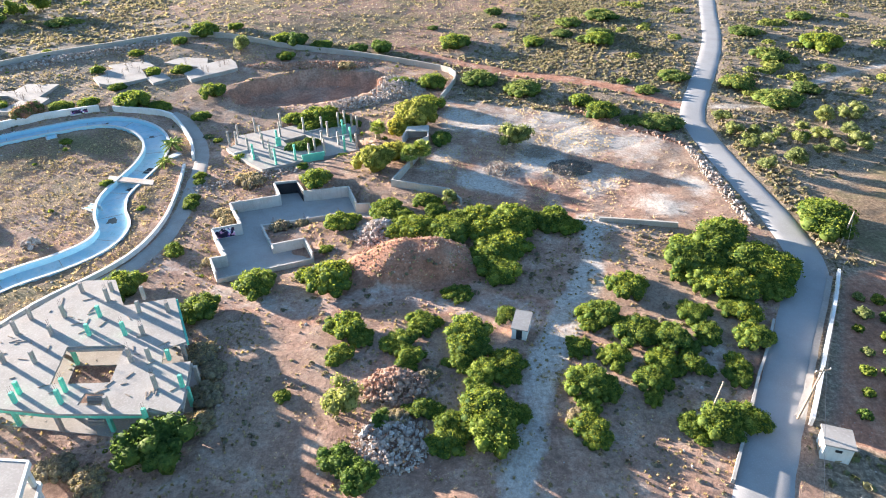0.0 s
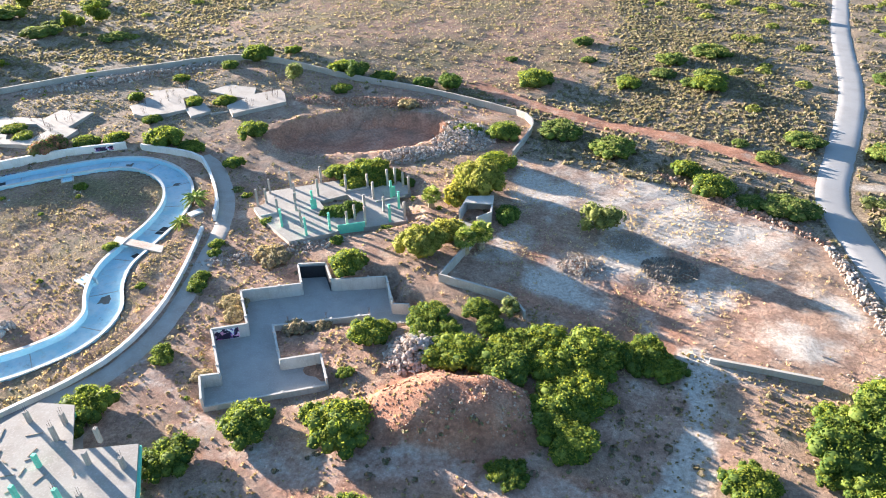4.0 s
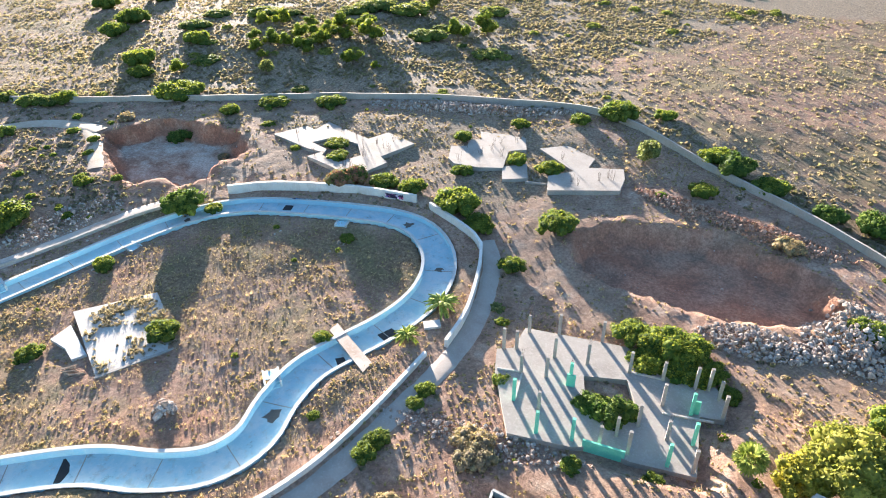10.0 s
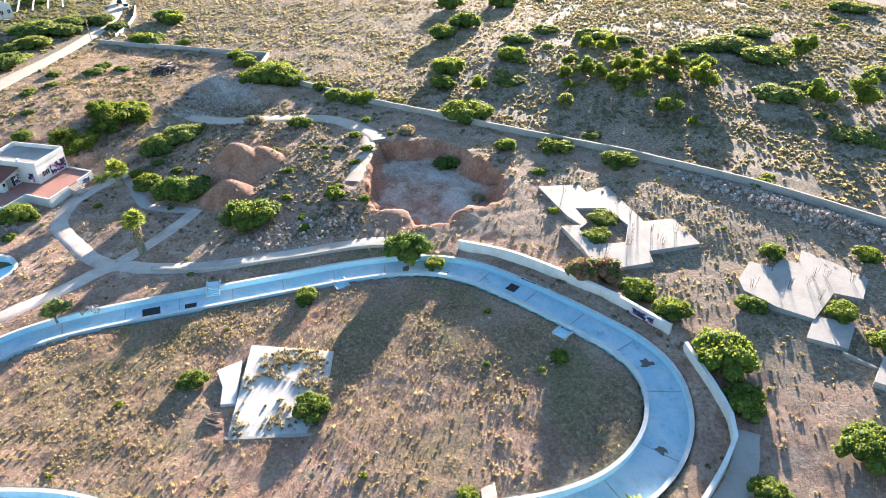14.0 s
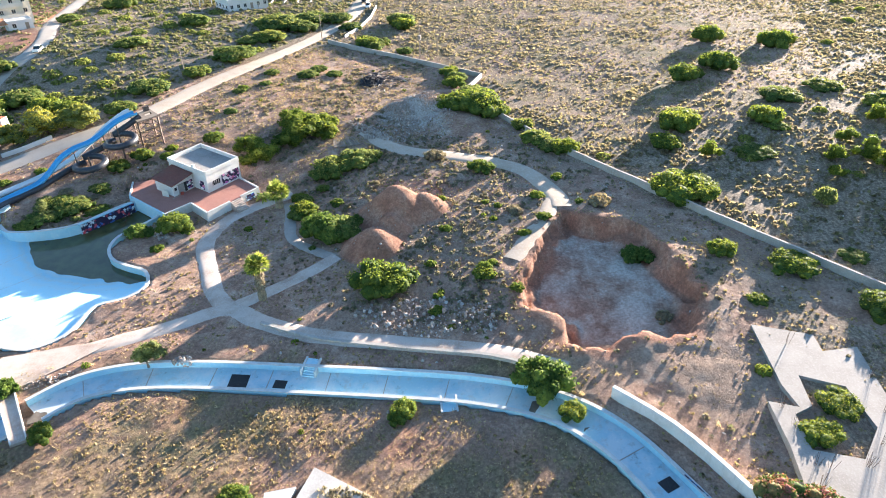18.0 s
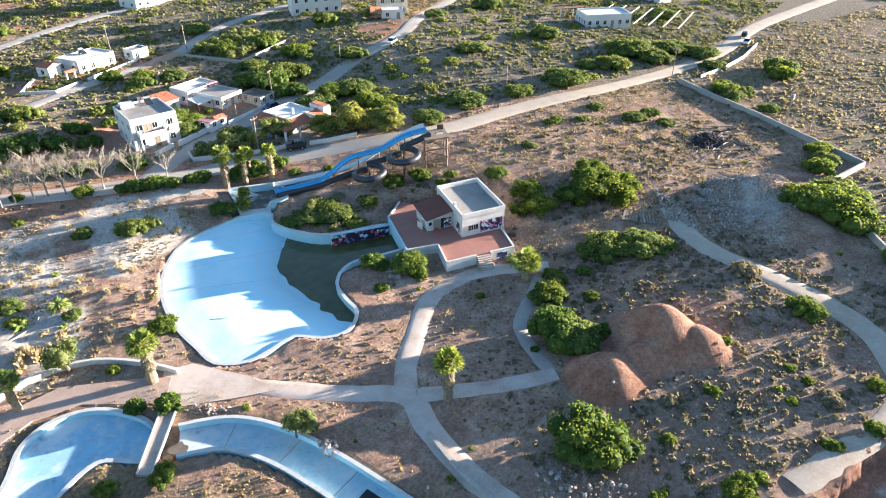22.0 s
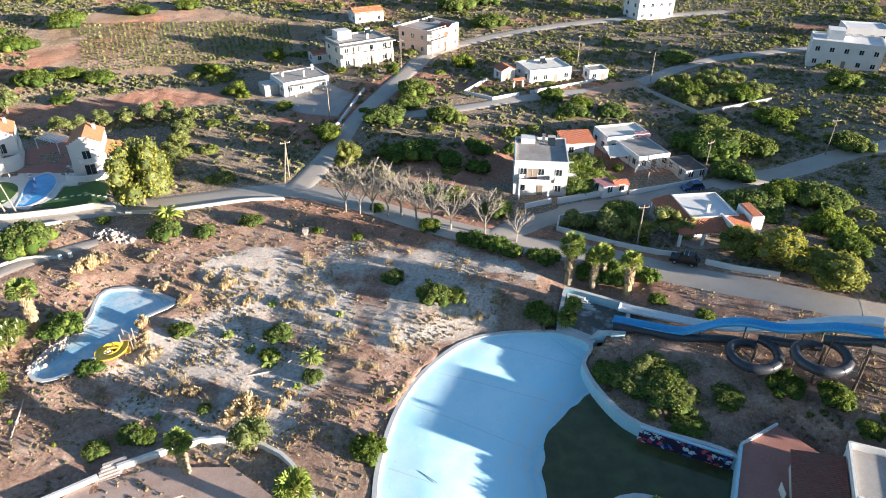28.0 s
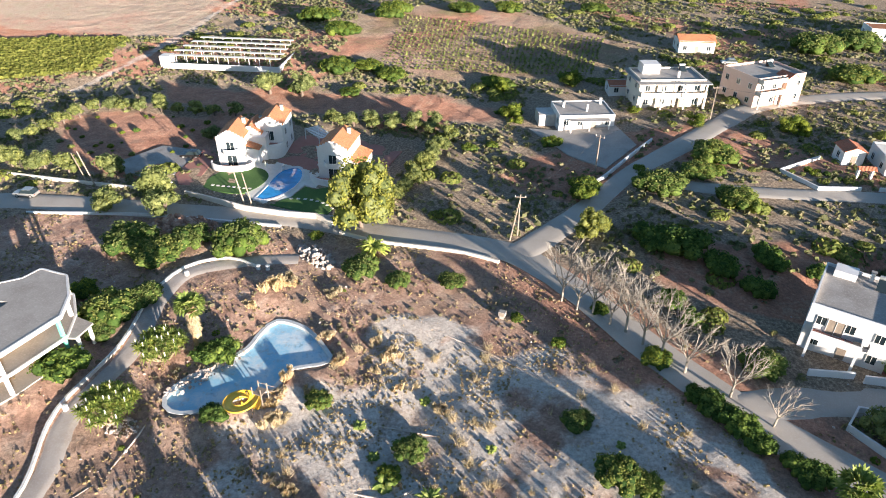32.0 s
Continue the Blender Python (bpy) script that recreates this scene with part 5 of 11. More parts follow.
# one-storey field of columns on a slab
fb = thing("unfinished_building", -29, 118.5, 0.5, "unfinished building with rows of bare concrete columns and mint panels", "building")
COURT_B = [(-31.6, 120.6), (-27.6, 123.4), (-23.6, 119.2), (-25.2, 116.0), (-28.8, 116.6)]
part("ground_slab", Form().slab(FRAME_B, [COURT_B], 0.0, 1.15), "slab", fb, "pale concrete floor slab", True)
for k, (x, y) in enumerate([(-40.3, 119.2), (-37.9, 124.8), (-32.4, 122.6), (-28.0, 124.6), (-24.6, 126.1), (-22.8, 122.5), (-21.3, 127.3), (-20.1, 128.1), (-18.6, 127.4), (-17.2, 125.2), (-19.9, 123.3), (-17.9, 119.6), (-20.2, 118.5), (-18.6, 115.4), (-16.4, 116.4), (-22.3, 114.2), (-25.0, 113.2), (-27.4, 111.8), (-30.7, 110.1), (-35.3, 112.2), (-37.3, 116.2), (-34.7, 117.5), (-32.1, 118.5), (-35.9, 120.9), (-24.3, 115.4), (-23.3, 118.1), (-32.2, 112.5), (-41.4, 118.1), (-40.9, 122.6), (-33.2, 127.2)]):
    mint = k in (10, 11, 13, 17, 18, 19, 22)
    column(fb, x, y, 1.15, 3.15 if k % 4 else 2.7, 0.36, "mint" if mint else "slab", k % 2 == 0, 0.4)
panel(fb, "mint_panel", (-26.2, 111.9), (-22.2, 113.4), 0.2, 2.1, "mint", 0.22, "bright mint painted wall panel")
panel(fb, "mint_panel", (-32.3, 118.0), (-31.4, 118.4), 1.15, 2.9, "mint", 0.2, "mint painted wall panel")
panel(fb, "mint_panel", (-20.1, 123.5), (-19.3, 123.9), 1.15, 3.0, "mint", 0.2, "mint painted wall panel")
for a, b in (((-39.8, 114.8), (-37.2, 116.3)), ((-37.2, 116.3), (-35.2, 112.3)), ((-28.0, 124.6), (-24.4, 126.2)), ((-22.2, 121.4), (-17.6, 123.8))):
    panel(fb, "low_wall", a, b, 1.15, 1.35, "ruin", 0.2)

# two-storey frame near the children's pool
fd = thing("unfinished_building", -43, 22, -0.3, "unfinished two-storey white concrete building with mint edges and open bays", "building")
part("ground_slab", Form().prism(FRAME_D, -0.6, -0.05), "slab", fd, "", True)
part("middle_slab", Form().prism(FRAME_D, 2.75, 2.98), "slab", fd, "", True)
part("roof_slab", Form().slab(FRAME_D, [[(-42.0, 14.0), (-39.2, 14.6), (-39.6, 18.5), (-42.4, 18.0)]], 5.75, 6.05), "slab", fd, "flat pale roof slab with an opening", True)
ring = resample(FRAME_D + FRAME_D[:1], 4.2)
for k, (x, y) in enumerate(ring[:-1]):
    cx, cy = x + 0.35 * np.sign(-41.5 - x), y + 0.35 * np.sign(22 - y)
    for z0, z1 in ((-0.06, 2.76), (2.97, 5.76)):
        part("column", Form().box(cx - 0.2, cy - 0.2, z0, cx + 0.2, cy + 0.2, z1), "clean_white" if k % 3 else "mint", fd, "", True)
for a, b in zip(FRAME_D, FRAME_D[1:] + FRAME_D[:1]):
    panel(fd, "edge_beam", a, b, 2.6, 3.02, "clean_white", 0.26)
    panel(fd, "edge_beam", a, b, 5.55, 6.1, "clean_white", 0.26)
for a, b in (((-48.6, 24), (-46.6, 32)), ((-47.2, 14), (-46.8, 22)), ((-44, 9), (-46.6, 12))):
    for z in (0, 2.98):
        panel(fd, "inner_wall", (a[0] + 1.5, a[1]), (b[0] + 1.5, b[1]), z, z + 2.75, "ochre", 0.2, "ochre inner wall")
part("terrace_slab", Form().prism([(-47.8, 10.2), (-50.9, 10.4), (-51.3, 13.4), (-50.2, 13.8)], 2.6, 2.85), "slab", fd, "projecting balcony slab", True)
part("column", Form().box(-50.9, 10.8, -0.1, -50.55, 11.15, 2.6), "clean_white", fd, "", True)
part("column", Form().box(-51.1, 12.8, -0.1, -50.75, 13.15, 2.6), "clean_white", fd, "", True)

# roofless ruin with concrete walls
rc = thing("roofless_ruin", -24, 88, -0.15, "roofless ruin with stained grey concrete walls and a bare floor", "ruin")
part("floor_slab", Form().prism(RUIN, -0.5, -0.02), "ruin_floor", rc, "smooth dark grey floor", True)
RUIN_H = [1.9, 1.9, 1.9, 2.0, 2.0, 2.0, 2.1, 2.2, 2.1, 2.0, 2.0, 1.7, 1.5, 0.4, 0.4, 0.75, 0.9, 1.7, 1.6, 0.6]
for i, h in enumerate(RUIN_H):
    a, b = RUIN[i], RUIN[(i + 1) % len(RUIN)]
    w = panel(rc, "wall_segment", a, b, -0.5, h, "ruin", 0.25, "stained grey concrete wall")
    ln = math.dist(a, b)
    if ln > 5:
        ang = math.atan2(b[1] - a[1], b[0] - a[0])
        for q in np.arange(1.5, ln - 0.5, 3.6):
            px, py = a[0] + q * math.cos(ang), a[1] + q * math.sin(ang)
            part("pilaster", Form().box(-0.15, -0.19, -0.4, 0.15, 0.19, h + 0.12, ang, (px, py)), "ruin", w, "", True)
for a, b in (((-29.0, 100.7), (-25.3, 101.4)), ((-28.95, 100.9), (-27.3, 97.1)), ((-25.4, 101.5), (-23.7, 98.2))):
    panel(rc, "tarred_lining", (a[0] + 0.08, a[1] - 0.2), (b[0] + 0.02, b[1] - 0.2), 0, 1.95, "tar", 0.06, "black tarred wall lining")
panel(rc, "graffiti", (-35.4, 86.25), (-32.6, 87.27), 0.1, 1.7, "graffiti", 0.05, "purple and white sprayed graffiti", True)
for x, y in ((-27.2, 90.0), (-22.5, 91.3), (-17.2, 92.9), (-21, 82)):
    f = Form()
    for k in range(3):
        f.rod((x + 0.07 * k, y, 0.6), (x + 0.09 * k, y + 0.03, 1.7), 0.015, 4)
    part("rebar", f, "rebar", rc, "", True)

# bare foundation slabs with bundles of reinforcing bars
SLAB_1 = [(-115, 136.1), (-113.6, 143.1), (-110.5, 143.1), (-111.7, 147.5), (-98.9, 147.2), (-98.2, 152), (-90.4, 151.6), (-91, 143.3), (-88.2, 142.3), (-88.4, 134), (-95.4, 134.4), (-101.5, 134.1), (-100.9, 137.2), (-104.2, 136.4)]
SLAB_1_HOLE = [(-106, 138.8), (-104.6, 143.4), (-98.6, 144.2), (-94.2, 141.2), (-95, 136.4), (-99.8, 136.4), (-101.2, 138.6)]
SLAB_2 = [(-80.6, 150.7), (-83.8, 155), (-81.5, 157), (-83, 159.8), (-81.3, 161.1), (-84, 164), (-75.7, 167.8), (-71.9, 163.1), (-74.1, 160.5), (-70.4, 154.1), (-73.8, 151.4), (-78.2, 149.7)]
SLAB_2B = [(-71.0, 154.6), (-68.3, 158.4), (-64.8, 154), (-67.9, 150.7)]
SLAB_3 = [(-70, 164.6), (-66.8, 169.3), (-59.8, 167.6), (-58.7, 163.7), (-53.7, 167.2), (-51.7, 164.1), (-50.1, 159.8), (-59.2, 151.9), (-62.2, 156.3), (-59.9, 160.8)]
for poly, holes, bundles in ((SLAB_1, [SLAB_1_HOLE], 16), (SLAB_2, [], 9), (SLAB_2B, [], 0), (SLAB_3, [], 6)):
    xs, ys = np.array([p[0] for p in poly]), np.array([p[1] for p in poly])
    zc = float(np.mean(ground(xs, ys, False))) + 0.5
    e = thing("foundation_slab", xs.mean(), ys.mean(), zc - 0.5, "pale bare concrete foundation slab with rusty rebar" if bundles else "small pale concrete foundation slab", "slab")
    part("slab", Form().slab(poly, holes, zc - 2.0, zc), "slab", e, "", True)
    done = 0
    while done < bundles:
        x, y = rr.uniform(xs.min(), xs.max()), rr.uniform(ys.min(), ys.max())
        s = sd_poly(np.array([x]), np.array([y]), poly)[0]
        if s < -0.5 and (not holes or sd_poly(np.array([x]), np.array([y]), holes[0])[0] > 0.5):
            f = Form()
            for k in range(6):
                dx, dy = rr.uniform(-0.25, 0.25), rr.uniform(-0.25, 0.25)
                f.rod((x + dx, y + dy, zc - 0.02), (x + dx * 2 + rr.uniform(-0.15, 0.15), y + dy * 2, zc + rr.uniform(1.0, 2.0)), 0.016, 4)
            part("rebar_bundle", f, "rebar", e, "upright rusty reinforcing bars", True)
            done += 1
part("link_wall", Form().box(0, -0.15, gz(-64, 151) - 0.4, 4.2, 0.15, gz(-64, 151) + 0.5, 0.45, (-64.6, 153.0)), "slab", e, "low concrete wall", True)

# raised slab with dry grass inside the river loop, and its wood pile
gsz = gz(-81, 89)
gs = thing("old_floor_slab", -81, 89, gsz, "cracked old floor slab overgrown with dry grass", "slab")
part("slab", Form().prism([(-90.6, 85.9), (-86.2, 95.8), (-73.2, 92.5), (-75.6, 82.6)], gsz - 0.5, gsz + 0.28), "ruin", gs, "", True)
part("edge", Form().prism([(-75.65, 82.4), (-75.3, 82.4), (-72.9, 92.4), (-73.3, 92.5)], gsz - 0.5, gsz + 0.36), "slab", gs, "pale concrete edge", True)
part("tiled_apron", Form().prism([(-87.2, 81.6), (-88.2, 84.6), (-80.8, 83.6), (-81.2, 81.9), (-84, 82.2)], gsz - 0.4, gsz + 0.08), "pool_rim", gs, "broken white tiled apron", True)
wp = thing("wood_pile", -79.3, 81.3, gz(-79.3, 81.3), "pile of weathered poles beside a slab", "wood pile")
for k in range(14):
    a = 1.0 + rr.uniform(-0.25, 0.25)
    x, y = -80.6 + k * 0.2 + rr.uniform(-0.1, 0.1), 80.4 + rr.uniform(-0.2, 0.2)
    z = gz(-79.3, 81.3) + 0.08 + 0.12 * (k % 3)
    part("pole", Form().rod((x, y, z), (x + 1.7 * math.cos(a), y + 1.7 * math.sin(a), z + 0.06), 0.07, 6, 0.05), "wood", wp, "", True)
# small gate ruin under the trees
gt = thing("gate_ruin", -6, 114.5, gz(-6, 114.5), "small roofless concrete gatehouse with a fallen slab", "ruin")
zg = gz(-6, 114.5)
part("slab", Form().prism([(-9.4, 111.2), (-7.4, 114), (-4.6, 112.4), (-6.2, 109.6)], zg - 0.3, zg + 0.5), "slab", gt, "", True)
for a, b in (((-7.4, 114.2), (-6.6, 118.4)), ((-6.6, 118.4), (-2.6, 119)), ((-2.6, 119), (-2.6, 114.4)), ((-4.6, 112.6), (-2.6, 114.4))):
    panel(gt, "wall_segment", a, b, zg - 0.3, zg + 1.9, "ruin", 0.25)
part("roof_slab", Form().prism([(-6.8, 116.6), (-6.6, 118.6), (-2.4, 119.2), (-2.4, 116.4)], zg + 1.92, zg + 2.1), "ruin", gt, "", True)
# white hut beside the track
hz = gz(9.4, 61)
hut = thing("small_hut", 9.4, 61, hz, "small white plastered hut with a sloping roof beside the track", "hut", rz=-0.3)
part("wall_shell", Form().prism([(-0.9, -1.4), (0.9, -1.4), (0.9, 1.4), (-0.9, 1.4)], -0.2, lambda x, y: 1.9 + 0.15 * y), "white", hut)
part("roof", Form().prism([(-1.05, -1.55), (1.05, -1.55), (1.05, 1.55), (-1.05, 1.55)], lambda x, y: 1.9 + 0.15 * y, lambda x, y: 2.03 + 0.15 * y), "roof_grey", hut)
part("door", Form().box(-0.35, -1.44, 0, 0.35, -1.38, 1.8), "dark", hut, "dark doorway")
hz = gz(38.3, 43.3)
hut = thing("roadside_shed", 38.0, 42.3, hz, "small white roadside shed with a worn concrete roof", "hut", rz=-0.32)
part("wall_shell", Form().box(-1.25, -1.2, -0.2, 1.25, 1.2, 2.0), "white", hut)
part("roof", Form().box(-1.4, -1.35, 2.0, 1.4, 1.35, 2.16), "roof_grey", hut)
part("vent", Form().box(-0.3, -1.26, 1.3, 0.3, -1.18, 1.6), "dark", hut)
part("door", Form().box(-1.31, -0.4, 0, -1.23, 0.5, 1.8), "wood", hut)


# ---------------------------------------------------------------- pool house and terrace
TZ = -0.1
ph = thing("pool_house", -150, 47, -1.6, "white graffitied pool bar with red terrace and tiled annex", "building")
part("terrace", Form().prism(TERRACE, -2.4, TZ), "red_paving", ph, "faded red paved terrace", True)
for a, b, m in (((-146.6, 36.2), (-140.5, 45.8), "pool_blue"), ((-140.5, 45.8), (-144.9, 48.6), "white"), ((-144.9, 48.6), (-141.6, 53.0), "white"), ((-141.6, 53.0), (-146.0, 55.4), "white"), ((-148.2, 56.6), (-151.8, 58.6), "white"), ((-151.8, 58.6), (-155.6, 53.6), "white"), ((-152, 34), (-146.6, 36.2), "white")):
    panel(ph, "parapet", a, b, -2.3, TZ + 0.28, m, 0.28, "stained parapet wall")
U, V = np.array((-0.89, 0.456)), np.array((-0.50, -0.866))
F0 = np.array((-149.2, 50.2))


def at(u, v):
    return tuple(F0 + U * u + V * v)


MAIN = [at(0, 0), at(7.8, 0), at(7.8, 11.2), at(0, 11.2)]
part("wall_shell", Form().prism(MAIN, TZ - 1.0, TZ + 3.5), "white", ph, "white walls with sprayed graffiti", True)
part("flat_roof", Form().prism([at(0.25, 0.25), at(7.55, 0.25), at(7.55, 10.95), at(0.25, 10.95)], TZ + 3.5, TZ + 3.54), "roof_grey", ph, "grey flat roof with puddle stains", True)
for a, b in ((MAIN[0], MAIN[1]), (MAIN[1], MAIN[2]), (MAIN[2], MAIN[3]), (MAIN[3], MAIN[0])):
    panel(ph, "roof_parapet", a, b, TZ + 3.5, TZ + 4.25, "white", 0.25)
AN = [at(-4.6, 4.2), at(-0.13, 4.2), at(-0.13, 9.6), at(-4.6, 9.6)]
part("annex_shell", Form().prism(AN, TZ - 1.0, lambda x, y: TZ + 2.2 + 0.16 * float(np.dot(np.array((x, y)) - F0, U) + 4.6)), "white", ph, "", True)
rf = [at(-5.0, 3.7), at(-0.15, 3.7), at(-0.15, 10.0), at(-5.0, 10.0)]
sl = lambda x, y: TZ + 2.16 + 0.17 * float(np.dot(np.array((x, y)) - F0, U) + 5.0)
part("annex_roof", Form().prism(rf, sl, lambda x, y: sl(x, y) + 0.16), "tiles_dark", ph, "dark red tiled roof", True, uv=True)
panel(ph, "graffiti", at(3.3, -0.03), at(7.4, -0.03), TZ + 0.3, TZ + 2.3, "graffiti", 0.03, "large pink and purple sprayed picture", True)
panel(ph, "graffiti", at(-0.03, 1.0), at(-0.03, 2.4), TZ + 0.3, TZ + 2.0, "graffiti", 0.03, "purple sprayed letters", True)
panel(ph, "graffiti", at(-1.6, 4.16), at(-0.3, 4.16), TZ + 0.3, TZ + 1.9, "graffiti", 0.03, "purple sprayed letters", True)
win = panel(ph, "window", at(1.1, -0.02), at(2.9, -0.02), TZ + 1.0, TZ + 1.9, "glass", 0.05, "barred dark window")
for k in range(5):
    q = 1.15 + k * 0.43
    panel(win, "window_bar", at(q, -0.05), at(q + 0.06, -0.05), TZ + 0.98, TZ + 1.92, "clean_white", 0.05)
panel(ph, "doorway", at(-3.5, 4.17), at(-2.2, 4.17), TZ, TZ + 1.9, "roof_grey", 0.05, "boarded doorway")
panel(ph, "doorway", at(-2.15, 4.17), at(-1.6, 4.17), TZ + 0.1, TZ + 1.9, "dark", 0.05, "dark open doorway")
panel(ph, "window", at(-4.3, 4.17), at(-3.8, 4.17), TZ + 1.0, TZ + 1.6, "glass", 0.05)
panel(ph, "loose_board", at(-5.2, 5.0), at(-5.6, 6.4), TZ, TZ + 1.2, "cloth", 0.06, "board leaning on the annex")
panel(ph, "graffiti", (-149.0, 57.25), (-150.6, 58.1), -1.4, -0.3, "graffiti_blue", 0.32, "blue sprayed sign", True)
part("chimney", Form().box(-0.25, -0.25, TZ + 3.4, 0.25, 0.25, TZ + 4.7, -0.5, at(0.2, 3.6)), "white", ph, "", True)
st0, sdir, slen = np.array((-146.1, 55.3)), np.array((-0.86, 0.5)), 2.2
for k in range(7):
    a = st0 + np.array((0.5, 0.86)) * (0.32 * k)
    b = a + sdir * slen
    panel(ph, "step", a + np.array((0.25, 0.43)) * 0.6, b + np.array((0.25, 0.43)) * 0.6, -2.0, TZ - 0.2 * (k + 1) + 0.18, "concrete_path", 0.36)
bn = thing("rubbish", -148.4, 45.4, TZ, "scattered rubbish and a red crate on the terrace", "rubbish")
part("crate", Form().box(-0.3, -0.25, 0, 0.3, 0.25, 0.35, 0.4), "sign_red", bn, "red plastic crate")
part("plank", Form().box(0.8, -0.1, 0, 2.2, 0.1, 0.06, -0.4), "wood", bn)
part("cardboard", Form().box(-1.8, -0.2, 0, -1.3, 0.2, 0.08, 0.9), "cloth", bn)
# painted wall along the deep end
gw = thing("painted_pool_wall", -140.6, 34.6, -1.6, "low blue pool wall with a red and blue sprayed mural", "wall")
a, b = np.array((-136.9, 32.1)), np.array((-145.3, 37.3))
panel(gw, "wall", a + np.array((0.03, -0.05)) * 3, b + np.array((0.03, -0.05)) * 3, -2.6, POOL_Z + 0.86, "pool_blue", 0.3)
panel(gw, "graffiti", (a[0] + 0.10, a[1] + 0.16), (b[0] + 0.10, b[1] + 0.16), POOL_Z - 1.1, POOL_Z + 0.72, "graffiti_red", 0.06, "red and dark blue sprayed mural", True)

# ---------------------------------------------------------------- water slides
sl_t = thing("water_slide", -152, 23, 0.5, "blue, white and black water slides from a steel tower", "water slide")
DK = 8.4
deck = [(-164.3, 29.2), (-168.8, 31.0), (-165.5, 34.7), (-161.5, 32.3)]
part("deck", Form().slab(deck, [[(-165.6, 31.2), (-167.2, 31.9), (-166.2, 33.0), (-164.8, 32.2)]], DK - 0.2, DK), "wood", sl_t, "weathered plank deck", True)
tz0 = gz(-165, 32)
for k, (x, y) in enumerate(deck):
    x, y = x + 0.25 * np.sign(-165 - x), y + 0.25 * np.sign(31.8 - y)
    part("tower_post", Form().box(x - 0.12, y - 0.12, tz0 - 0.3, x + 0.12, y + 0.12, DK - 0.2), "steel", sl_t, "", True)
for i in range(4):
    (ax, ay), (bx, by) = deck[i], deck[(i + 1) % 4]
    for lv in range(3):
        z0 = tz0 + (DK - tz0) * lv / 3
        z1 = tz0 + (DK - tz0) * (lv + 1) / 3 - 0.2
        part("brace", Form().rod((ax, ay, z0), (bx, by, z1), 0.06, 5), "steel", sl_t, "", True)
        part("brace", Form().rod((ax, ay, z1), (bx, by, z1), 0.07, 5), "steel", sl_t, "", True)
for k in range(16):
    s = k / 15
    side = -1 if k < 8 else 1
    q = (k % 8) / 7
    x, y = -163.6 - 2.6 * (q if side < 0 else 1 - q), 31.0 + 1.8 * (q if side < 0 else 1 - q)
    part("stair_tread", Form().box(-0.15, -0.45, tz0 + (DK - tz0) * s * 0.97, 0.15, 0.45, tz0 + (DK - tz0) * s * 0.97 + 0.06, -0.5, (x + 0.4 * side, y + 0.7 * side)), "steel", sl_t, "", True)
part("gate", Form().box(-0.1, -0.6, DK, 0.1, 0.6, DK + 0.9, 0.6, (-167.6, 31.0)), "steel", sl_t, "small rail at the deck edge", True)
BLUE = [(-139.6, 14.6, 0.75), (-143.5, 17.3, 1.3), (-146.6, 19.4, 1.9), (-148.6, 20.8, 3.4), (-150.4, 22.0, 5.0), (-152.6, 23.5, 6.0), (-155.6, 25.5, 6.4), (-157.6, 26.9, 7.3), (-160, 28.6, 8.6), (-162.6, 30.4, 9.2), (-163.6, 31, 9.3)]
WHITE = [(-141.4, 12.0, 0.7), (-147, 15.6, 1.1), (-151.5, 18.9, 1.9), (-154.8, 21.4, 3.2), (-158, 23.7, 5.2), (-161, 26, 7.4), (-164, 28.4, 9.0), (-165, 29.2, 9.2)]
TROUGH = [(-0.75, 0.42), (-0.66, 0.42), (-0.6, 0.08), (-0.3, 0.0), (0.3, 0.0), (0.6, 0.08), (0.66, 0.42), (0.75, 0.42), (0.68, -0.05), (0.3, -0.12), (-0.3, -0.12), (-0.68, -0.05)]
part("blue_chute", Form().sweep([tuple(p) for p in spline(BLUE, 0.6)], TROUGH), "slide_blue", sl_t, "bright blue open chute", True, False)
part("white_chute", Form().sweep([tuple(p) for p in spline(WHITE, 0.6)], TROUGH), "slide_white", sl_t, "faded white open chute", True, False)


def tube_line(c, r, z0, z1, a0, turns):
    n = int(28 * abs(turns))
    return [(c[0] + r * math.cos(a0 + 2 * math.pi * turns * k / n), c[1] + r * math.sin(a0 + 2 * math.pi * turns * k / n), z0 + (z1 - z0) * k / n) for k in range(n + 1)]


def tube(form, line, r=0.55, sides=10):
    n = len(line)
    rows = []
    for i in range(n):
        a, b = Vector(line[max(i - 1, 0)]), Vector(line[min(i + 1, n - 1)])
        d = (b - a).normalized()
        s = d.cross(Vector((0, 0, 1))).normalized()
        u = s.cross(d)
        rows += [Vector(line[i]) + s * (r * math.cos(2 * math.pi * k / sides)) + u * (r * math.sin(2 * math.pi * k / sides)) for k in range(sides)]
    form.add(rows, [(i * sides + k, i * sides + (k + 1) % sides, (i + 1) * sides + (k + 1) % sides, (i + 1) * sides + k) for i in range(n - 1) for k in range(sides)])
    return form


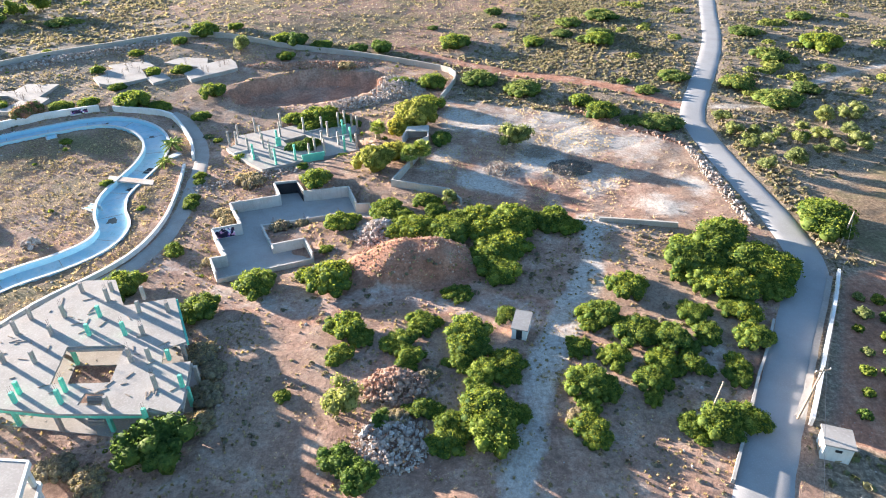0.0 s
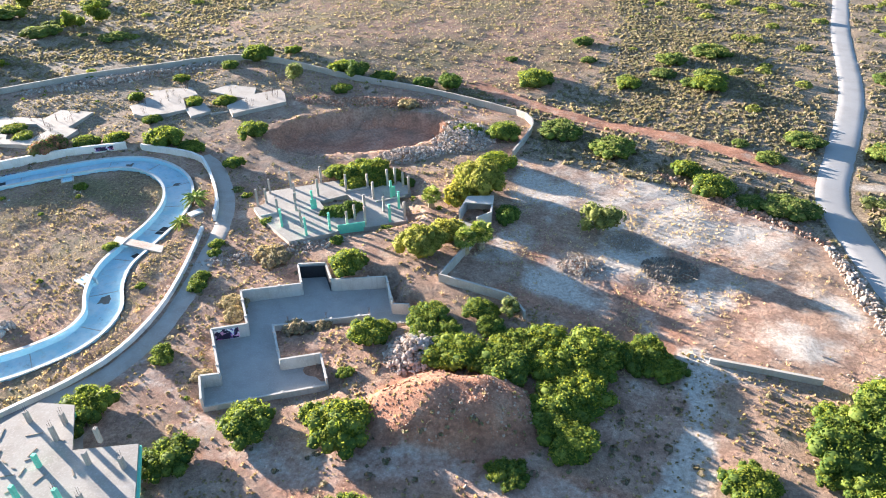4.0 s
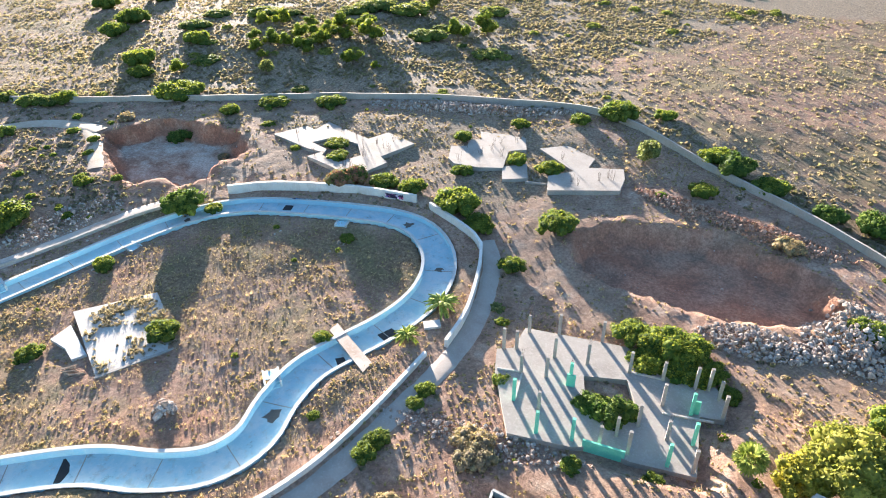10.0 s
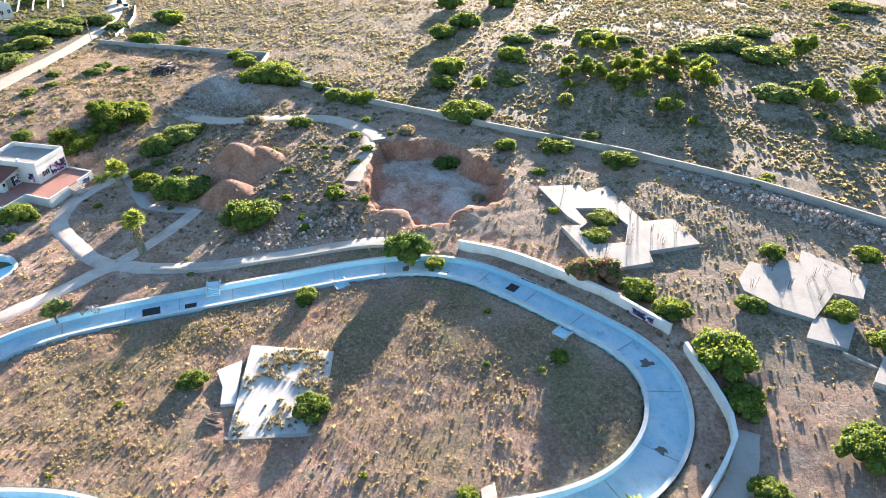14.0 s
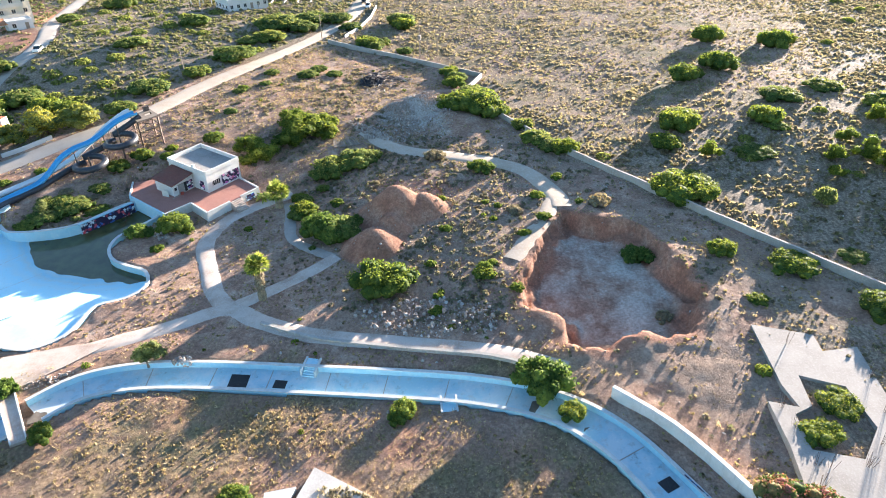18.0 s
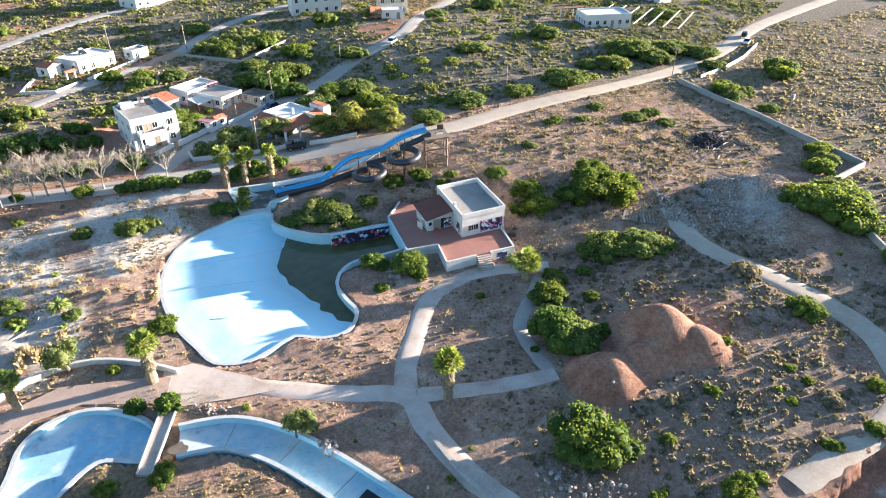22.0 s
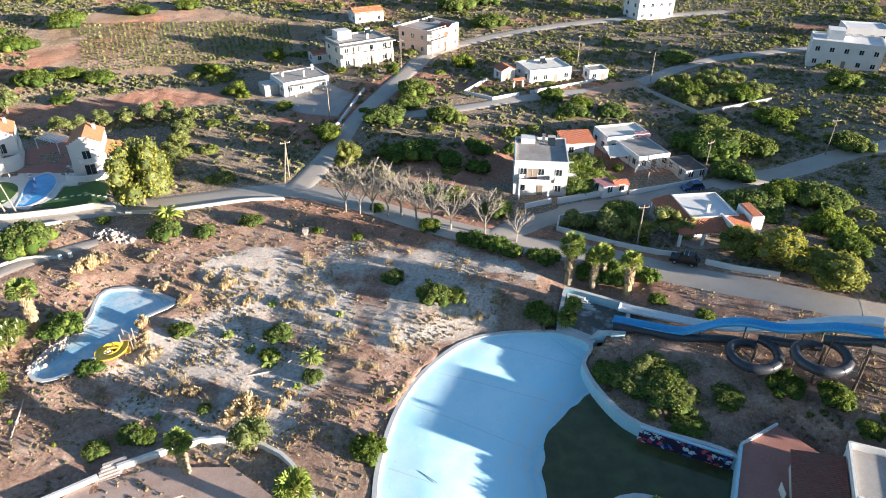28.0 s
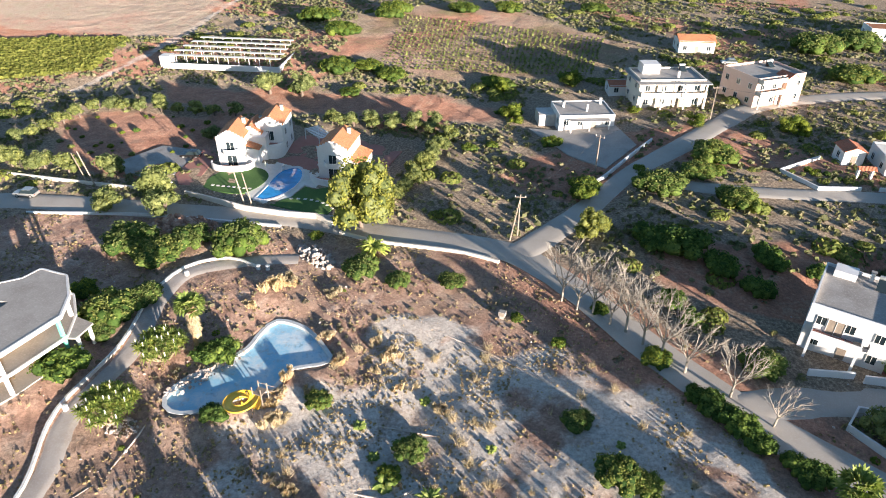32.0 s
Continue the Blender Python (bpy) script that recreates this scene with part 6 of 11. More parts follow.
C2, C1, RR = (-158.2, 29.8), (-152.9, 25.9), 2.7
dirv = math.atan2(C2[1] - C1[1], C2[0] - C1[0]) - math.pi / 2
out = Vector((math.cos(dirv), math.sin(dirv)))
loop2 = tube_line(C2, RR, 6.3, 5.1, dirv + math.pi, -1.0)
loop1 = tube_line(C1, RR, 3.7, 2.6, dirv + math.pi, -1.0)
e2, e1 = loop2[-1], loop1[-1]
down = [tuple(p) for p in spline([e1, (e1[0] + 2.6, e1[1] - 1.9, 2.2), (-146.4, 19.9, 1.5), (-143, 17.6, 1.0), (-139.2, 15.9, 0.75)], 0.8)]
upper = [tuple(p) for p in spline([(-163.6, 31.8, 8.8), (-162.2, 30.0, 7.6), loop2[0]], 0.8)]
link = [tuple(p) for p in spline([e2, ((e2[0] + loop1[0][0]) / 2, (e2[1] + loop1[0][1]) / 2, 4.3), loop1[0]], 0.8)]
for nm, ln in (("tube_loop", loop2), ("tube_loop", loop1)):
    tb = part(nm, tube(Form(), ln, 0.6, 12), "tube", sl_t, "coiled black tube", True, False)
    for k in range(2, len(ln) - 2, 4):
        d = (Vector(ln[k + 1]) - Vector(ln[k])).normalized() * 0.14
        part("tube_flange", tube(Form(), [ln[k], tuple(Vector(ln[k]) + d)], 0.68, 12), "tube", tb, "", True, False)
for ln in (upper, link, down):
    part("tube_section", tube(Form(), ln, 0.56, 12), "tube", sl_t, "black tube section", True, False)
for c, z in ((C2, 5.7), (C1, 3.2)):
    p = part("support_post", Form().rod((c[0], c[1], gz(*c) - 0.3), (c[0], c[1], z + 1.4), 0.14, 8), "steel", sl_t, "steel support post", True)
    for k in range(4):
        a = k * math.pi / 2 + 0.4
        part("support_arm", Form().rod((c[0], c[1], z - 0.7), (c[0] + RR * math.cos(a), c[1] + RR * math.sin(a), z - 0.5), 0.05, 5), "steel", p, "", True)
for q in (1, 3, 5, 7, 8):
    x, y, z = BLUE[q]
    part("support_post", Form().rod((x, y, gz(x, y) - 0.3), (x, y, z - 0.1), 0.09, 6), "steel", sl_t, "", True)
for q in (2, 3, 4, 5):
    x, y, z = WHITE[q]
    part("support_post", Form().rod((x, y, gz(x, y) - 0.3), (x, y, z - 0.1), 0.09, 6), "steel", sl_t, "", True)
cas = thing("cascade_steps", -135.4, 7.6, -0.4, "white stepped spillway at the corner of the slide basin", "steps")
for k in range(5):
    panel(cas, "step", (-135.5 - 0.28 * k, 7.6 + 0.42 * k), (-137.6 - 0.28 * k, 9.0 + 0.42 * k), -0.7, 0.5 - 0.2 * k, "pool_rim", 0.46)

# ---------------------------------------------------------------- park fittings
bz = gz(-57, 106) + 0.25
br = thing("foot_bridge", -56.5, 106.6, bz, "small concrete foot bridge over the lazy river", "bridge")
part("deck", Form().prism([(-61.2, 108.2), (-60.8, 106.6), (-51.8, 104.4), (-52.2, 106.2)], bz - 0.25, bz + 0.08), "concrete_path", br, "worn concrete deck", True)
bz2 = gz(-94, 49) + 0.3
br = thing("foot_bridge", -94.2, 49.4, bz2, "narrow concrete bridge across the river basin", "bridge")
part("deck", Form().prism([(-98.4, 46.8), (-97.2, 45.5), (-90.6, 51.6), (-91.6, 53.0)], bz2 - 0.25, bz2 + 0.1), "concrete_path", br, "", True)
for o in (0, 1):
    panel(br, "kerb", ((-98.3, 46.9), (-97.1, 45.6))[o], ((-91.7, 52.9), (-90.7, 51.7))[o], bz2, bz2 + 0.25, "white", 0.16)


def pool_steps(x, y, ang, label="blue painted steps into the lazy river"):
    z = gz(x, y)
    e = thing("river_steps", x, y, z, label, "steps", "river steps", ang)
    part("landing", Form().box(-0.9, 0.0, -0.9, 0.9, 1.5, 0.12), "pool_blue", e, "light blue landing")
    for k in range(4):
        part("step", Form().box(-0.75, 0.05 - 0.28 * k - 0.28, -0.95, 0.75, 0.05 - 0.28 * k, 0.0 - 0.18 * k), "pool_blue", e)
    for s in (-1, 1):
        part("cheek", Form().box(s * 0.9 - 0.12, -1.0, -0.9, s * 0.9 + 0.12, 1.6, 0.28), "pool_rim", e, "white side wall")
    return e


pool_steps(-59.2, 96.6, 1.1)
pool_steps(-106.3, 81.0, 1.5)
pool_steps(-101.4, 99.0, -1.4)
pool_steps(-79.6, 124.6, -2.6)
for pts, sz in (([(-91.2, 120.9), (-90.0, 121.7), (-90.9, 123.0), (-92.1, 122.2)], 0), ([(-103.0, 77), (-103.0, 78.6), (-104.4, 78.6), (-104.4, 77)], 0), ([(-102.6, 71.4), (-102.6, 73.8), (-105, 73.6), (-104.9, 71.2)], 0), ([(-55.6, 103.6), (-55, 104.6), (-56.4, 105.2), (-57.0, 104.3)], 0), ([(-64, 73.2), (-63, 74.2), (-65.6, 76.2), (-66.4, 75.2)], 0), ([(-54.6, 110.6), (-54.4, 112.8), (-56.0, 113.0), (-56.4, 110.8)], 0)):
    x, y = np.mean(pts, 0)
    z = T(x, y) - 0.75
    solid("floor_pit", Form().prism(pts, z - 0.3, z + 0.012), "dark", "dark open pit in the channel floor", "drain pit", kind="")
mudr = random.Random(4)
for (x, y, r) in ((-54.9, 93.6, 1.3), (-100.8, 109.4, 1.6), (-97.6, 114.8, 1.2), (-71.6, 131.4, 1.0), (-60.2, 126.6, 0.9), (-95.8, 51.4, 1.5)):
    pts = [(x + r * mudr.uniform(0.4, 1.1) * math.cos(k * 0.52), y + r * mudr.uniform(0.4, 1.1) * math.sin(k * 0.52)) for k in range(12)]
    z = T(x, y) - 0.75
    solid("mud_stain", Form().prism(pts, z - 0.1, z + 0.008), "mud", "dried mud patch on the channel floor", "mud patch", kind="stuff")
g = thing("river_graffiti", -85, 126, T(-85, 126) - 0.4, "blue and white sprayed lettering along the channel wall", "graffiti")
ang_pts = spline([(-91.6, 123.4), (-87, 126.6), (-81.6, 129.4)], 1.0)
for a, b in zip(ang_pts[:-1], ang_pts[1:]):
    panel(g, "sprayed_patch", a, b, T(-86, 126) - 0.7, T(-86, 126) + 0.1, "graffiti_blue", 0.06, "", True)
g = thing("wall_graffiti", -77, 134.5, T(-77, 134), "purple sprayed tag on a white wall", "graffiti")
panel(g, "sprayed_patch", (-79.4, 133.7), (-76.4, 135.0), T(-77, 134) + 0.4, T(-77, 134) + 1.2, "graffiti", 0.08, "", True)
# concrete plinth beside the river and the wide bases on the white walls
pz = gz(-51.5, 116)
pl = thing("concrete_plinth", -51.7, 116.2, pz, "broken white concrete plinth beside a young palm", "plinth")
part("plinth", Form().box(-1.1, -0.7, -0.2, 1.1, 0.7, 0.35, 0.9), "pool_rim", pl)
# plaza, low curved walls and steps

plz = Form().prism([(-99, 46.2), (-98.4, 42.5), (-101.6, 39.2), (-104.6, 40.8), (-105.8, 44), (-107.6, 48.4), (-108, 53), (-104, 50.2)], T(-103, 44) - 0.6, lambda x, y: float(levelled(np.array([x]), np.array([y]), rise(np.array([x]), np.array([y])))[0]) + 0.10)
solid("plaza", plz, "concrete_path", "worn concrete plaza beside the pool", "pavement")
apron = Form().prism([(-98.4, 44.5), (-92.2, 36.6), (-87.4, 34.6), (-80, 36.4), (-77, 40), (-72, 38), (-76, 32.6), (-84, 30.6), (-92, 31.6), (-99.4, 38.6), (-101.4, 41)], T(-90, 35) - 0.8, lambda x, y: T(x, y) + 0.1)
solid("pavement", apron, "red_path", "reddish worn paving round the river basin", "pavement")
wall_run("wall_terrace", [(-72.5, 34.5), (-75.3, 33), (-78.2, 31.4)], 0.7, 0.35, "white", "low white retaining wall by the steps")
wall_run("wall_terrace_curve", [(-79.9, 30.4), (-84, 28.8), (-88, 27.6), (-92.6, 28.2), (-97, 30.8), (-100.4, 36), (-102.4, 41)], 0.75, 0.4, "white", "curved low white retaining wall behind the palms")
ts = thing("garden_steps", -79, 31, T(-79, 31), "curved concrete garden steps between white walls", "steps")
for k in range(5):
    panel(ts, "step", (-78.0 - 0.1 * k, 31.9 - 0.42 * k), (-80.2 - 0.1 * k, 31.0 - 0.42 * k), T(-79, 31) - 0.5, T(-79, 31) + 0.12 + 0.14 * k, "concrete_path", 0.46)
wall_run("kerb_playground", [(-63.5, 38), (-60.6, 29.8), (-55.2, 21), (-53.6, 9.6), (-50, 0.4), (-49.6, -7.2), (-54, -11.8), (-60, -11.4)], 0.35, 0.3, "white", "low white kerb wall along the footpath")
for x, y in ((-51.2, -5.8), (-56.0, 20.4), (-60, -11.2), (-61.4, -11.6)):
    b = thing("stone_bollard", x, y, gz(x, y), "short white round bollard at the path edge", "bollard", "path bollards")
    part("post", Form().rod((0, 0, -0.1), (0, 0, 0.65), 0.34, 10, 0.3), "white", b)
    part("cap", Form().rod((0, 0, 0.65), (0, 0, 0.75), 0.36, 10, 0.25), "white", b)
# spiral slide of the children's pool
yz = gz(-74.4, 12.2)
ys = thing("spiral_slide", -74.4, 12.2, yz, "yellow spiral slide with a weathered wooden stair tower", "slide")
sp = [(1.55 * math.cos(a), 1.55 * math.sin(a), 1.55 - 1.35 * k / 40) for k, a in ((k, -2.5 - k * 2 * math.pi * 1.08 / 40) for k in range(41))]
part("chute", Form().sweep(sp, [(-0.56, 0.22), (-0.5, 0.22), (-0.4, 0.03), (0.4, 0.03), (0.5, 0.22), (0.56, 0.22), (0.47, -0.06), (-0.47, -0.06)]), "yellow", ys, "yellow spiral chute", flat=False)
part("post", Form().rod((0, 0, -0.2), (0, 0, 1.5), 0.09, 8), "yellow", ys)
for k in range(3):
    a = 1.0 + 2.0 * k
    part("leg", Form().rod((1.6 * math.cos(a), 1.6 * math.sin(a), -0.2), (1.6 * math.cos(a), 1.6 * math.sin(a), 0.5 + 0.3 * k), 0.05, 6), "steel", ys)
tw = part("stair_tower", Form().box(-0.6, -0.6, 1.75, 0.6, 0.6, 1.85, 0, (-1.6, -1.5)), "wood", ys, "weathered wooden platform")
for x, y in ((-2.2, -2.1), (-1.0, -2.1), (-2.2, -0.9), (-1.0, -0.9)):
    part("tower_post", Form().box(x - 0.05, y - 0.05, -0.2, x + 0.05, y + 0.05, 2.8), "wood", tw)
for k in range(7):
    part("tread", Form().box(-0.45, -0.1, 0.25 * k, 0.45, 0.1, 0.25 * k + 0.05, 0, (-1.6, -3.6 + 0.24 * k)), "wood", tw)
for x in (-2.1, -1.1):
    part("handrail", Form().rod((x, -3.6, 0.8), (x, -2.0, 2.6), 0.035, 5), "wood", tw)
# old bed edging across the sand
for name, line in (("edging_bed_west", [(-84.5, 12.2), (-86.2, 8.9), (-96.8, 7.3)]), ("edging_bed_south", [(-86.7, 18.2), (-95.6, 16.6), (-97.6, 14.1)]),
                   ("edging_path", [(-65.9, 18.6), (-67.0, 25.9), (-65.4, 30.8)]), ("edging_sand", [(-78.1, -10.0), (-87.7, -9.0), (-97.8, -7.2), (-106, -4.6)])):
    wall_run(name, line, 0.06, 0.1, "concrete_path", "thin weathered concrete edging of an old planting bed", False)
# timber pallets and plates on the open ground
for x, y, a in ((-171.8, 69.3, 0.3), (-172.6, 71.8, 0.5), (-176, 75, 0.2)):
    e = thing("timber_pallets", x, y, gz(x, y), "flat stack of weathered boards on open ground", "boards", "board stacks", a)
    for k in range(5):
        part("board", Form().box(-2.2, -1.2 + 0.5 * k, 0.0, 2.2, -0.8 + 0.5 * k, 0.14), "wood", e)
bp = Form()
r5 = random.Random(6)
for k in range(160):
    x, y = -211 + r5.gauss(0, 4.5), 69.5 + r5.gauss(0, 3)
    a, z = r5.uniform(0, 3.1), gz(-211, 69.5) + r5.uniform(0.1, 0.9)
    bp.rod((x, y, z), (x + 2.2 * math.cos(a), y + 2.2 * math.sin(a), z + r5.uniform(-0.2, 0.5)), 0.06, 4)
tagged(new("brushwood_pile", mesh_of("brushwood_pile", bp, "tube")), "dark heap of charred branches", "brushwood", kind="stuff")


# ---------------------------------------------------------------- houses
def opening(parent, name, x0, x1, z0, z1, y, side, mat="glass", frame=True, label=""):
    """A window or door set on a wall of a house: side 0 front (-y), 1 right (+x), 2 back (+y), 3 left (-x)."""
    ang = (0, math.pi / 2, math.pi, -math.pi / 2)[side]
    w = part(name, Form().box(x0, -y - 0.05, z0, x1, -y + 0.04, z1, ang), mat, parent, label)
    if frame:
        f = Form()
        for a, b, c, d in ((x0 - 0.07, z0 - 0.07, x1 + 0.07, z0), (x0 - 0.07, z1, x1 + 0.07, z1 + 0.07), (x0 - 0.07, z0, x0, z1), (x1, z0, x1 + 0.07, z1), ((x0 + x1) / 2 - 0.03, z0, (x0 + x1) / 2 + 0.03, z1)):
            f.box(a, -y - 0.09, b, c, -y + 0.03, d, ang)
        part("window_frame", f, "clean_white", w)
    return w


def block(name, x, y, w, d, h, rz, wall, roof, label, z=None, parapet=0.45, storeys=1, bays=3, category="house", group="village houses", door=True):
    """A flat-roofed house: walls, roof, parapet, and rows of windows on each storey."""
    z = gz(x, y) if z is None else z
    e = thing(name, x, y, z, label, category, group, rz)
    part("wall_shell", Form().box(-w / 2, -d / 2, -0.8, w / 2, d / 2, h), wall, e)
    part("flat_roof", Form().box(-w / 2 + 0.2, -d / 2 + 0.2, h, w / 2 - 0.2, d / 2 - 0.2, h + 0.05), roof, e)
    for s, (a, b) in enumerate((((-w / 2, -d / 2), (w / 2, -d / 2 + 0.2)), ((w / 2 - 0.2, -d / 2 + 0.2), (w / 2, d / 2 - 0.2)), ((-w / 2, d / 2 - 0.2), (w / 2, d / 2)), ((-w / 2, -d / 2 + 0.2), (-w / 2 + 0.2, d / 2 - 0.2)))):
        part("parapet", Form().box(a[0], a[1], h, b[0], b[1], h + parapet), wall, e)
    sh = h / storeys
    for st in range(storeys):
        for side, ln, dep in ((0, w, d / 2), (1, d, w / 2), (2, w, d / 2), (3, d, w / 2)):
            n = max(1, int(ln / (w / bays)))
            for k in range(n):
                c = -ln / 2 + ln * (k + 0.5) / n
                dr = door and side == 0 and st == 0 and k == n // 2
                opening(e, "door" if dr else "window", c - 0.5, c + 0.5, st * sh + (0.05 if dr else 0.95), st * sh + 2.1, dep, side, "wood" if dr else "glass", not dr)
    return e


def balcony(e, x0, x1, y, z, depth, wall="clean_white", legs=True, floor="red_paving"):
    b = part("balcony", Form().box(x0, y - depth, z - 0.18, x1, y, z), wall, e)
    part("balcony_floor", Form().box(x0 + 0.1, y - depth + 0.1, z, x1 - 0.1, y, z + 0.02), floor, b)
    part("balustrade", Form().box(x0, y - depth, z + 0.02, x1, y - depth + 0.1, z + 0.9), wall, b)
    for x in (x0, x1 - 0.1):
        part("balustrade", Form().box(x, y - depth + 0.1, z + 0.02, x + 0.1, y, z + 0.9), wall, b)
    if legs:
        for x in (x0 + 0.15, x1 - 0.15):
            part("balcony_post", Form().box(x - 0.15, y - depth + 0.05, -0.5, x + 0.15, y - depth + 0.35, z - 0.18), wall, e)
    return b


def gable(parent, x0, y0, x1, y1, z, rise_h, mat="tiles_orange", over=0.25, along="y"):
    """A tiled gable roof; the ridge runs along the axis given."""
    if along == "y":
        xm = (x0 + x1) / 2
        for s, xe in ((1, x0 - over), (-1, x1 + over)):
            f = Form().add([(xe, y0 - over, z - 0.05), (xe, y1 + over, z - 0.05), (xm, y1 + over, z + rise_h), (xm, y0 - over, z + rise_h), (xe, y0 - over, z - 0.2), (xe, y1 + over, z - 0.2), (xm, y1 + over, z + rise_h - 0.16), (xm, y0 - over, z + rise_h - 0.16)], [(0, 1, 2, 3), (7, 6, 5, 4), (0, 4, 5, 1), (1, 5, 6, 2), (3, 2, 6, 7), (0, 3, 7, 4)])
            part("tiled_roof", f, mat, parent, "", uv=True)
        for yy in (y0, y1):
            part("gable_wall", Form().add([(x0, yy - 0.1, z - 0.1), (x1, yy - 0.1, z - 0.1), (xm, yy - 0.1, z + rise_h - 0.18), (x0, yy + 0.1, z - 0.1), (x1, yy + 0.1, z - 0.1), (xm, yy + 0.1, z + rise_h - 0.18)], [(0, 1, 2), (5, 4, 3), (0, 3, 4, 1), (1, 4, 5, 2), (2, 5, 3, 0)]), "clean_white", parent)
    else:
        ym = (y0 + y1) / 2
        for ye in (y0 - over, y1 + over):
            f = Form().add([(x0 - over, ye, z - 0.05), (x1 + over, ye, z - 0.05), (x1 + over, ym, z + rise_h), (x0 - over, ym, z + rise_h), (x0 - over, ye, z - 0.2), (x1 + over, ye, z - 0.2), (x1 + over, ym, z + rise_h - 0.16), (x0 - over, ym, z + rise_h - 0.16)], [(0, 1, 2, 3), (7, 6, 5, 4), (0, 4, 5, 1), (1, 5, 6, 2), (3, 2, 6, 7), (0, 3, 7, 4)])
            part("tiled_roof", f, mat, parent, "", uv=True)


def lean_roof(parent, pts, mat, name="tiled_roof", th=0.15, label=""):
    """A sloping sheet through four points."""
    low = [(x, y, z - th) for x, y, z in pts]
    return part(name, Form().add(list(pts) + low, [(0, 1, 2, 3), (7, 6, 5, 4), (0, 4, 5, 1), (1, 5, 6, 2), (2, 6, 7, 3), (3, 7, 4, 0)]), mat, parent, label, uv=True)


def chimney(e, x, y, z, h=1.0, w=0.5):
    c = part("chimney", Form().box(x - w / 2, y - w / 2, z, x + w / 2, y + w / 2, z + h), "clean_white", e)
    part("chimney_cap", Form().box(x - w / 2 - 0.08, y - w / 2 - 0.08, z + h, x + w / 2 + 0.08, y + w / 2 + 0.08, z + h + 0.1), "roof_grey", c)


def water_heater(e, x, y, z):
    p = part("solar_panel", Form().add([(x - 0.7, y - 0.9, z + 0.2), (x + 0.7, y - 0.9, z + 0.2), (x + 0.7, y + 0.5, z + 1.1), (x - 0.7, y + 0.5, z + 1.1), (x - 0.7, y - 0.9, z + 0.1), (x + 0.7, y - 0.9, z + 0.1), (x + 0.7, y + 0.5, z + 1.0), (x - 0.7, y + 0.5, z + 1.0)], [(0, 1, 2, 3), (7, 6, 5, 4), (0, 4, 5, 1), (1, 5, 6, 2), (2, 6, 7, 3), (3, 7, 4, 0)]), "glass", e, "tilted solar water panel")
    part("tank", Form().rod((x - 0.7, y + 0.7, z + 1.25), (x + 0.7, y + 0.7, z + 1.25), 0.28, 10), "car_silver", p, "round metal tank")
    part("stand", Form().box(x - 0.6, y + 0.5, z, x + 0.6, y + 0.8, z + 1.0), "steel", p)


HZ = 1.3
# white two-storey house at the fork; its front looks at the pool
wh = block("two_storey_house", -139.6, -26.4, 9.4, 11.0, 6.2, math.pi - 0.22, "clean_white", "roof_grey", "white two-storey house with a balcony and flat grey roof", HZ, 0.45, 2, 3)
balcony(wh, -3.8, 1.6, -5.5, 3.1, 1.9)
opening(wh, "balcony_door", -2.4, -0.6, 3.15, 5.2, 5.56, 0, "wood", True, "wooden framed balcony door")
part("side_wing", Form().box(4.7, -2.5, -0.5, 6.6, 4.0, 2.6), "clean_white", wh, "lower white side wing")
part("side_terrace", Form().box(4.7, -5.6, -0.3, 7.2, -2.5, 0.35), "red_paving", wh, "red side terrace")
part("terrace_wall", Form().box(7.0, -5.7, -0.3, 7.25, 4.2, 1.2), "clean_white", wh)
part("roof_hatch", Form().box(-3.6, 3.0, 6.2, -1.0, 5.1, 7.2), "clean_white", wh, "stair head on the roof")
chimney(wh, 0.6, 4.6, 6.2, 1.3)
water_heater(wh, 2.0, 3.2, 6.25)
ch = thing("chairs_and_table", -139.2, -19.6, HZ + 3.12, "balcony table with two dark chairs", "furniture")
part("table", Form().box(-0.4, -0.4, 0.65, 0.4, 0.4, 0.7), "wood", ch)
for s in (-1, 1):
    part("chair", Form().box(s * 1.0 - 0.25, -0.25, 0, s * 1.0 + 0.25, 0.25, 0.45).box(s * 1.25 - 0.04, -0.25, 0.45, s * 1.25 + 0.04, 0.25, 0.9), "tube", ch)
part("table_leg", Form().rod((0, 0, 0), (0, 0, 0.65), 0.05, 6), "wood", ch)

# row of low houses behind a garden
ct = block("cottage", -150.4, -39.2, 6.4, 5.0, 2.9, math.pi, "clean_white", "roof_grey", "low white cottage with a rust-coloured roof", HZ, 0.05, 1, 2)
lean_roof(ct, [(-3.4, -2.8, 3.0), (3.4, -2.8, 3.0), (3.4, 2.8, 3.6), (-3.4, 2.8, 3.6)], "tiles_red")
cb = block("flat_house", -160.6, -41.0, 9.4, 6.4, 3.2, math.pi + 0.12, "clean_white", "cloth", "low white house with a pale flat roof", HZ, 0.35, 1, 3)
lean_roof(cb, [(1.5, -3.8, 3.3), (4.7, -3.8, 3.3), (4.7, -2.2, 3.75), (1.5, -2.2, 3.75)], "purple_sheet")
cg = block("flat_house", -162.2, -33.4, 6.8, 8.6, 2.9, math.pi + 0.18, "clean_white", "roof_grey", "low white house with a patched grey roof", HZ, 0.12, 1, 3)
cp = thing("awning", -156.8, -33.2, HZ, "pale canvas awning over a yard", "awning")
lean_roof(cp, [(-2.2, -2.6, 2.6), (2.0, -2.2, 2.6), (2.0, 2.4, 2.2), (-2.2, 2.2, 2.2)], "cloth", "canvas", 0.05)
for x, y in ((-2.1, -2.4), (1.9, -2.0), (1.9, 2.2), (-2.1, 2.0)):
    part("pole", Form().rod((x, y, -0.2), (x, y, 2.3), 0.05, 6), "steel", cp)
pg = thing("pergola", -162.4, -26.0, HZ, "open timber pergola over a yard", "pergola", rz=0.15)
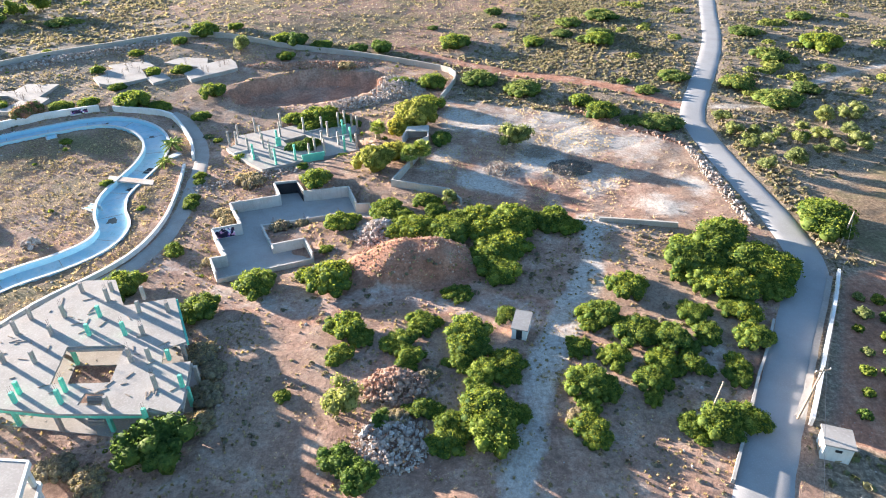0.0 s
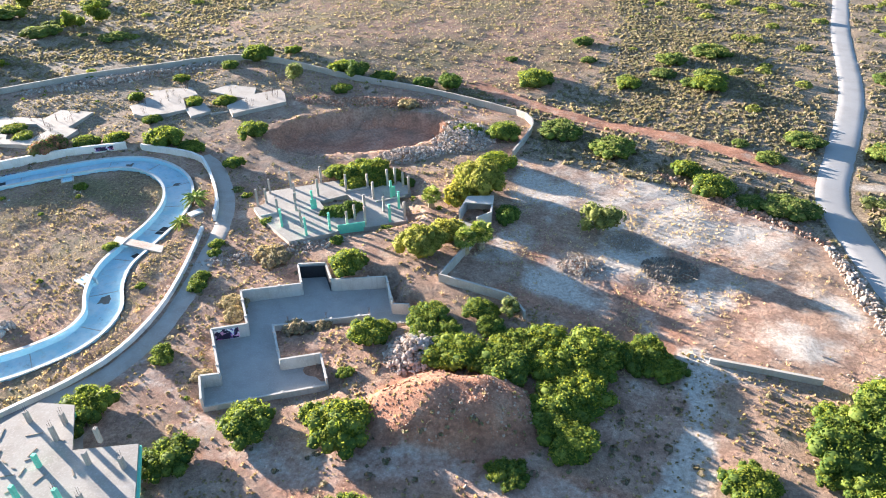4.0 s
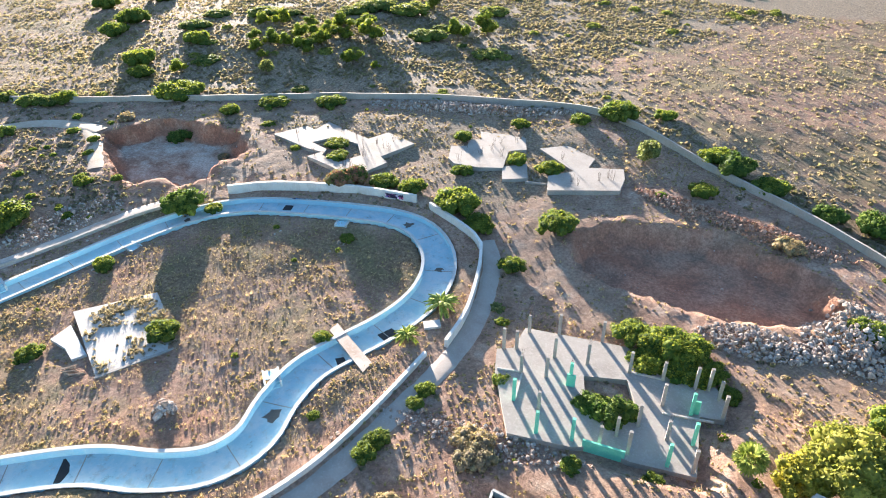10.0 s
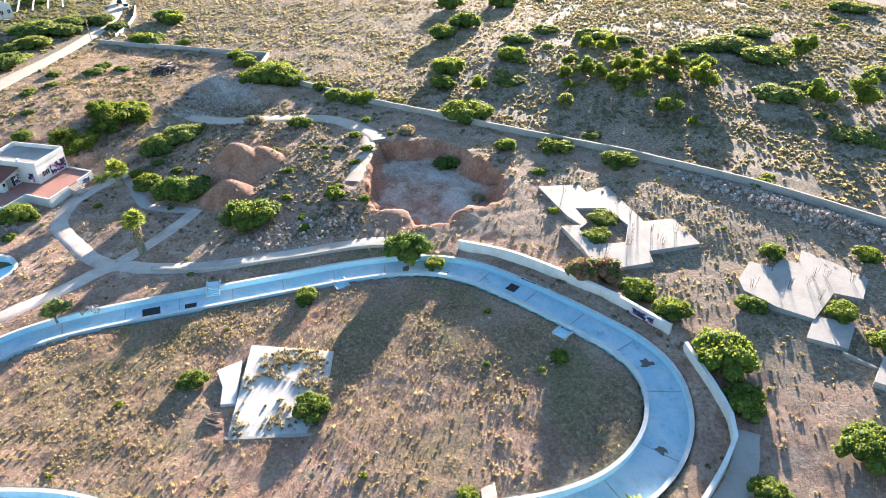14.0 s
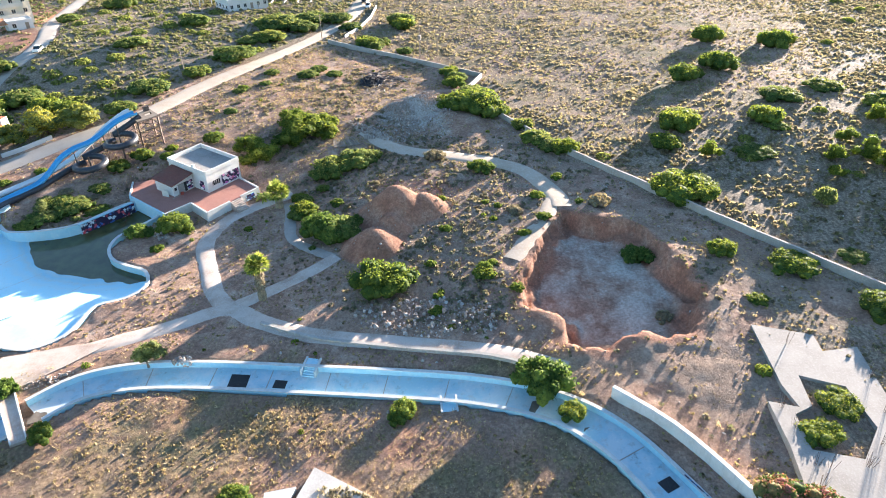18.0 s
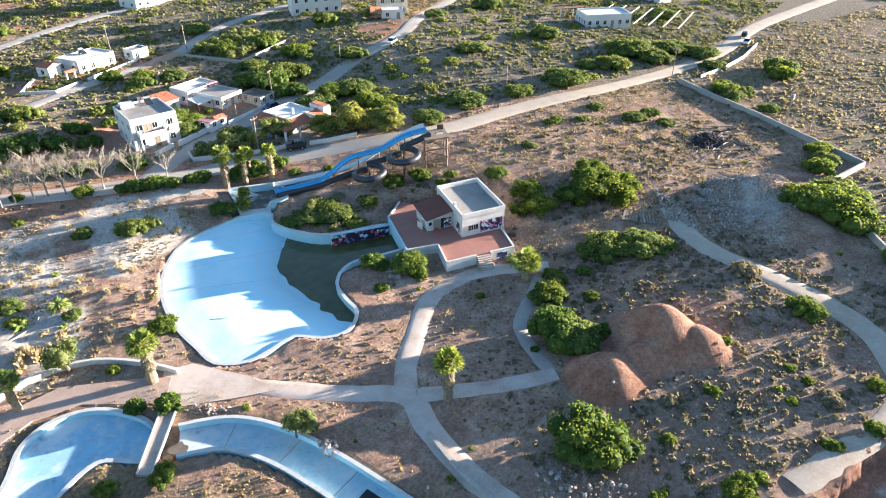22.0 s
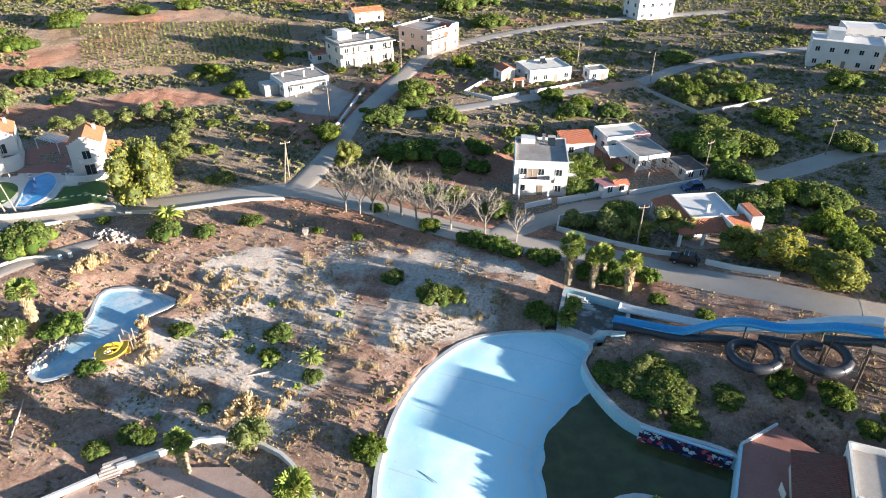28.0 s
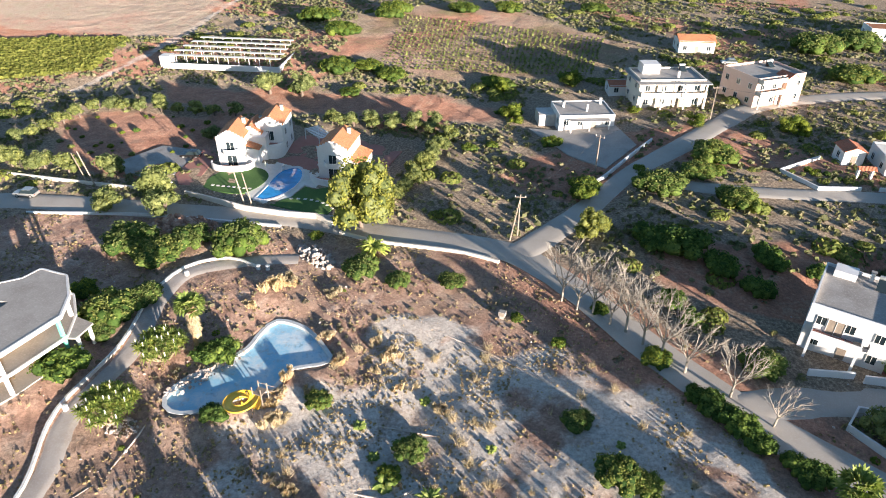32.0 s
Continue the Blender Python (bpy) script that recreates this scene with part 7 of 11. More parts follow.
for k in range(8):
    part("rafter", Form().box(-3.2 + 0.9 * k, -2.4, 2.3, -3.1 + 0.9 * k, 2.4, 2.42), "wood", pg)
for x in (-3.2, 3.2):
    for y in (-2.2, 2.2):
        part("post", Form().box(x - 0.06, y - 0.06, -0.2, x + 0.06, y + 0.06, 2.3), "wood", pg)
sh = block("lean_to_shed", -168.4, -26.6, 4.6, 6.4, 2.2, 0.15, "ruin", "steel", "ramshackle dark shed with a sheet roof", HZ, 0.05, 1, 2, "shed")
ps = block("long_shed", -149.6, -22.6, 2.8, 7.6, 2.1, 0.28, "clean_white", "roof_grey", "long white shed with a purple sheet roof", HZ, 0.0, 1, 1, "shed")
lean_roof(ps, [(-1.6, -4.0, 2.15), (1.6, -4.0, 2.45), (1.6, 4.0, 2.45), (-1.6, 4.0, 2.15)], "purple_sheet", "sheet_roof", 0.08)
lr = block("gate_lodge", -152.9, -20.6, 2.5, 2.3, 2.0, 0.1, "clean_white", "roof_grey", "tiny white lodge with a red tiled roof", HZ, 0.0, 1, 1, "lodge")
gable(lr, -1.25, -1.15, 1.25, 1.15, 2.1, 0.5, "tiles_red", 0.2, "x")
wall_run("wall_lane", [(-134.7, -16.4), (-139.8, -17.9)], 1.0, 0.25, "clean_white", "white garden wall along the lane", False)
wall_run("wall_lane_long", [(-140.8, -17.6), (-151.5, -20.0)], 1.1, 0.25, "clean_white", "long white garden wall along the lane", False)
wall_run("wall_lane_far", [(-154.6, -19.4), (-162.5, -21.0), (-169.8, -22.6)], 0.9, 0.25, "clean_white", "white wall in front of a yard", False)
wall_run("wall_corner_garden", [(-153.8, -13.6), (-145.3, -13.1), (-139.7, -12.4), (-138.4, -9.0), (-146, -3.4), (-154.1, 1.6)], 0.85, 0.25, "clean_white", "white wall round a corner garden", False)
wall_run("wall_corner_far", [(-157.6, 4.0), (-161, 6.6), (-166, 9.6)], 0.9, 0.25, "clean_white", "white roadside garden wall", False)

# bungalow with red pent roofs round a flat deck
RZ = 1.5
rh = thing("tiled_bungalow", -161.8, -6.2, RZ, "white bungalow with red tiled verandas and a flat roof", "house", "village houses")
part("wall_shell", Form().box(-4.4, -5.4, -0.5, 3.4, 2.6, 3.3), "clean_white", rh)
part("flat_roof", Form().box(-4.2, -5.2, 3.3, 3.2, 2.4, 3.36), "clean_white", rh, "white flat roof")
for a in ((-4.4, -5.4, 3.4, -5.2), (-4.4, 2.4, 3.4, 2.6), (-4.4, -5.2, -4.2, 2.4), (3.2, -5.2, 3.4, 2.4)):
    part("parapet", Form().box(a[0], a[1], 3.3, a[2], a[3], 3.65), "clean_white", rh)
lean_roof(rh, [(3.4, -5.9, 3.45), (6.5, -6.1, 2.55), (6.5, 5.6, 2.55), (3.4, 2.6, 3.45)], "tiles_red")
lean_roof(rh, [(-1.6, 2.6, 3.45), (3.4, 2.6, 3.45), (6.5, 5.6, 2.55), (-1.6, 5.6, 2.55)], "tiles_red")
lean_roof(rh, [(-5.4, 2.2, 3.6), (-1.9, 2.2, 3.6), (-1.9, 5.8, 2.7), (-5.4, 5.8, 2.7)], "tiles_red")
part("roof_wall", Form().box(-1.9, 1.8, 2.4, -1.65, 5.9, 3.75), "clean_white", rh)
for x, y in ((6.2, -5.6), (6.2, -2.0), (6.2, 1.8), (6.2, 5.2), (2.4, 5.3), (-1.6, 5.3), (-5.2, 5.3)):
    part("veranda_post", Form().box(x - 0.2, y - 0.2, -0.4, x + 0.2, y + 0.2, 2.5), "clean_white", rh)
part("veranda_floor", Form().box(-5.6, -6.0, -0.4, 6.6, 6.2, 0.05), "concrete_path", rh)
for k in range(3):
    opening(rh, "window", -3.6 + 2.6 * k, -2.2 + 2.6 * k, 0.2 if k == 1 else 0.9, 2.2, -2.62 * -1, 2, "dark", False)
chimney(rh, -0.2, 0.4, 3.36, 1.3, 0.45)
tw2 = part("stair_tower", Form().box(-7.6, -0.2, -0.4, -5.6, 4.4, 4.1), "clean_white", rh, "tall white end block")
lean_roof(rh, [(-7.4, 0.1, 4.35), (-5.8, 0.1, 4.35), (-5.8, 4.2, 4.15), (-7.4, 4.2, 4.15)], "tiles_red")
# villas with orange roofs and their pool
VZ = 0.1


def arc_wall(parent, name, cx, cy, r, a0, a1, z0, z1, th=0.22, mat="clean_white", label=""):
    """A curved wall in plan, from angle a0 to a1."""
    n = 14
    line = [(cx + r * math.cos(a0 + (a1 - a0) * k / n), cy + r * math.sin(a0 + (a1 - a0) * k / n), z0) for k in range(n + 1)]
    return part(name, Form().sweep(line, [(-th / 2, 0), (th / 2, 0), (th / 2, z1 - z0), (-th / 2, z1 - z0)]), mat, parent, label)


def villa(x, y, rz, w, d, h, label, extra=True):
    """A white villa: gabled body with a stepped front, curved terrace and balcony, lower wing."""
    e = thing("villa", x, y, VZ, label, "house", "villas", rz)
    part("wall_shell", Form().box(-w / 2, -d / 2, -0.5, w / 2, d / 2, h), "clean_white", e)
    gable(e, -w / 2, -d / 2, w / 2, d / 2, h, 1.5, "tiles_orange", 0.12, "y")
    for k in range(5):
        q = w / 2 * (1 - k / 5)
        part("stepped_parapet", Form().box(-q, -d / 2 - 0.16, h - 0.1 + 0.3 * k, q, -d / 2 + 0.1, h + 0.25 + 0.3 * k), "clean_white", e)
    opening(e, "arched_door", -0.9, 0.9, 0.2, 2.3, d / 2, 0, "glass", True)
    opening(e, "balcony_door", -0.7, 0.7, 3.2, 5.1, d / 2, 0, "glass", True)
    for side, dep in ((1, w / 2), (3, w / 2)):
        for c in (-d / 4, d / 4):
            for st in (0.9, 3.9):
                opening(e, "window", c - 0.45, c + 0.45, st, st + 1.2, dep, side, "glass", True)
    opening(e, "window", -0.6, 0.6, 3.8, 5.0, d / 2, 2, "glass", True)
    chimney(e, w / 4, d / 4, h + 0.4, 1.3, 0.5)
    if extra:
        r = w / 2 + 1.5
        part("terrace", Form().prism([(r * math.cos(math.pi + math.pi * k / 14), -d / 2 + 0.6 * r * math.sin(math.pi + math.pi * k / 14) - 0.1) for k in range(15)], -0.4, 0.35), "red_paving", e, "curved paved terrace")
        line = [(r * math.cos(math.pi + math.pi * k / 16), -d / 2 - 0.1 + 0.62 * r * math.sin(math.pi + math.pi * k / 16), -0.4) for k in range(17)]
        part("terrace_wall", Form().sweep(line, [(-0.14, 0), (0.14, 0), (0.14, 1.7), (-0.14, 1.7)]), "clean_white", e, "curved white terrace wall")
        part("wing", Form().box(w / 2, -d / 2 + 1.0, -0.4, w / 2 + 2.4, d / 2 - 0.6, 3.3), "clean_white", e, "lower white wing")
        lean_roof(e, [(w / 2, -d / 2 + 0.8, 4.2), (w / 2 + 2.6, -d / 2 + 0.8, 3.3), (w / 2 + 2.6, d / 2 - 0.4, 3.3), (w / 2, d / 2 - 0.4, 4.2)], "tiles_orange")
        b = part("balcony", Form().prism([(1.7 * math.cos(math.pi + math.pi * k / 10), -d / 2 + 1.3 * math.sin(math.pi + math.pi * k / 10)) for k in range(11)], 2.95, 3.12), "clean_white", e)
        arc_wall(e, "balustrade", 0, -d / 2 + 0.2, 1.65, math.pi + 0.12, 2 * math.pi - 0.12, 3.1, 4.0, 0.14)
    else:
        arc_wall(e, "bow_wall", 0, -d / 2 + 0.3, w / 2 - 0.1, math.pi, 2 * math.pi, -0.4, 3.1, 0.3, label="curved white bow front")
        part("bow_floor", Form().prism([((w / 2 - 0.2) * math.cos(math.pi + math.pi * k / 12), -d / 2 + 0.3 + (w / 2 - 0.2) * math.sin(math.pi + math.pi * k / 12)) for k in range(13)], 2.5, 2.7), "red_paving", e)
    return e


VR = 3.5
villa(-33.0, -42.6, VR, 5.2, 8.0, 6.0, "white two-storey villa with an orange tiled gable roof")
villa(-36.8, -50.2, VR, 5.2, 8.0, 6.6, "white villa with an orange gable roof joined to its twin", False)
part("link", Form().box(-1.2, -4.4, -0.4, 3.4, 3.0, 5.0), "clean_white", villa(-34.2, -46.8, VR, 4.6, 6.5, 5.2, "white middle part of a twin villa with a balcony", False))
villa(-54.6, -45.4, VR - 0.15, 5.8, 8.2, 6.4, "white villa with orange tiled roofs beside a blue pool")
vp = [tuple(p) for p in spline([(-46.3, -29.6), (-45.6, -33.6), (-44.6, -37.5), (-44.4, -41.1), (-46.4, -43.0), (-48.6, -41.0), (-50.0, -37.0), (-49.6, -32.1), (-47.8, -29.6)], 0.8, True)]
vpl = thing("villa_pool", -47, -36, VZ, "curved villa swimming pool with clear blue water", "pool")
part("coping", Form().slab([tuple(np.array((-47.2, -36.4)) + (np.array(p) - np.array((-47.2, -36.4))) * 1.12) for p in vp], [vp], -0.3, VZ + 0.14), "clean_white", vpl, "white pool coping", True)
part("water", Form().prism(vp, -0.2, VZ + 0.07), "villa_water", vpl, "clear blue water", True)
solid("villa_paving", Form().prism([(-38.1, -56.7), (-41.7, -60.2), (-61.2, -62.4), (-62.1, -49.1), (-62.5, -44.2), (-58.5, -42), (-51, -43), (-40, -44)], VZ - 0.5, VZ + 0.05), "red_paving", "red-brown paved villa courtyard", "pavement")
solid("pool_deck", Form().prism([(-33.2, -38.0), (-40.4, -43.9), (-51, -42.9), (-58.4, -41.9), (-54.2, -37.2), (-51.4, -37.4), (-51.6, -32.1), (-48.6, -28.4), (-44.8, -29.4)], VZ - 0.4, VZ + 0.06), "cloth", "pale paved pool deck", "pavement")
solid("entry_paving", Form().prism([(-26.4, -31.6), (-23.6, -43.6), (-28.1, -42.2), (-32.9, -29.1), (-29.9, -28.5)], VZ - 0.4, VZ + 0.07), "red_paving", "red paved entrance beside the villa", "pavement")
solid("concrete_drive", Form().prism([(-12.2, -32.4), (-14.2, -41.8), (-21.1, -42.5), (-23.4, -41.4), (-26.2, -31.6), (-22.9, -28.3), (-17.6, -28.0)], -0.8, lambda x, y: T(x, y) + 0.2), "roof_grey", "pale concrete parking area beside the villa", "pavement")
LW1 = [tuple(p) for p in spline([(-35.0, -29.3), (-33.5, -34.5), (-35.8, -39.0), (-40.2, -40.0), (-43.4, -37.5), (-44.0, -33.0), (-42.1, -29.6)], 0.8, True)]
solid("lawn", Form().prism(LW1, VZ - 0.4, VZ + 0.12), "lawn", "trimmed round green villa lawn", "lawn")
solid("lawn_east", Form().prism([(-49.8, -28.4), (-51.9, -32.4), (-52.0, -36.8), (-54.2, -36.6), (-57.6, -39.9), (-60.2, -35.5), (-61, -29.4), (-56.2, -28.6)], VZ - 0.4, VZ + 0.12), "lawn", "trimmed green lawn beside the pool", "lawn")
for k in range(16):
    s_ = k / 15
    sp_ = thing("stepping_stone", *((-51.6 - 9.0 * s_, -31.6 - 1.2 * math.sin(3 * s_)) if k % 2 else (-36.0 - 7.6 * s_, -30.6 - 1.6 * s_)), VZ + 0.12, "pale square stepping stone in a lawn", "paving stone", "stepping stones", 0.3)
    part("slab", Form().box(-0.3, -0.22, -0.05, 0.3, 0.22, 0.04), "cloth", sp_)
solid("house_yard", Form().prism(YARD_A, 0.0, lambda x, y: T(x, y) + 0.2), "slab", "cracked pale concrete yard in front of a house", "pavement")
for x, y, rz in ((-41.6, -39.4, 0.2), (-52.2, -41.6, 0.9)):
    e = thing("parasol", x, y, VZ + 0.06, "closed pale parasol by the pool", "parasol", "", rz)
    part("pole", Form().rod((0, 0, 0), (0, 0, 2.2), 0.04, 6), "clean_white", e)
    part("canopy", Form().rod((0, 0, 1.1), (0, 0, 2.3), 0.16, 8, 0.05), "cloth", e)
wall_run("wall_villa", [(-34, -25.6), (-38, -25.6), (-47.3, -25.2), (-54.7, -26.2), (-60, -27.6), (-64, -26.2)], 1.0, 0.3, "cream", "cream villa garden wall along the road", False)
wall_run("wall_villa_gate", [(3.5, -18.6), (-22, -23.4), (-27, -24.6), (-29, -28)], 0.7, 0.3, "cream", "cream roadside wall at a gateway", False)
wall_run("wall_road_low", [(-14, -9.6), (-30, -16.2), (-38.5, -18.6), (-56, -23.0)], 0.4, 0.35, "white", "low pale roadside kerb wall", True)
wall_run("wall_road_bend", [(-66, -25.0), (-73, -24.8), (-80, -25.8), (-87.3, -26.6), (-93, -26)], 0.5, 0.35, "cream", "low cream roadside wall", True)
wall_run("wall_lane_up", [(-100, -53), (-102.6, -58.6), (-108.6, -76.6)], 0.8, 0.3, "clean_white", "white wall along the lane", False)
for x, y in ((-44.0, -41.4), (-43.2, -42.6), (-49.8, -45.4), (-51.0, -44.2)):
    e = thing("sun_lounger", x, y, VZ + 0.05, "white sun lounger beside the pool", "lounger", "pool loungers", 0.8)
    part("seat", Form().box(-0.3, -0.6, 0.3, 0.3, 0.6, 0.36), "clean_white", e)
    part("backrest", Form().add([(-0.3, 0.6, 0.33), (0.3, 0.6, 0.33), (0.3, 1.15, 0.8), (-0.3, 1.15, 0.8), (-0.3, 0.62, 0.27), (0.3, 0.62, 0.27), (0.3, 1.18, 0.74), (-0.3, 1.18, 0.74)], [(0, 1, 2, 3), (7, 6, 5, 4), (0, 4, 5, 1), (1, 5, 6, 2), (2, 6, 7, 3), (3, 7, 4, 0)]), "clean_white", e)
    for a in (-0.25, 0.25):
        for b in (-0.5, 0.5):
            part("leg", Form().box(a - 0.03, b - 0.03, 0, a + 0.03, b + 0.03, 0.3), "clean_white", e)
vpg = thing("pergola", -43.5, -55.6, VZ, "white slatted pergola over the villa courtyard", "pergola", rz=-0.55)
for k in range(9):
    part("slat", Form().box(-3.4 + 0.75 * k, -1.6, 2.4, -3.0 + 0.75 * k, 1.6, 2.48), "clean_white", vpg)
for x in (-3.3, 3.2):
    for y in (-1.5, 1.5):
        part("post", Form().box(x - 0.07, y - 0.07, -0.1, x + 0.07, y + 0.07, 2.4), "clean_white", vpg)
tnk = thing("round_tank", -27.6, -45.6, VZ, "round low water tank beside the villa", "tank")
part("tank", Form().rod((0, 0, -0.3), (0, 0, 0.7), 2.0, 20), "cream", tnk)
part("water", Form().rod((0, 0, 0.7), (0, 0, 0.73), 1.7, 20), "roof_grey", tnk)

# houses up the lane
ha = block("grey_roof_house", -92.6, -84.8, 12.0, 9.0, 3.0, math.pi + 0.46, "clean_white", "roof_grey", "single-storey white house with a worn grey roof", None, 0.2, 1, 4)
chimney(ha, -4, 1, 3, 1.1)
chimney(ha, 4.6, 2.6, 3, 1.4)
hb = block("two_storey_house", -107.6, -103.4, 15.0, 9.5, 6.2, math.pi + 0.44, "cream", "roof_grey", "cream two-storey house on open pillars", None, 0.4, 2, 4)
balcony(hb, -7.5, 7.5, -4.75, 3.2, 1.8, "cream", True, "concrete_path")
part("stair_head", Form().box(-5.5, 0.5, 6.2, -1.5, 4.2, 8.4), "clean_white", hb, "white stair head on the roof")
chimney(hb, 2.0, -2.0, 6.2, 1.4)
hc = block("two_storey_house", -128.4, -114.6, 14.0, 11.0, 6.4, math.pi + 0.75, "pink_render", "roof_grey", "pinkish two-storey house with balconies", None, 0.5, 2, 4)
balcony(hc, -6.8, 0.0, -5.5, 3.3, 1.6, "cream", True, "concrete_path")
gable(hc, 0.8, -6.6, 3.8, -3.0, 6.5, 0.9, "tiles_red", 0.2, "y")
part("front_bay", Form().box(0.8, -6.6, -0.5, 3.8, -5.4, 6.5), "pink_render", hc)
part("roof_slab", Form().box(-8.4, -6.9, 6.0, 8.2, 5.4, 6.22), "roof_grey", hb, "wide overhanging roof slab")
for q in (-7.2, -2.6, 2.6, 7.2):
    part("pillar", Form().box(q - 0.18, -6.5, -0.5, q + 0.18, -6.14, 6.0), "cream", hb)
water_heater(hb, 4.6, 2.6, 6.25)
balcony(hc, -6.8, 0.0, -5.5, 6.0, 1.6, "cream", False, "concrete_path")
water_heater(hc, 3.4, 2.0, 6.45)
chimney(hc, 5.2, 3.6, 6.4, 1.2)
chimney(ha, 0.5, -1.8, 3.0, 1.6, 0.35)
part("shed", Form().box(-9.6, -1.0, -0.5, -6.05, 3.4, 2.1), "ruin", ha, "lean-to store")
part("porch_roof", Form().box(-4.0, -6.3, 2.4, 4.6, -4.5, 2.55), "roof_grey", ha, "shallow porch roof")
for q in (-3.8, 0.2, 4.4):
    part("porch_post", Form().box(q - 0.1, -6.2, -0.4, q + 0.1, -6.0, 2.4), "clean_white", ha)
hd = block("village_house", -110.8, -152.5, 10.0, 7.5, 3.4, math.pi + 0.3, "clean_white", "roof_grey", "white house with an orange tiled roof", None, 0.1, 1, 3)
gable(hd, -5, -3.75, 5, 3.75, 3.4, 1.2, "tiles_orange", 0.3, "x")
sd_ = block("outbuilding", -97.5, -106.0, 6.5, 4.5, 2.6, math.pi + 0.4, "clean_white", "roof_grey", "small outbuilding with a red tiled roof", None, 0.05, 1, 2, "shed")
gable(sd_, -3.25, -2.25, 3.25, 2.25, 2.6, 0.7, "tiles_red", 0.2, "x")
he = block("white_house", -154.6, -82.0, 11.5, 8.5, 3.3, math.pi + 0.2, "clean_white", "cloth", "low white house with a pale flat roof", None, 0.3, 1, 4)
water_heater(he, 0.5, 1.5, 3.35)
hg = block("small_chapel", -144.2, -81.2, 3.8, 4.2, 3.0, math.pi + 0.3, "clean_white", "roof_grey", "small white house with a red tiled roof", None, 0.0, 1, 1)
gable(hg, -1.9, -2.1, 1.9, 2.1, 3.0, 0.8, "tiles_red", 0.25, "y")
hk = block("white_annex", -167.6, -79.4, 5.0, 4.2, 2.8, math.pi + 0.1, "clean_white", "roof_grey", "small white flat-roofed annex", None, 0.3, 1, 2)
gp = thing("gate_porch", -146.2, -74.0, gz(-146.2, -74), "small red tiled gate porch on white posts", "porch", rz=math.pi + 0.25)
for x in (-1.2, 1.2):
    part("post", Form().box(x - 0.15, -0.3, -0.3, x + 0.15, 0.3, 2.0), "clean_white", gp)
gable(gp, -1.5, -0.6, 1.5, 0.6, 2.05, 0.4, "tiles_red", 0.1, "x")
part("beam", Form().box(-1.4, -0.2, 1.85, 1.4, 0.2, 2.0), "clean_white", gp)
lz = Form()
for a, b in (((-132.2, -70.4), (-138.2, -65.2)), ((-138.2, -65.2), (-145.2, -68.2)), ((-148.2, -69.4), (-157, -73.4)), ((-157, -73.4), (-170.2, -78.8)), ((-132.2, -70.4), (-139.4, -80.0))):
    lz.sweep(drape([a, b], 1.5, 0, False), [(-0.12, -0.3), (0.12, -0.3), (0.12, 0.7), (-0.12, 0.7)])
solid("wall_white_garden", lz, "clean_white", "low white balustrade wall round a garden", "wall")
hf = block("white_block_house", -236, -80.5, 17, 10, 6.4, math.pi - 0.55, "clean_white", "clean_white", "white two-storey house on the hillside", None, 0.5, 2, 5)
part("stair_head", Form().box(-5, -1, 6.4, -1, 4, 8.8), "clean_white", hf)
hh = block("tall_house", -247.5, -54.0, 10, 9, 9.2, math.pi - 0.75, "cream", "roof_grey", "tall cream three-storey house with balconies", None, 0.5, 3, 3)
for st in (3.1, 6.2):
    balcony(hh, -5.0, 3.0, -4.5, st, 1.5, "cream", False, "concrete_path")
pr = block("garage", -239.5, -46.5, 7, 5, 2.8, math.pi - 0.75, "clean_white", "cloth", "white garage with an orange tiled porch", None, 0.2, 1, 2, "garage")
lean_roof(pr, [(-7.2, -3.2, 2.4), (-3.4, -3.2, 2.4), (-3.4, 2.4, 3.2), (-7.2, 2.4, 3.2)], "tiles_orange")
hi = block("white_bungalow", -281, 8.6, 15, 10, 3.6, math.pi - 0.75, "clean_white", "clean_white", "long white bungalow beyond the road", None, 0.4, 1, 6)
hj = block("white_house", -208.5, -146, 14, 9, 6.2, math.pi + 0.2, "clean_white", "clean_white", "white two-storey house on the slope", None, 0.4, 2, 4)
hl = block("white_house", -262, -108, 12, 9, 3.6, math.pi - 0.4, "clean_white", "clean_white", "white house on the far slope", None, 0.4, 1, 4)
hm = block("white_house", -331, 6, 9, 6, 3.2, 1.2, "clean_white", "roof_grey", "distant small white house with a grey roof", None, 0.2, 1, 4)
hn = block("white_house", -345, -30, 14, 9, 6.0, 1.0, "clean_white", "clean_white", "distant white two-storey house", None, 0.4, 2, 4)
ho = block("white_house", -300, -110, 14, 9, 6.0, 0.6, "clean_white", "clean_white", "distant white two-storey house", None, 0.4, 2, 4)
hp = block("white_house", -165, -190, 12, 8, 3.4, 0.2, "clean_white", "tiles_orange", "distant white house beyond the fields", None, 0.2, 1, 4)
solid("yard", Form().prism([(-170, -75.5), (-178, -77), (-182, -55), (-172, -50), (-160, -60), (-158, -66)], 1.5, lambda x, y: T(x, y) + 0.10), "red_soil", "bare red earth yard", "ground")
wall_run("wall_grove", [(-176, -71.5), (-182.6, -52), (-201.5, -55.2)], 0.9, 0.35, "wall", "stone-coloured wall of an olive grove", False)

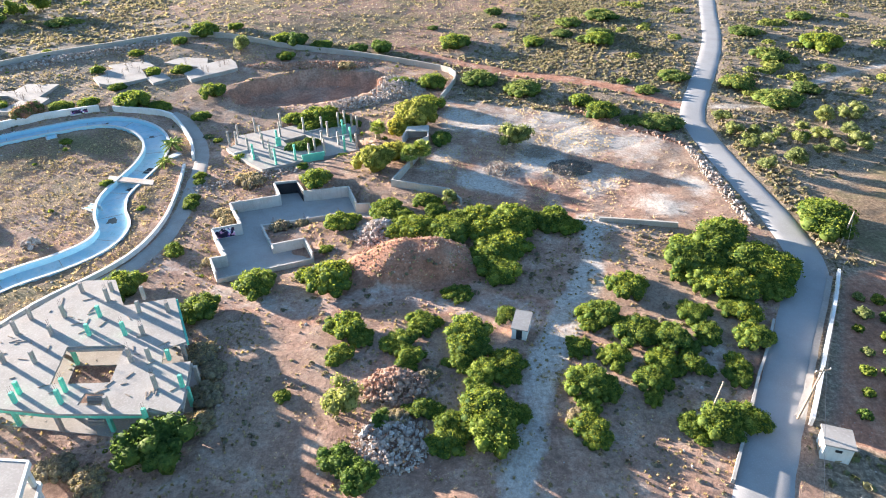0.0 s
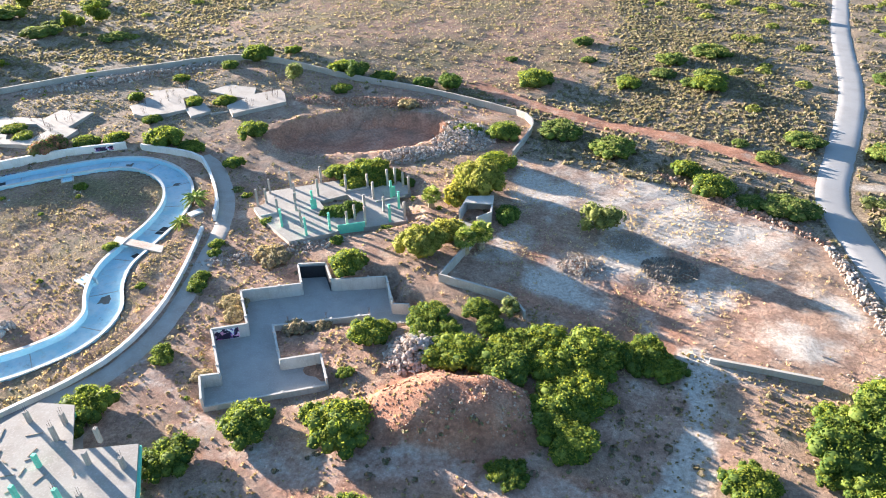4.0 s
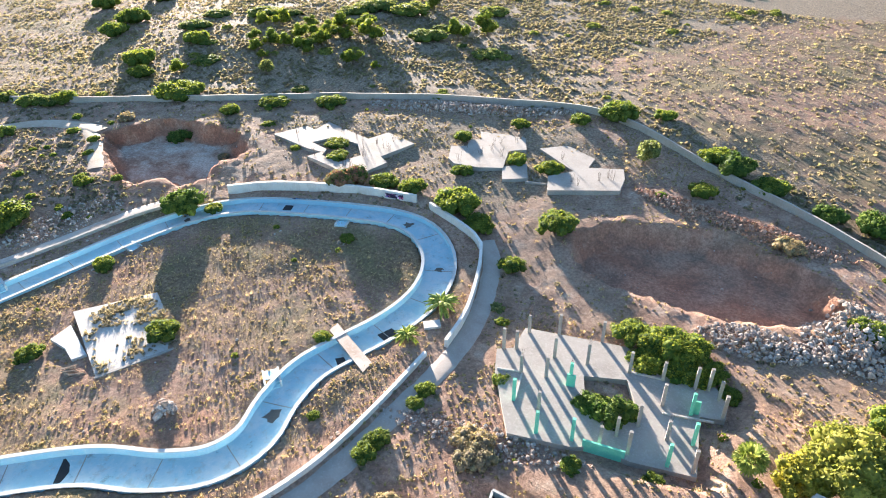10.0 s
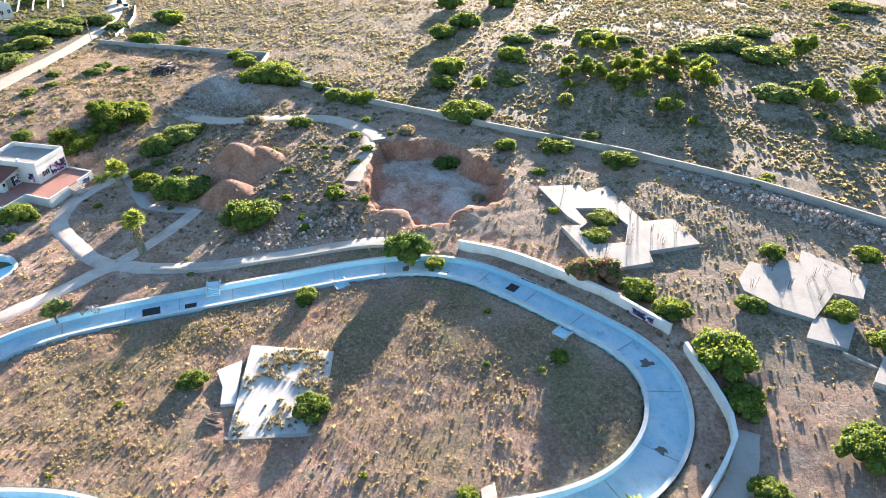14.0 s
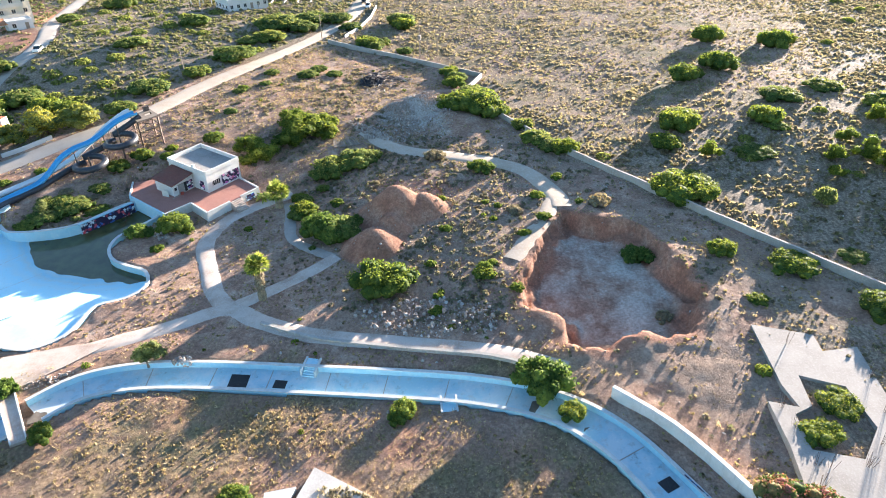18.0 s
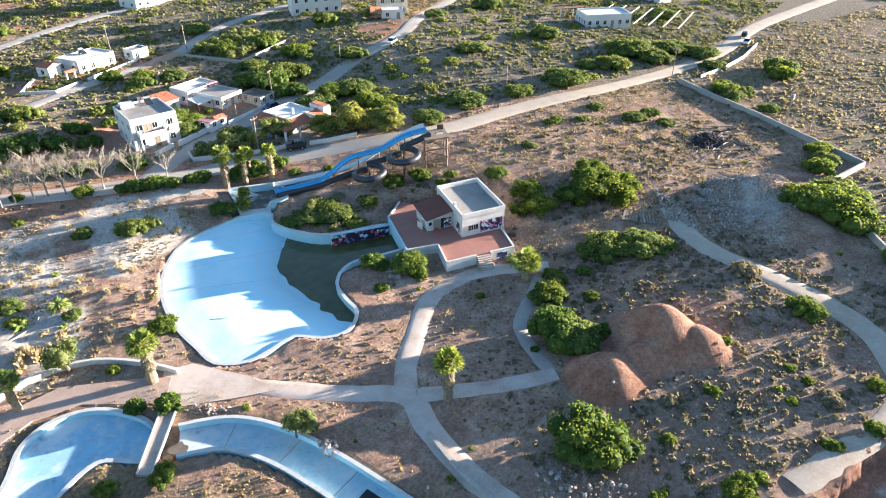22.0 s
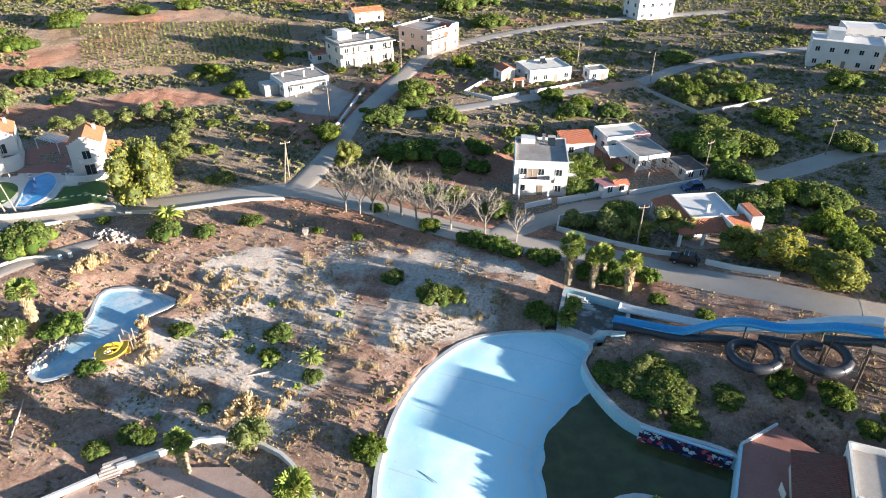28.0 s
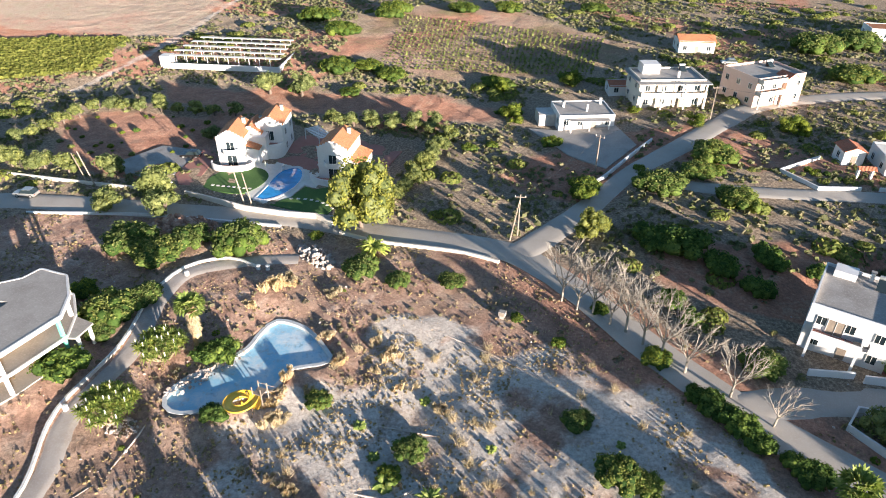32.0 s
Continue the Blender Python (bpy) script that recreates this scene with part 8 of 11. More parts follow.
# rows of slender roof strips beside the bungalow, and its tiled porch
gf = thing("shade_frames", -294, 20, gz(-294, 20), "slender pale roof strips on posts over a nursery bed", "pergola", rz=0.18)
for k in range(7):
    part("roof_strip", Form().box(-13.0, -17 + 4.6 * k, 2.3, 13.0, -16.55 + 4.6 * k, 2.4), "cloth", gf, "long pale strip")
    for q in range(6):
        part("post", Form().box(-12.5 + 5 * q, -16.85 + 4.6 * k, -0.8, -12.38 + 5 * q, -16.72 + 4.6 * k, 2.3), "wood", gf)
gh = thing("tiled_porch", -283, -5, gz(-283, -5), "open porch with a rust-coloured tiled roof", "porch", rz=-0.6)
lean_roof(gh, [(-5, -3, 2.4), (5, -3, 2.4), (5, 3, 3.3), (-5, 3, 3.3)], "tiles_dark")
for x in (-4.7, 0, 4.7):
    for y in (-2.8, 2.8):
        part("post", Form().box(x - 0.12, y - 0.12, -0.6, x + 0.12, y + 0.12, 2.5 + 0.13 * (y + 2.8)), "clean_white", gh)
wall_run("wall_west_road", [(-251, 52.4), (-262, 54.6), (-276, 55.6), (-292, 54.6)], 0.9, 0.3, "clean_white", "white roadside wall", False)
# frames of an open shade field
pf = thing("shade_frames", 8, -96, gz(8, -96), "long rows of pale pergola frames behind a white wall", "pergola", rz=0.285)
for k in range(5):
    y = -10 + 4.6 * k
    part("roof_strip", Form().box(-14 - 0.5 * k, y, 2.3, 14 + 0.5 * k, y + 1.3, 2.42), "cloth", pf, "long pale roof strip")
    for q in range(10):
        part("post", Form().box(-13 + 2.9 * q, y + 0.6, -0.6, -12.88 + 2.9 * q, y + 0.72, 2.3), "clean_white", pf)
part("front_wall", Form().box(-16, 11.5, -0.6, 16, 11.8, 0.9), "clean_white", pf, "low white front wall")
part("side_wall", Form().box(-16.4, -12, -0.6, -16.1, 11.8, 1.0), "clean_white", pf, "low white side wall")
part("lodge", Form().box(14.2, 8.0, -0.5, 17, 11.0, 2.4), "clean_white", pf, "small white lodge")

# ---------------------------------------------------------------- cars, poles and wires
def car(name, x, y, rz, paint, label, tall=1.0, ln=4.1, wd=1.75):
    e = thing(name, x, y, drape([(x, y), (x + 0.1, y)], 1, 0, False)[0][2] + 0.06, label, "car", "parked cars", rz)
    h = ln / 2
    b = Form().add([(-h, -wd / 2, 0.35), (h, -wd / 2, 0.35), (h, wd / 2, 0.35), (-h, wd / 2, 0.35), (-h, -wd / 2, 0.85 * tall), (h * 0.98, -wd / 2 * 0.95, 0.8 * tall), (h * 0.98, wd / 2 * 0.95, 0.8 * tall), (-h, wd / 2, 0.85 * tall)], [(3, 2, 1, 0), (4, 5, 6, 7), (0, 1, 5, 4), (1, 2, 6, 5), (2, 3, 7, 6), (3, 0, 4, 7)])
    part("body", b, paint, e)
    c = [(-h * 0.92, 0.84 * tall), (h * 0.42, 0.82 * tall), (h * 0.12, 1.45 * tall), (-h * 0.72, 1.47 * tall)]
    w0, w1 = wd / 2 * 0.93, wd / 2 * 0.8
    part("cabin", Form().add([(c[0][0], -w0, c[0][1]), (c[1][0], -w0, c[1][1]), (c[2][0], -w1, c[2][1]), (c[3][0], -w1, c[3][1]), (c[0][0], w0, c[0][1]), (c[1][0], w0, c[1][1]), (c[2][0], w1, c[2][1]), (c[3][0], w1, c[3][1])], [(0, 1, 2, 3), (7, 6, 5, 4), (1, 5, 6, 2), (0, 3, 7, 4), (0, 4, 5, 1)]), "glass", e, "dark windows")
    part("roof", Form().box(c[3][0] + 0.05, -w1, 1.45 * tall, c[2][0], w1, 1.5 * tall), paint, e)
    for s in (-1, 1):
        part("headlight", Form().box(h * 0.97, s * wd * 0.36 - 0.16, 0.6, h * 0.995, s * wd * 0.36 + 0.16, 0.75), "clean_white", e, "headlight")
        part("tail_light", Form().box(-h - 0.01, s * wd * 0.4 - 0.1, 0.6, -h + 0.03, s * wd * 0.4 + 0.1, 0.78), "sign_red", e, "red tail light")
        for q in (-0.62, 0.62):
            w = part("wheel", Form().rod((q * h, s * (wd / 2 - 0.2), 0.33), (q * h, s * (wd / 2 + 0.02), 0.33), 0.33, 14), "rubber", e)
            part("rim", Form().rod((q * h, s * (wd / 2 + 0.02), 0.33), (q * h, s * (wd / 2 + 0.035), 0.33), 0.2, 10), "car_silver", w)
    return e


jp = car("off_road_car", -154.6, 3.2, -0.56, "car_black", "black boxy off-road car parked beside the white wall", 1.2, 4.0, 1.75)
part("spare_wheel", Form().rod((-2.02, 0, 0.95), (-2.2, 0, 0.95), 0.36, 14), "rubber", jp)
for s in (-0.5, 0.1):
    part("roof_rail", Form().box(s, -0.7, 1.8, s + 0.08, 0.7, 1.88), "car_silver", jp)
car("hatchback", -166.2, -19.2, 0.1, "car_blue", "dark blue car parked on the lane")
car("estate_car", -8.5, -14.2, 0.3, "car_silver", "silver estate car on the roadside")
car("saloon_car", -213.6, -23.4, 0.3, "car_white", "white car on the pale lane")
car("dark_car", -23.5, -39.5, 0.35, "car_black", "dark car in the villa drive")
car("pale_car", -292, 51.5, 0.1, "car_white", "white car on the far road")
car("dark_car", -299, 48.6, 0.2, "car_black", "dark car on the far road")
car("pale_car", -121, -141, 0.3, "car_silver", "pale car beside a village house")


def pole(x, y, h=8.0, arms=1, rz=0.0, lean=(0.0, 0.0), group="utility poles"):
    e = thing("utility_pole", x, y, gz(x, y), "weathered wooden utility pole" if arms else "plain leaning timber pole", "pole", group, rz)
    part("pole", Form().rod((0, 0, -0.3), (lean[0], lean[1], h), 0.14, 7, 0.09), "wood", e)
    for k in range(arms):
        a = part("crossarm", Form().box(-0.9 + lean[0], -0.06 + lean[1], h - 0.5 - 0.6 * k, 0.9 + lean[0], 0.06 + lean[1], h - 0.38 - 0.6 * k), "wood", e)
        for q in (-0.8, 0, 0.8):
            part("insulator", Form().rod((q + lean[0], lean[1], h - 0.38 - 0.6 * k), (q + lean[0], lean[1], h - 0.2 - 0.6 * k), 0.05, 6), "clean_white", a)
    return e


POLES = [(-196.2, -26.3), (-118.8, -94), (-167.8, -95), (-181, -75.5), (-206, 20.8), (-231.4, 83.8), (-247.5, 46), (-100.5, -61), (-149.5, -2.5), (-170.5, -23.6)]
for k, (x, y) in enumerate(POLES):
    pole(x, y, 7.5, 1, 0.4 * k)
pole(-93.4, -34.2, 7.5, 1, 0.3)
pole(-92.6, -32.6, 6.8, 0, 0, (-0.8, -1.4))
pole(-45.6, -27.2, 7.5, 0, 0, (1.2, 0.3))
pole(-47.6, -26.8, 6.5, 0, 0, (1.0, 0.2))
pole(36.4, 46.4, 6.5, 1, 0.2, (1.4, 0.6))
pole(27.5, 47.0, 4.6, 0, 0, (0.7, 0.5))
pole(56.5, 77.5, 5.0, 0, 0, (1.2, 1.4))
pole(-16.5, -22.0, 7.0, 0, 0, (1.6, 0.5))
pole(-14.0, -22.5, 6.0, 0, 0, (1.4, 0.5))
tf = thing("transformer_pole", -233, 78.4, gz(-233, 78.4), "twin pole carrying a transformer at the field edge", "pole")
for s in (-0.7, 0.7):
    part("pole", Form().rod((s, 0, -0.3), (s, 0, 9.0), 0.14, 7, 0.1), "wood", tf)
for z in (5.5, 7.5, 8.7):
    part("crossarm", Form().box(-1.1, -0.08, z, 1.1, 0.08, z + 0.14), "steel", tf)
part("transformer", Form().box(-0.5, -0.4, 5.7, 0.5, 0.4, 6.8), "roof_grey", tf, "grey transformer box")


def wire(a, b, za, zb, sag=0.8, name="power_line"):
    f = Form()
    pts = []
    for k in range(13):
        s = k / 12
        pts.append((a[0] + (b[0] - a[0]) * s, a[1] + (b[1] - a[1]) * s, za + (zb - za) * s - sag * 4 * s * (1 - s)))
    for p, q in zip(pts[:-1], pts[1:]):
        f.rod(p, q, 0.018, 3)
    tagged(new(name, mesh_of(name, f, "tube")), "thin sagging power cable between poles", "cable", "power lines")


for i, j in ((0, 9), (1, 2), (2, 3), (7, 1), (9, 8), (4, 0), (5, 6)):
    (ax, ay), (bx, by) = POLES[i], POLES[j]
    wire((ax, ay), (bx, by), gz(ax, ay) + 7.3, gz(bx, by) + 7.3)
wire((-93.4, -34.2), POLES[7], gz(-93.4, -34.2) + 7.3, gz(*POLES[7]) + 7.3)
wire((37.8, 47.0), (22, 15), gz(36.4, 46.4) + 6.3, gz(30, 30) + 7.0)
wire((37.8, 47.0), (57.7, 78.9), gz(36.4, 46.4) + 6.3, gz(56.5, 77.5) + 4.9)
bx = thing("meter_box", -97.4, -14.1, gz(-97.4, -14.1), "small concrete meter box on a pedestal", "box")
part("pedestal", Form().box(-0.3, -0.3, -0.2, 0.3, 0.3, 0.4), "slab", bx)
part("box", Form().box(-0.45, -0.35, 0.4, 0.45, 0.35, 1.1), "slab", bx)
part("door", Form().box(-0.3, 0.35, 0.5, 0.3, 0.38, 1.0), "wood", bx)

# vineyard rows far off
vine = []
vr = np.random.RandomState(8)
for r_ in range(17):
    for c_ in range(90):
        u, v = c_ / 90, r_ / 17
        p = np.array((38, -73)) * (1 - u) * (1 - v) + np.array((52, -99)) * (1 - u) * v + np.array((92, -18)) * u * (1 - v) + np.array((130, -62)) * u * v
        vine.append((p[0] + vr.uniform(-0.3, 0.3), p[1] + vr.uniform(-0.3, 0.3)))
vine = np.array(vine)
quads_rows = np.c_[vine, rise(vine[:, 0], vine[:, 1]) + 0.2]
crop = []
for r_ in range(22):
    for c_ in range(44):
        u, v = c_ / 44, r_ / 22
        p = np.array((-88, -118)) * (1 - u) * (1 - v) + np.array((-84, -156)) * (1 - u) * v + np.array((-34, -101)) * u * (1 - v) + np.array((-14, -158)) * u * v
        crop.append((p[0] + vr.uniform(-0.3, 0.3), p[1] + vr.uniform(-0.3, 0.3)))
crop = np.array(crop)
crop_rows = np.c_[crop, rise(crop[:, 0], crop[:, 1]) + 0.1]


# ---------------------------------------------------------------- plants
def leaves_on(rng, lobes, n, size, up=0.25, droop=0.0):
    """Small leaf clumps over a set of lobes (cx, cy, cz, r)."""
    w = np.array([l[3] ** 2 for l in lobes])
    f = Form()
    g = np.random.RandomState(rng.randint(0, 99999))
    pick = g.choice(len(lobes), n, p=w / w.sum())
    d = g.normal(size=(n, 3))
    d[:, 2] = np.abs(d[:, 2]) * (1 - droop) + d[:, 2] * droop + up * 0.5
    d /= np.linalg.norm(d, axis=1)[:, None]
    L = np.array(lobes)[pick]
    c = L[:, :3] + d * L[:, 3:4] * g.uniform(0.82, 1.1, (n, 1))
    nrm = d + g.normal(size=(n, 3)) * 0.8
    nrm /= np.linalg.norm(nrm, axis=1)[:, None]
    a = np.cross(nrm, g.normal(size=(n, 3)))
    a /= np.linalg.norm(a, axis=1)[:, None]
    b = np.cross(nrm, a)
    s = size * g.uniform(0.6, 1.35, (n, 1))
    keep = c[:, 2] > 0.01
    for q in range(4):
        sx, sy = ((-1, -0.55), (0.9, -0.75), (1.05, 0.6), (-0.8, 0.8))[q]
        p = c + a * s * sx + b * s * sy + nrm * s * (0.25 if q % 2 else -0.1)
        f.uv[q] = p
    P = np.stack([f.uv[q] for q in range(4)], 1)[keep].reshape(-1, 3)
    f.v = [tuple(p) for p in P]
    f.f = [(i, i + 1, i + 2, i + 3) for i in range(0, len(P), 4)]
    f.uv = {}
    return f


def bush_proto(name, seed, leaf, n, size, height, spread, label, category="shrub", core=None):
    """A shrub one metre in radius: twigs and an inner mass under uneven clumps of leaves; a darker core paints in the
    inner shade.
    """
    r = random.Random(seed)
    lobes = [(0, 0, 0.25 * height, 0.55)]
    for k in range(r.randint(26, 34)):
        a, q = k * 2.4 + r.uniform(-0.4, 0.4), math.sqrt((k + 0.5) / 32) * spread * r.uniform(0.9, 1.12)
        h = height * (0.2 + 0.55 * math.sqrt(max(0.0, 1 - (q / (spread * 1.15)) ** 2))) * r.uniform(0.75, 1.12)
        lobes.append((q * math.cos(a) * 1.08, q * math.sin(a) * 0.95, h, r.uniform(0.2, 0.33)))
    e = thing(name, 0, 0, 0, label, category)
    f = Form()
    for l in lobes:
        f.ball(l[:3], (l[3] * 0.84, l[3] * 0.84, l[3] * 0.8), r, 6, 3, 0.22)
    f.v = [(x, y, max(z, 0.02)) for x, y, z in f.v]
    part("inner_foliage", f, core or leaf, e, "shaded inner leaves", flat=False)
    part("foliage", leaves_on(r, lobes, n, size), leaf, e)
    st = Form()
    for k in range(4):
        a = r.uniform(0, 6.28)
        st.rod((0.1 * math.cos(a), 0.1 * math.sin(a), -0.15), (0.4 * math.cos(a), 0.4 * math.sin(a), 0.35 * height), 0.05, 5, 0.025)
    part("stem", st, "bark", e)
    return e


def tree_proto(name, seed, leaf, n, size, trunk_h, crown, lobes_n, label, lobe=(0.32, 0.5), trunk_r=0.12, core=None, category="tree"):
    """A tree with a crown one metre in radius on a tapered trunk with limbs."""
    r = random.Random(seed)
    e = thing(name, 0, 0, 0, label, category)
    lobes = []
    for k in range(lobes_n):
        a, q = r.uniform(0, 6.28), math.sqrt(r.uniform(0.0, 1)) * 0.72
        lobes.append((q * math.cos(a), q * math.sin(a), trunk_h + crown * r.uniform(0.12, 0.9) * (1.1 - 0.5 * q), r.uniform(*lobe)))
    t = Form()
    top = (r.uniform(-0.1, 0.1), r.uniform(-0.1, 0.1), trunk_h + crown * 0.15)
    t.rod((0, 0, -0.2), (top[0] * 0.5, top[1] * 0.5, trunk_h * 0.55), trunk_r, 7, trunk_r * 0.75)
    t.rod((top[0] * 0.5, top[1] * 0.5, trunk_h * 0.5), top, trunk_r * 0.75, 7, trunk_r * 0.45)
    part("trunk", t, "bark", e)
    for l in lobes[:6]:
        part("limb", Form().rod((top[0] * 0.6, top[1] * 0.6, trunk_h * 0.7), l[:3], trunk_r * 0.45, 5, trunk_r * 0.15), "bark", e)
    f = Form()
    for l in lobes:
        f.ball(l[:3], (l[3] * 0.78, l[3] * 0.78, l[3] * 0.7), r, 6, 3, 0.3)
    c = part("crown", leaves_on(r, lobes, n, size, 0.1, 0.6), leaf, e)
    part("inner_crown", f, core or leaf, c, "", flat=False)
    return e


def put(proto, x, y, r, rng, zs=1.0, group="", label="", sink=0.0, turn=None):
    """A copy of a plant at its place, scaled to the radius r."""
    m = Matrix.Translation((x, y, gz(x, y) - sink)) @ Matrix.Rotation(rng.uniform(0, 6.28) if turn is None else turn, 4, "Z")
    o = copy_thing(proto, m)
    o.matrix_basis = m @ Matrix.Diagonal((r, r, r * zs, 1))
    return tagged(o, label, "", group)


def drop_proto(e):
    for o in (*e.children_recursive, e):
        bpy.data.objects.remove(o)


# lentisk and hill shrubs: dark_leaf core colours in the shade between leaves
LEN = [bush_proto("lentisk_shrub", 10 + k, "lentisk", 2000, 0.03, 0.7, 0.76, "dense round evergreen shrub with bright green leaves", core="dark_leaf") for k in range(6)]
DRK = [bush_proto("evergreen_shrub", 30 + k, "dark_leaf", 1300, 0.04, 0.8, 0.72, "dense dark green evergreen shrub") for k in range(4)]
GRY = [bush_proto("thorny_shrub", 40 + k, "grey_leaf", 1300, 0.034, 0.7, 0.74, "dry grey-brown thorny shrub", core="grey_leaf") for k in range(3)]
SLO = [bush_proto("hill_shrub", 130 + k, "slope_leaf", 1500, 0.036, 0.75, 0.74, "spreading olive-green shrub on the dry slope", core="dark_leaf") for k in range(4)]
TAM = [tree_proto("tamarisk_tree", 140 + k, "lentisk", 3400, 0.034, 0.16, 1.0, 34, "large feathery green shrub tree behind the pool bar", (0.18, 0.34), 0.06) for k in range(3)]
OLI = [tree_proto("olive_tree", 50 + k, "olive_leaf", 950, 0.05, 0.55, 1.25, 10, "small olive tree with grey-green leaves") for k in range(4)]
ORC = [tree_proto("carob_tree", 60 + k, "lentisk", 1100, 0.047, 0.45, 1.2, 9, "round dark green tree on the scrubby hillside") for k in range(3)]
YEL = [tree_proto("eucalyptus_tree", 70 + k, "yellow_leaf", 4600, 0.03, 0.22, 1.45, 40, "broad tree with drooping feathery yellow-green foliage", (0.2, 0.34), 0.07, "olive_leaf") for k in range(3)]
YBU = [bush_proto("acacia_shrub", 76 + k, "yellow_leaf", 2200, 0.034, 1.15, 0.74, "large bright yellow-green shrub by the gravel lot") for k in range(2)]
PNK = [bush_proto("oleander", 80, "oleander_pink", 1500, 0.036, 1.0, 0.6, "oleander shrub with pink flowers beside a white wall")]


def rosette_proto(name, seed, label):
    """A branching giant yucca: short bare limbs, each ending in a rosette of stiff leaves, some with white flower spikes."""
    r = random.Random(seed)
    e = thing(name, 0, 0, 0, label, "shrub")
    for k in range(44):
        q, a = math.sqrt((k + 0.5) / 44) * 0.82, k * 2.4 + r.uniform(-0.2, 0.2)
        c = Vector((q * math.cos(a), q * math.sin(a), 0.28 + 0.55 * math.sqrt(max(0, 1 - q * q)) * r.uniform(0.85, 1.1)))
        limb = part("limb", Form().rod((0.25 * c.x, 0.25 * c.y, -0.05), c, 0.035, 5, 0.02), "dead_frond", e, "bare grey limb")
        f = Form()
        for j in range(34):
            az, el = j * 2.4, -0.4 + 1.8 * (j / 34)
            d = Vector((math.cos(az) * math.cos(el), math.sin(az) * math.cos(el), math.sin(el)))
            sd = Vector((-math.sin(az), math.cos(az), 0)) * 0.021
            ln = r.uniform(0.19, 0.27)
            f.add([c - sd, c + sd, c + d * ln * 0.6 + sd * 0.8, c + d * ln - Vector((0, 0, 0.03)), c + d * ln * 0.6 - sd * 0.8], [(0, 1, 2, 3, 4)])
        part("leaf_rosette", f, "frond", limb, "stiff bright green leaf rosette")
        if k % 3 == 0:
            part("flower_spike", Form().rod(c + Vector((0, 0, 0.05)), c + Vector((0, 0, 0.24)), 0.03, 5, 0.012), "cloth", limb, "white flower spike")
    return e


WHT = [rosette_proto("giant_yucca", 81 + k, "large branching yucca with white flower spikes by the children's pool") for k in range(2)]
ALO = [bush_proto("succulent_shrub", 84, "dark_leaf", 600, 0.1, 0.9, 0.6, "dark green succulent shrub with rusty leaf tips")]


def tussock_proto(name, seed, label):
    """A clump of tall dry grass: several fountains of thin blades."""
    g = np.random.RandomState(seed)
    f = Form()
    n = 520
    c = g.normal(size=(9, 2)) * 0.42
    k = g.randint(0, 9, n)
    a, q = g.uniform(0, 6.28, n), np.sqrt(g.uniform(0, 1, n))
    h = g.uniform(0.5, 1.0, n)
    for i in range(n):
        bx, by = c[k[i]] + 0.08 * g.normal(size=2)
        tx, ty = bx + 0.32 * q[i] * math.cos(a[i]), by + 0.32 * q[i] * math.sin(a[i])
        w = 0.02
        sx, sy = -w * math.sin(a[i]), w * math.cos(a[i])
        f.add([(bx - sx, by - sy, 0), (bx + sx, by + sy, 0), ((bx + tx) / 2 + sx, (by + ty) / 2 + sy, h[i] * 0.65), (tx, ty, h[i] * (1 - 0.3 * q[i]))], [(0, 1, 2, 3)])
    e = thing(name, 0, 0, 0, label, "grass")
    part("blade_tuft", f, "dry_grass", e)
    return e


STR = [tussock_proto("grass_tussock", 86 + k, "clump of tall straw-coloured dry grass") for k in range(3)]
GAR = [bush_proto("garden_shrub", 90 + k, ("lentisk", "dark_leaf", "olive_leaf")[k % 3], 450, 0.064, 0.95, 0.68, "leafy green garden shrub") for k in range(6)]

# where each plant stands: x, y, radius
LENTISK_A = [(-243.8, 60.9, 3.6), (-264.6, 68.9, 3.9), (-220, 88, 3.1), (-210.7, 90.3, 3), (-213.3, 147.8, 4.9), (-221.9, 158, 5.2), (-252.2, 162.3, 5.3), (-245.2, 179.4, 5.2), (-152.5, -65.7, 3), (-185.7, -62, 4.5), (-157.4, -58.6, 3.3), (-196.1, -58.3, 4.1), (-195.5, -43.6, 4.3), (-179, -12.6, 4), (-180.5, -1.1, 3.8), (-180, 4.7, 3.2), (-151.7, 16.4, 1.4), (-154.9, 30, 2.4), (-159, 33, 2.4), (-163, 37.2, 1.4), (-160, 37.5, 1.6), (-197.8, 39.2, 1.5), (-167.8, 43.9, 2.3), (-170.1, 56.7, 1.5)]
LENTISK_B = [(-192, 91.3, 4), (-190.2, 96.4, 6.5), (-160.1, 99.6, 2.7), (-188.6, 100.6, 3.9), (-156.8, 113.7, 1.3), (-168.5, 116, 2.9), (-150.6, 133.6, 4.9), (-171, 135.4, 3.6), (-180.6, 140, 4.4), (-181.7, 157.2, 4), (-121.3, -65.4, 2), (-108.1, -63.4, 1.3), (-100.2, -53.7, 3.1), (-147.4, -25.2, 4.2), (-109.4, -20, 1.4), (-99.3, -14.7, 0.9), (-99.4, -14.2, 0.9), (-117.7, -12.6, 2.1), (-105.8, -11.6, 1.1)]
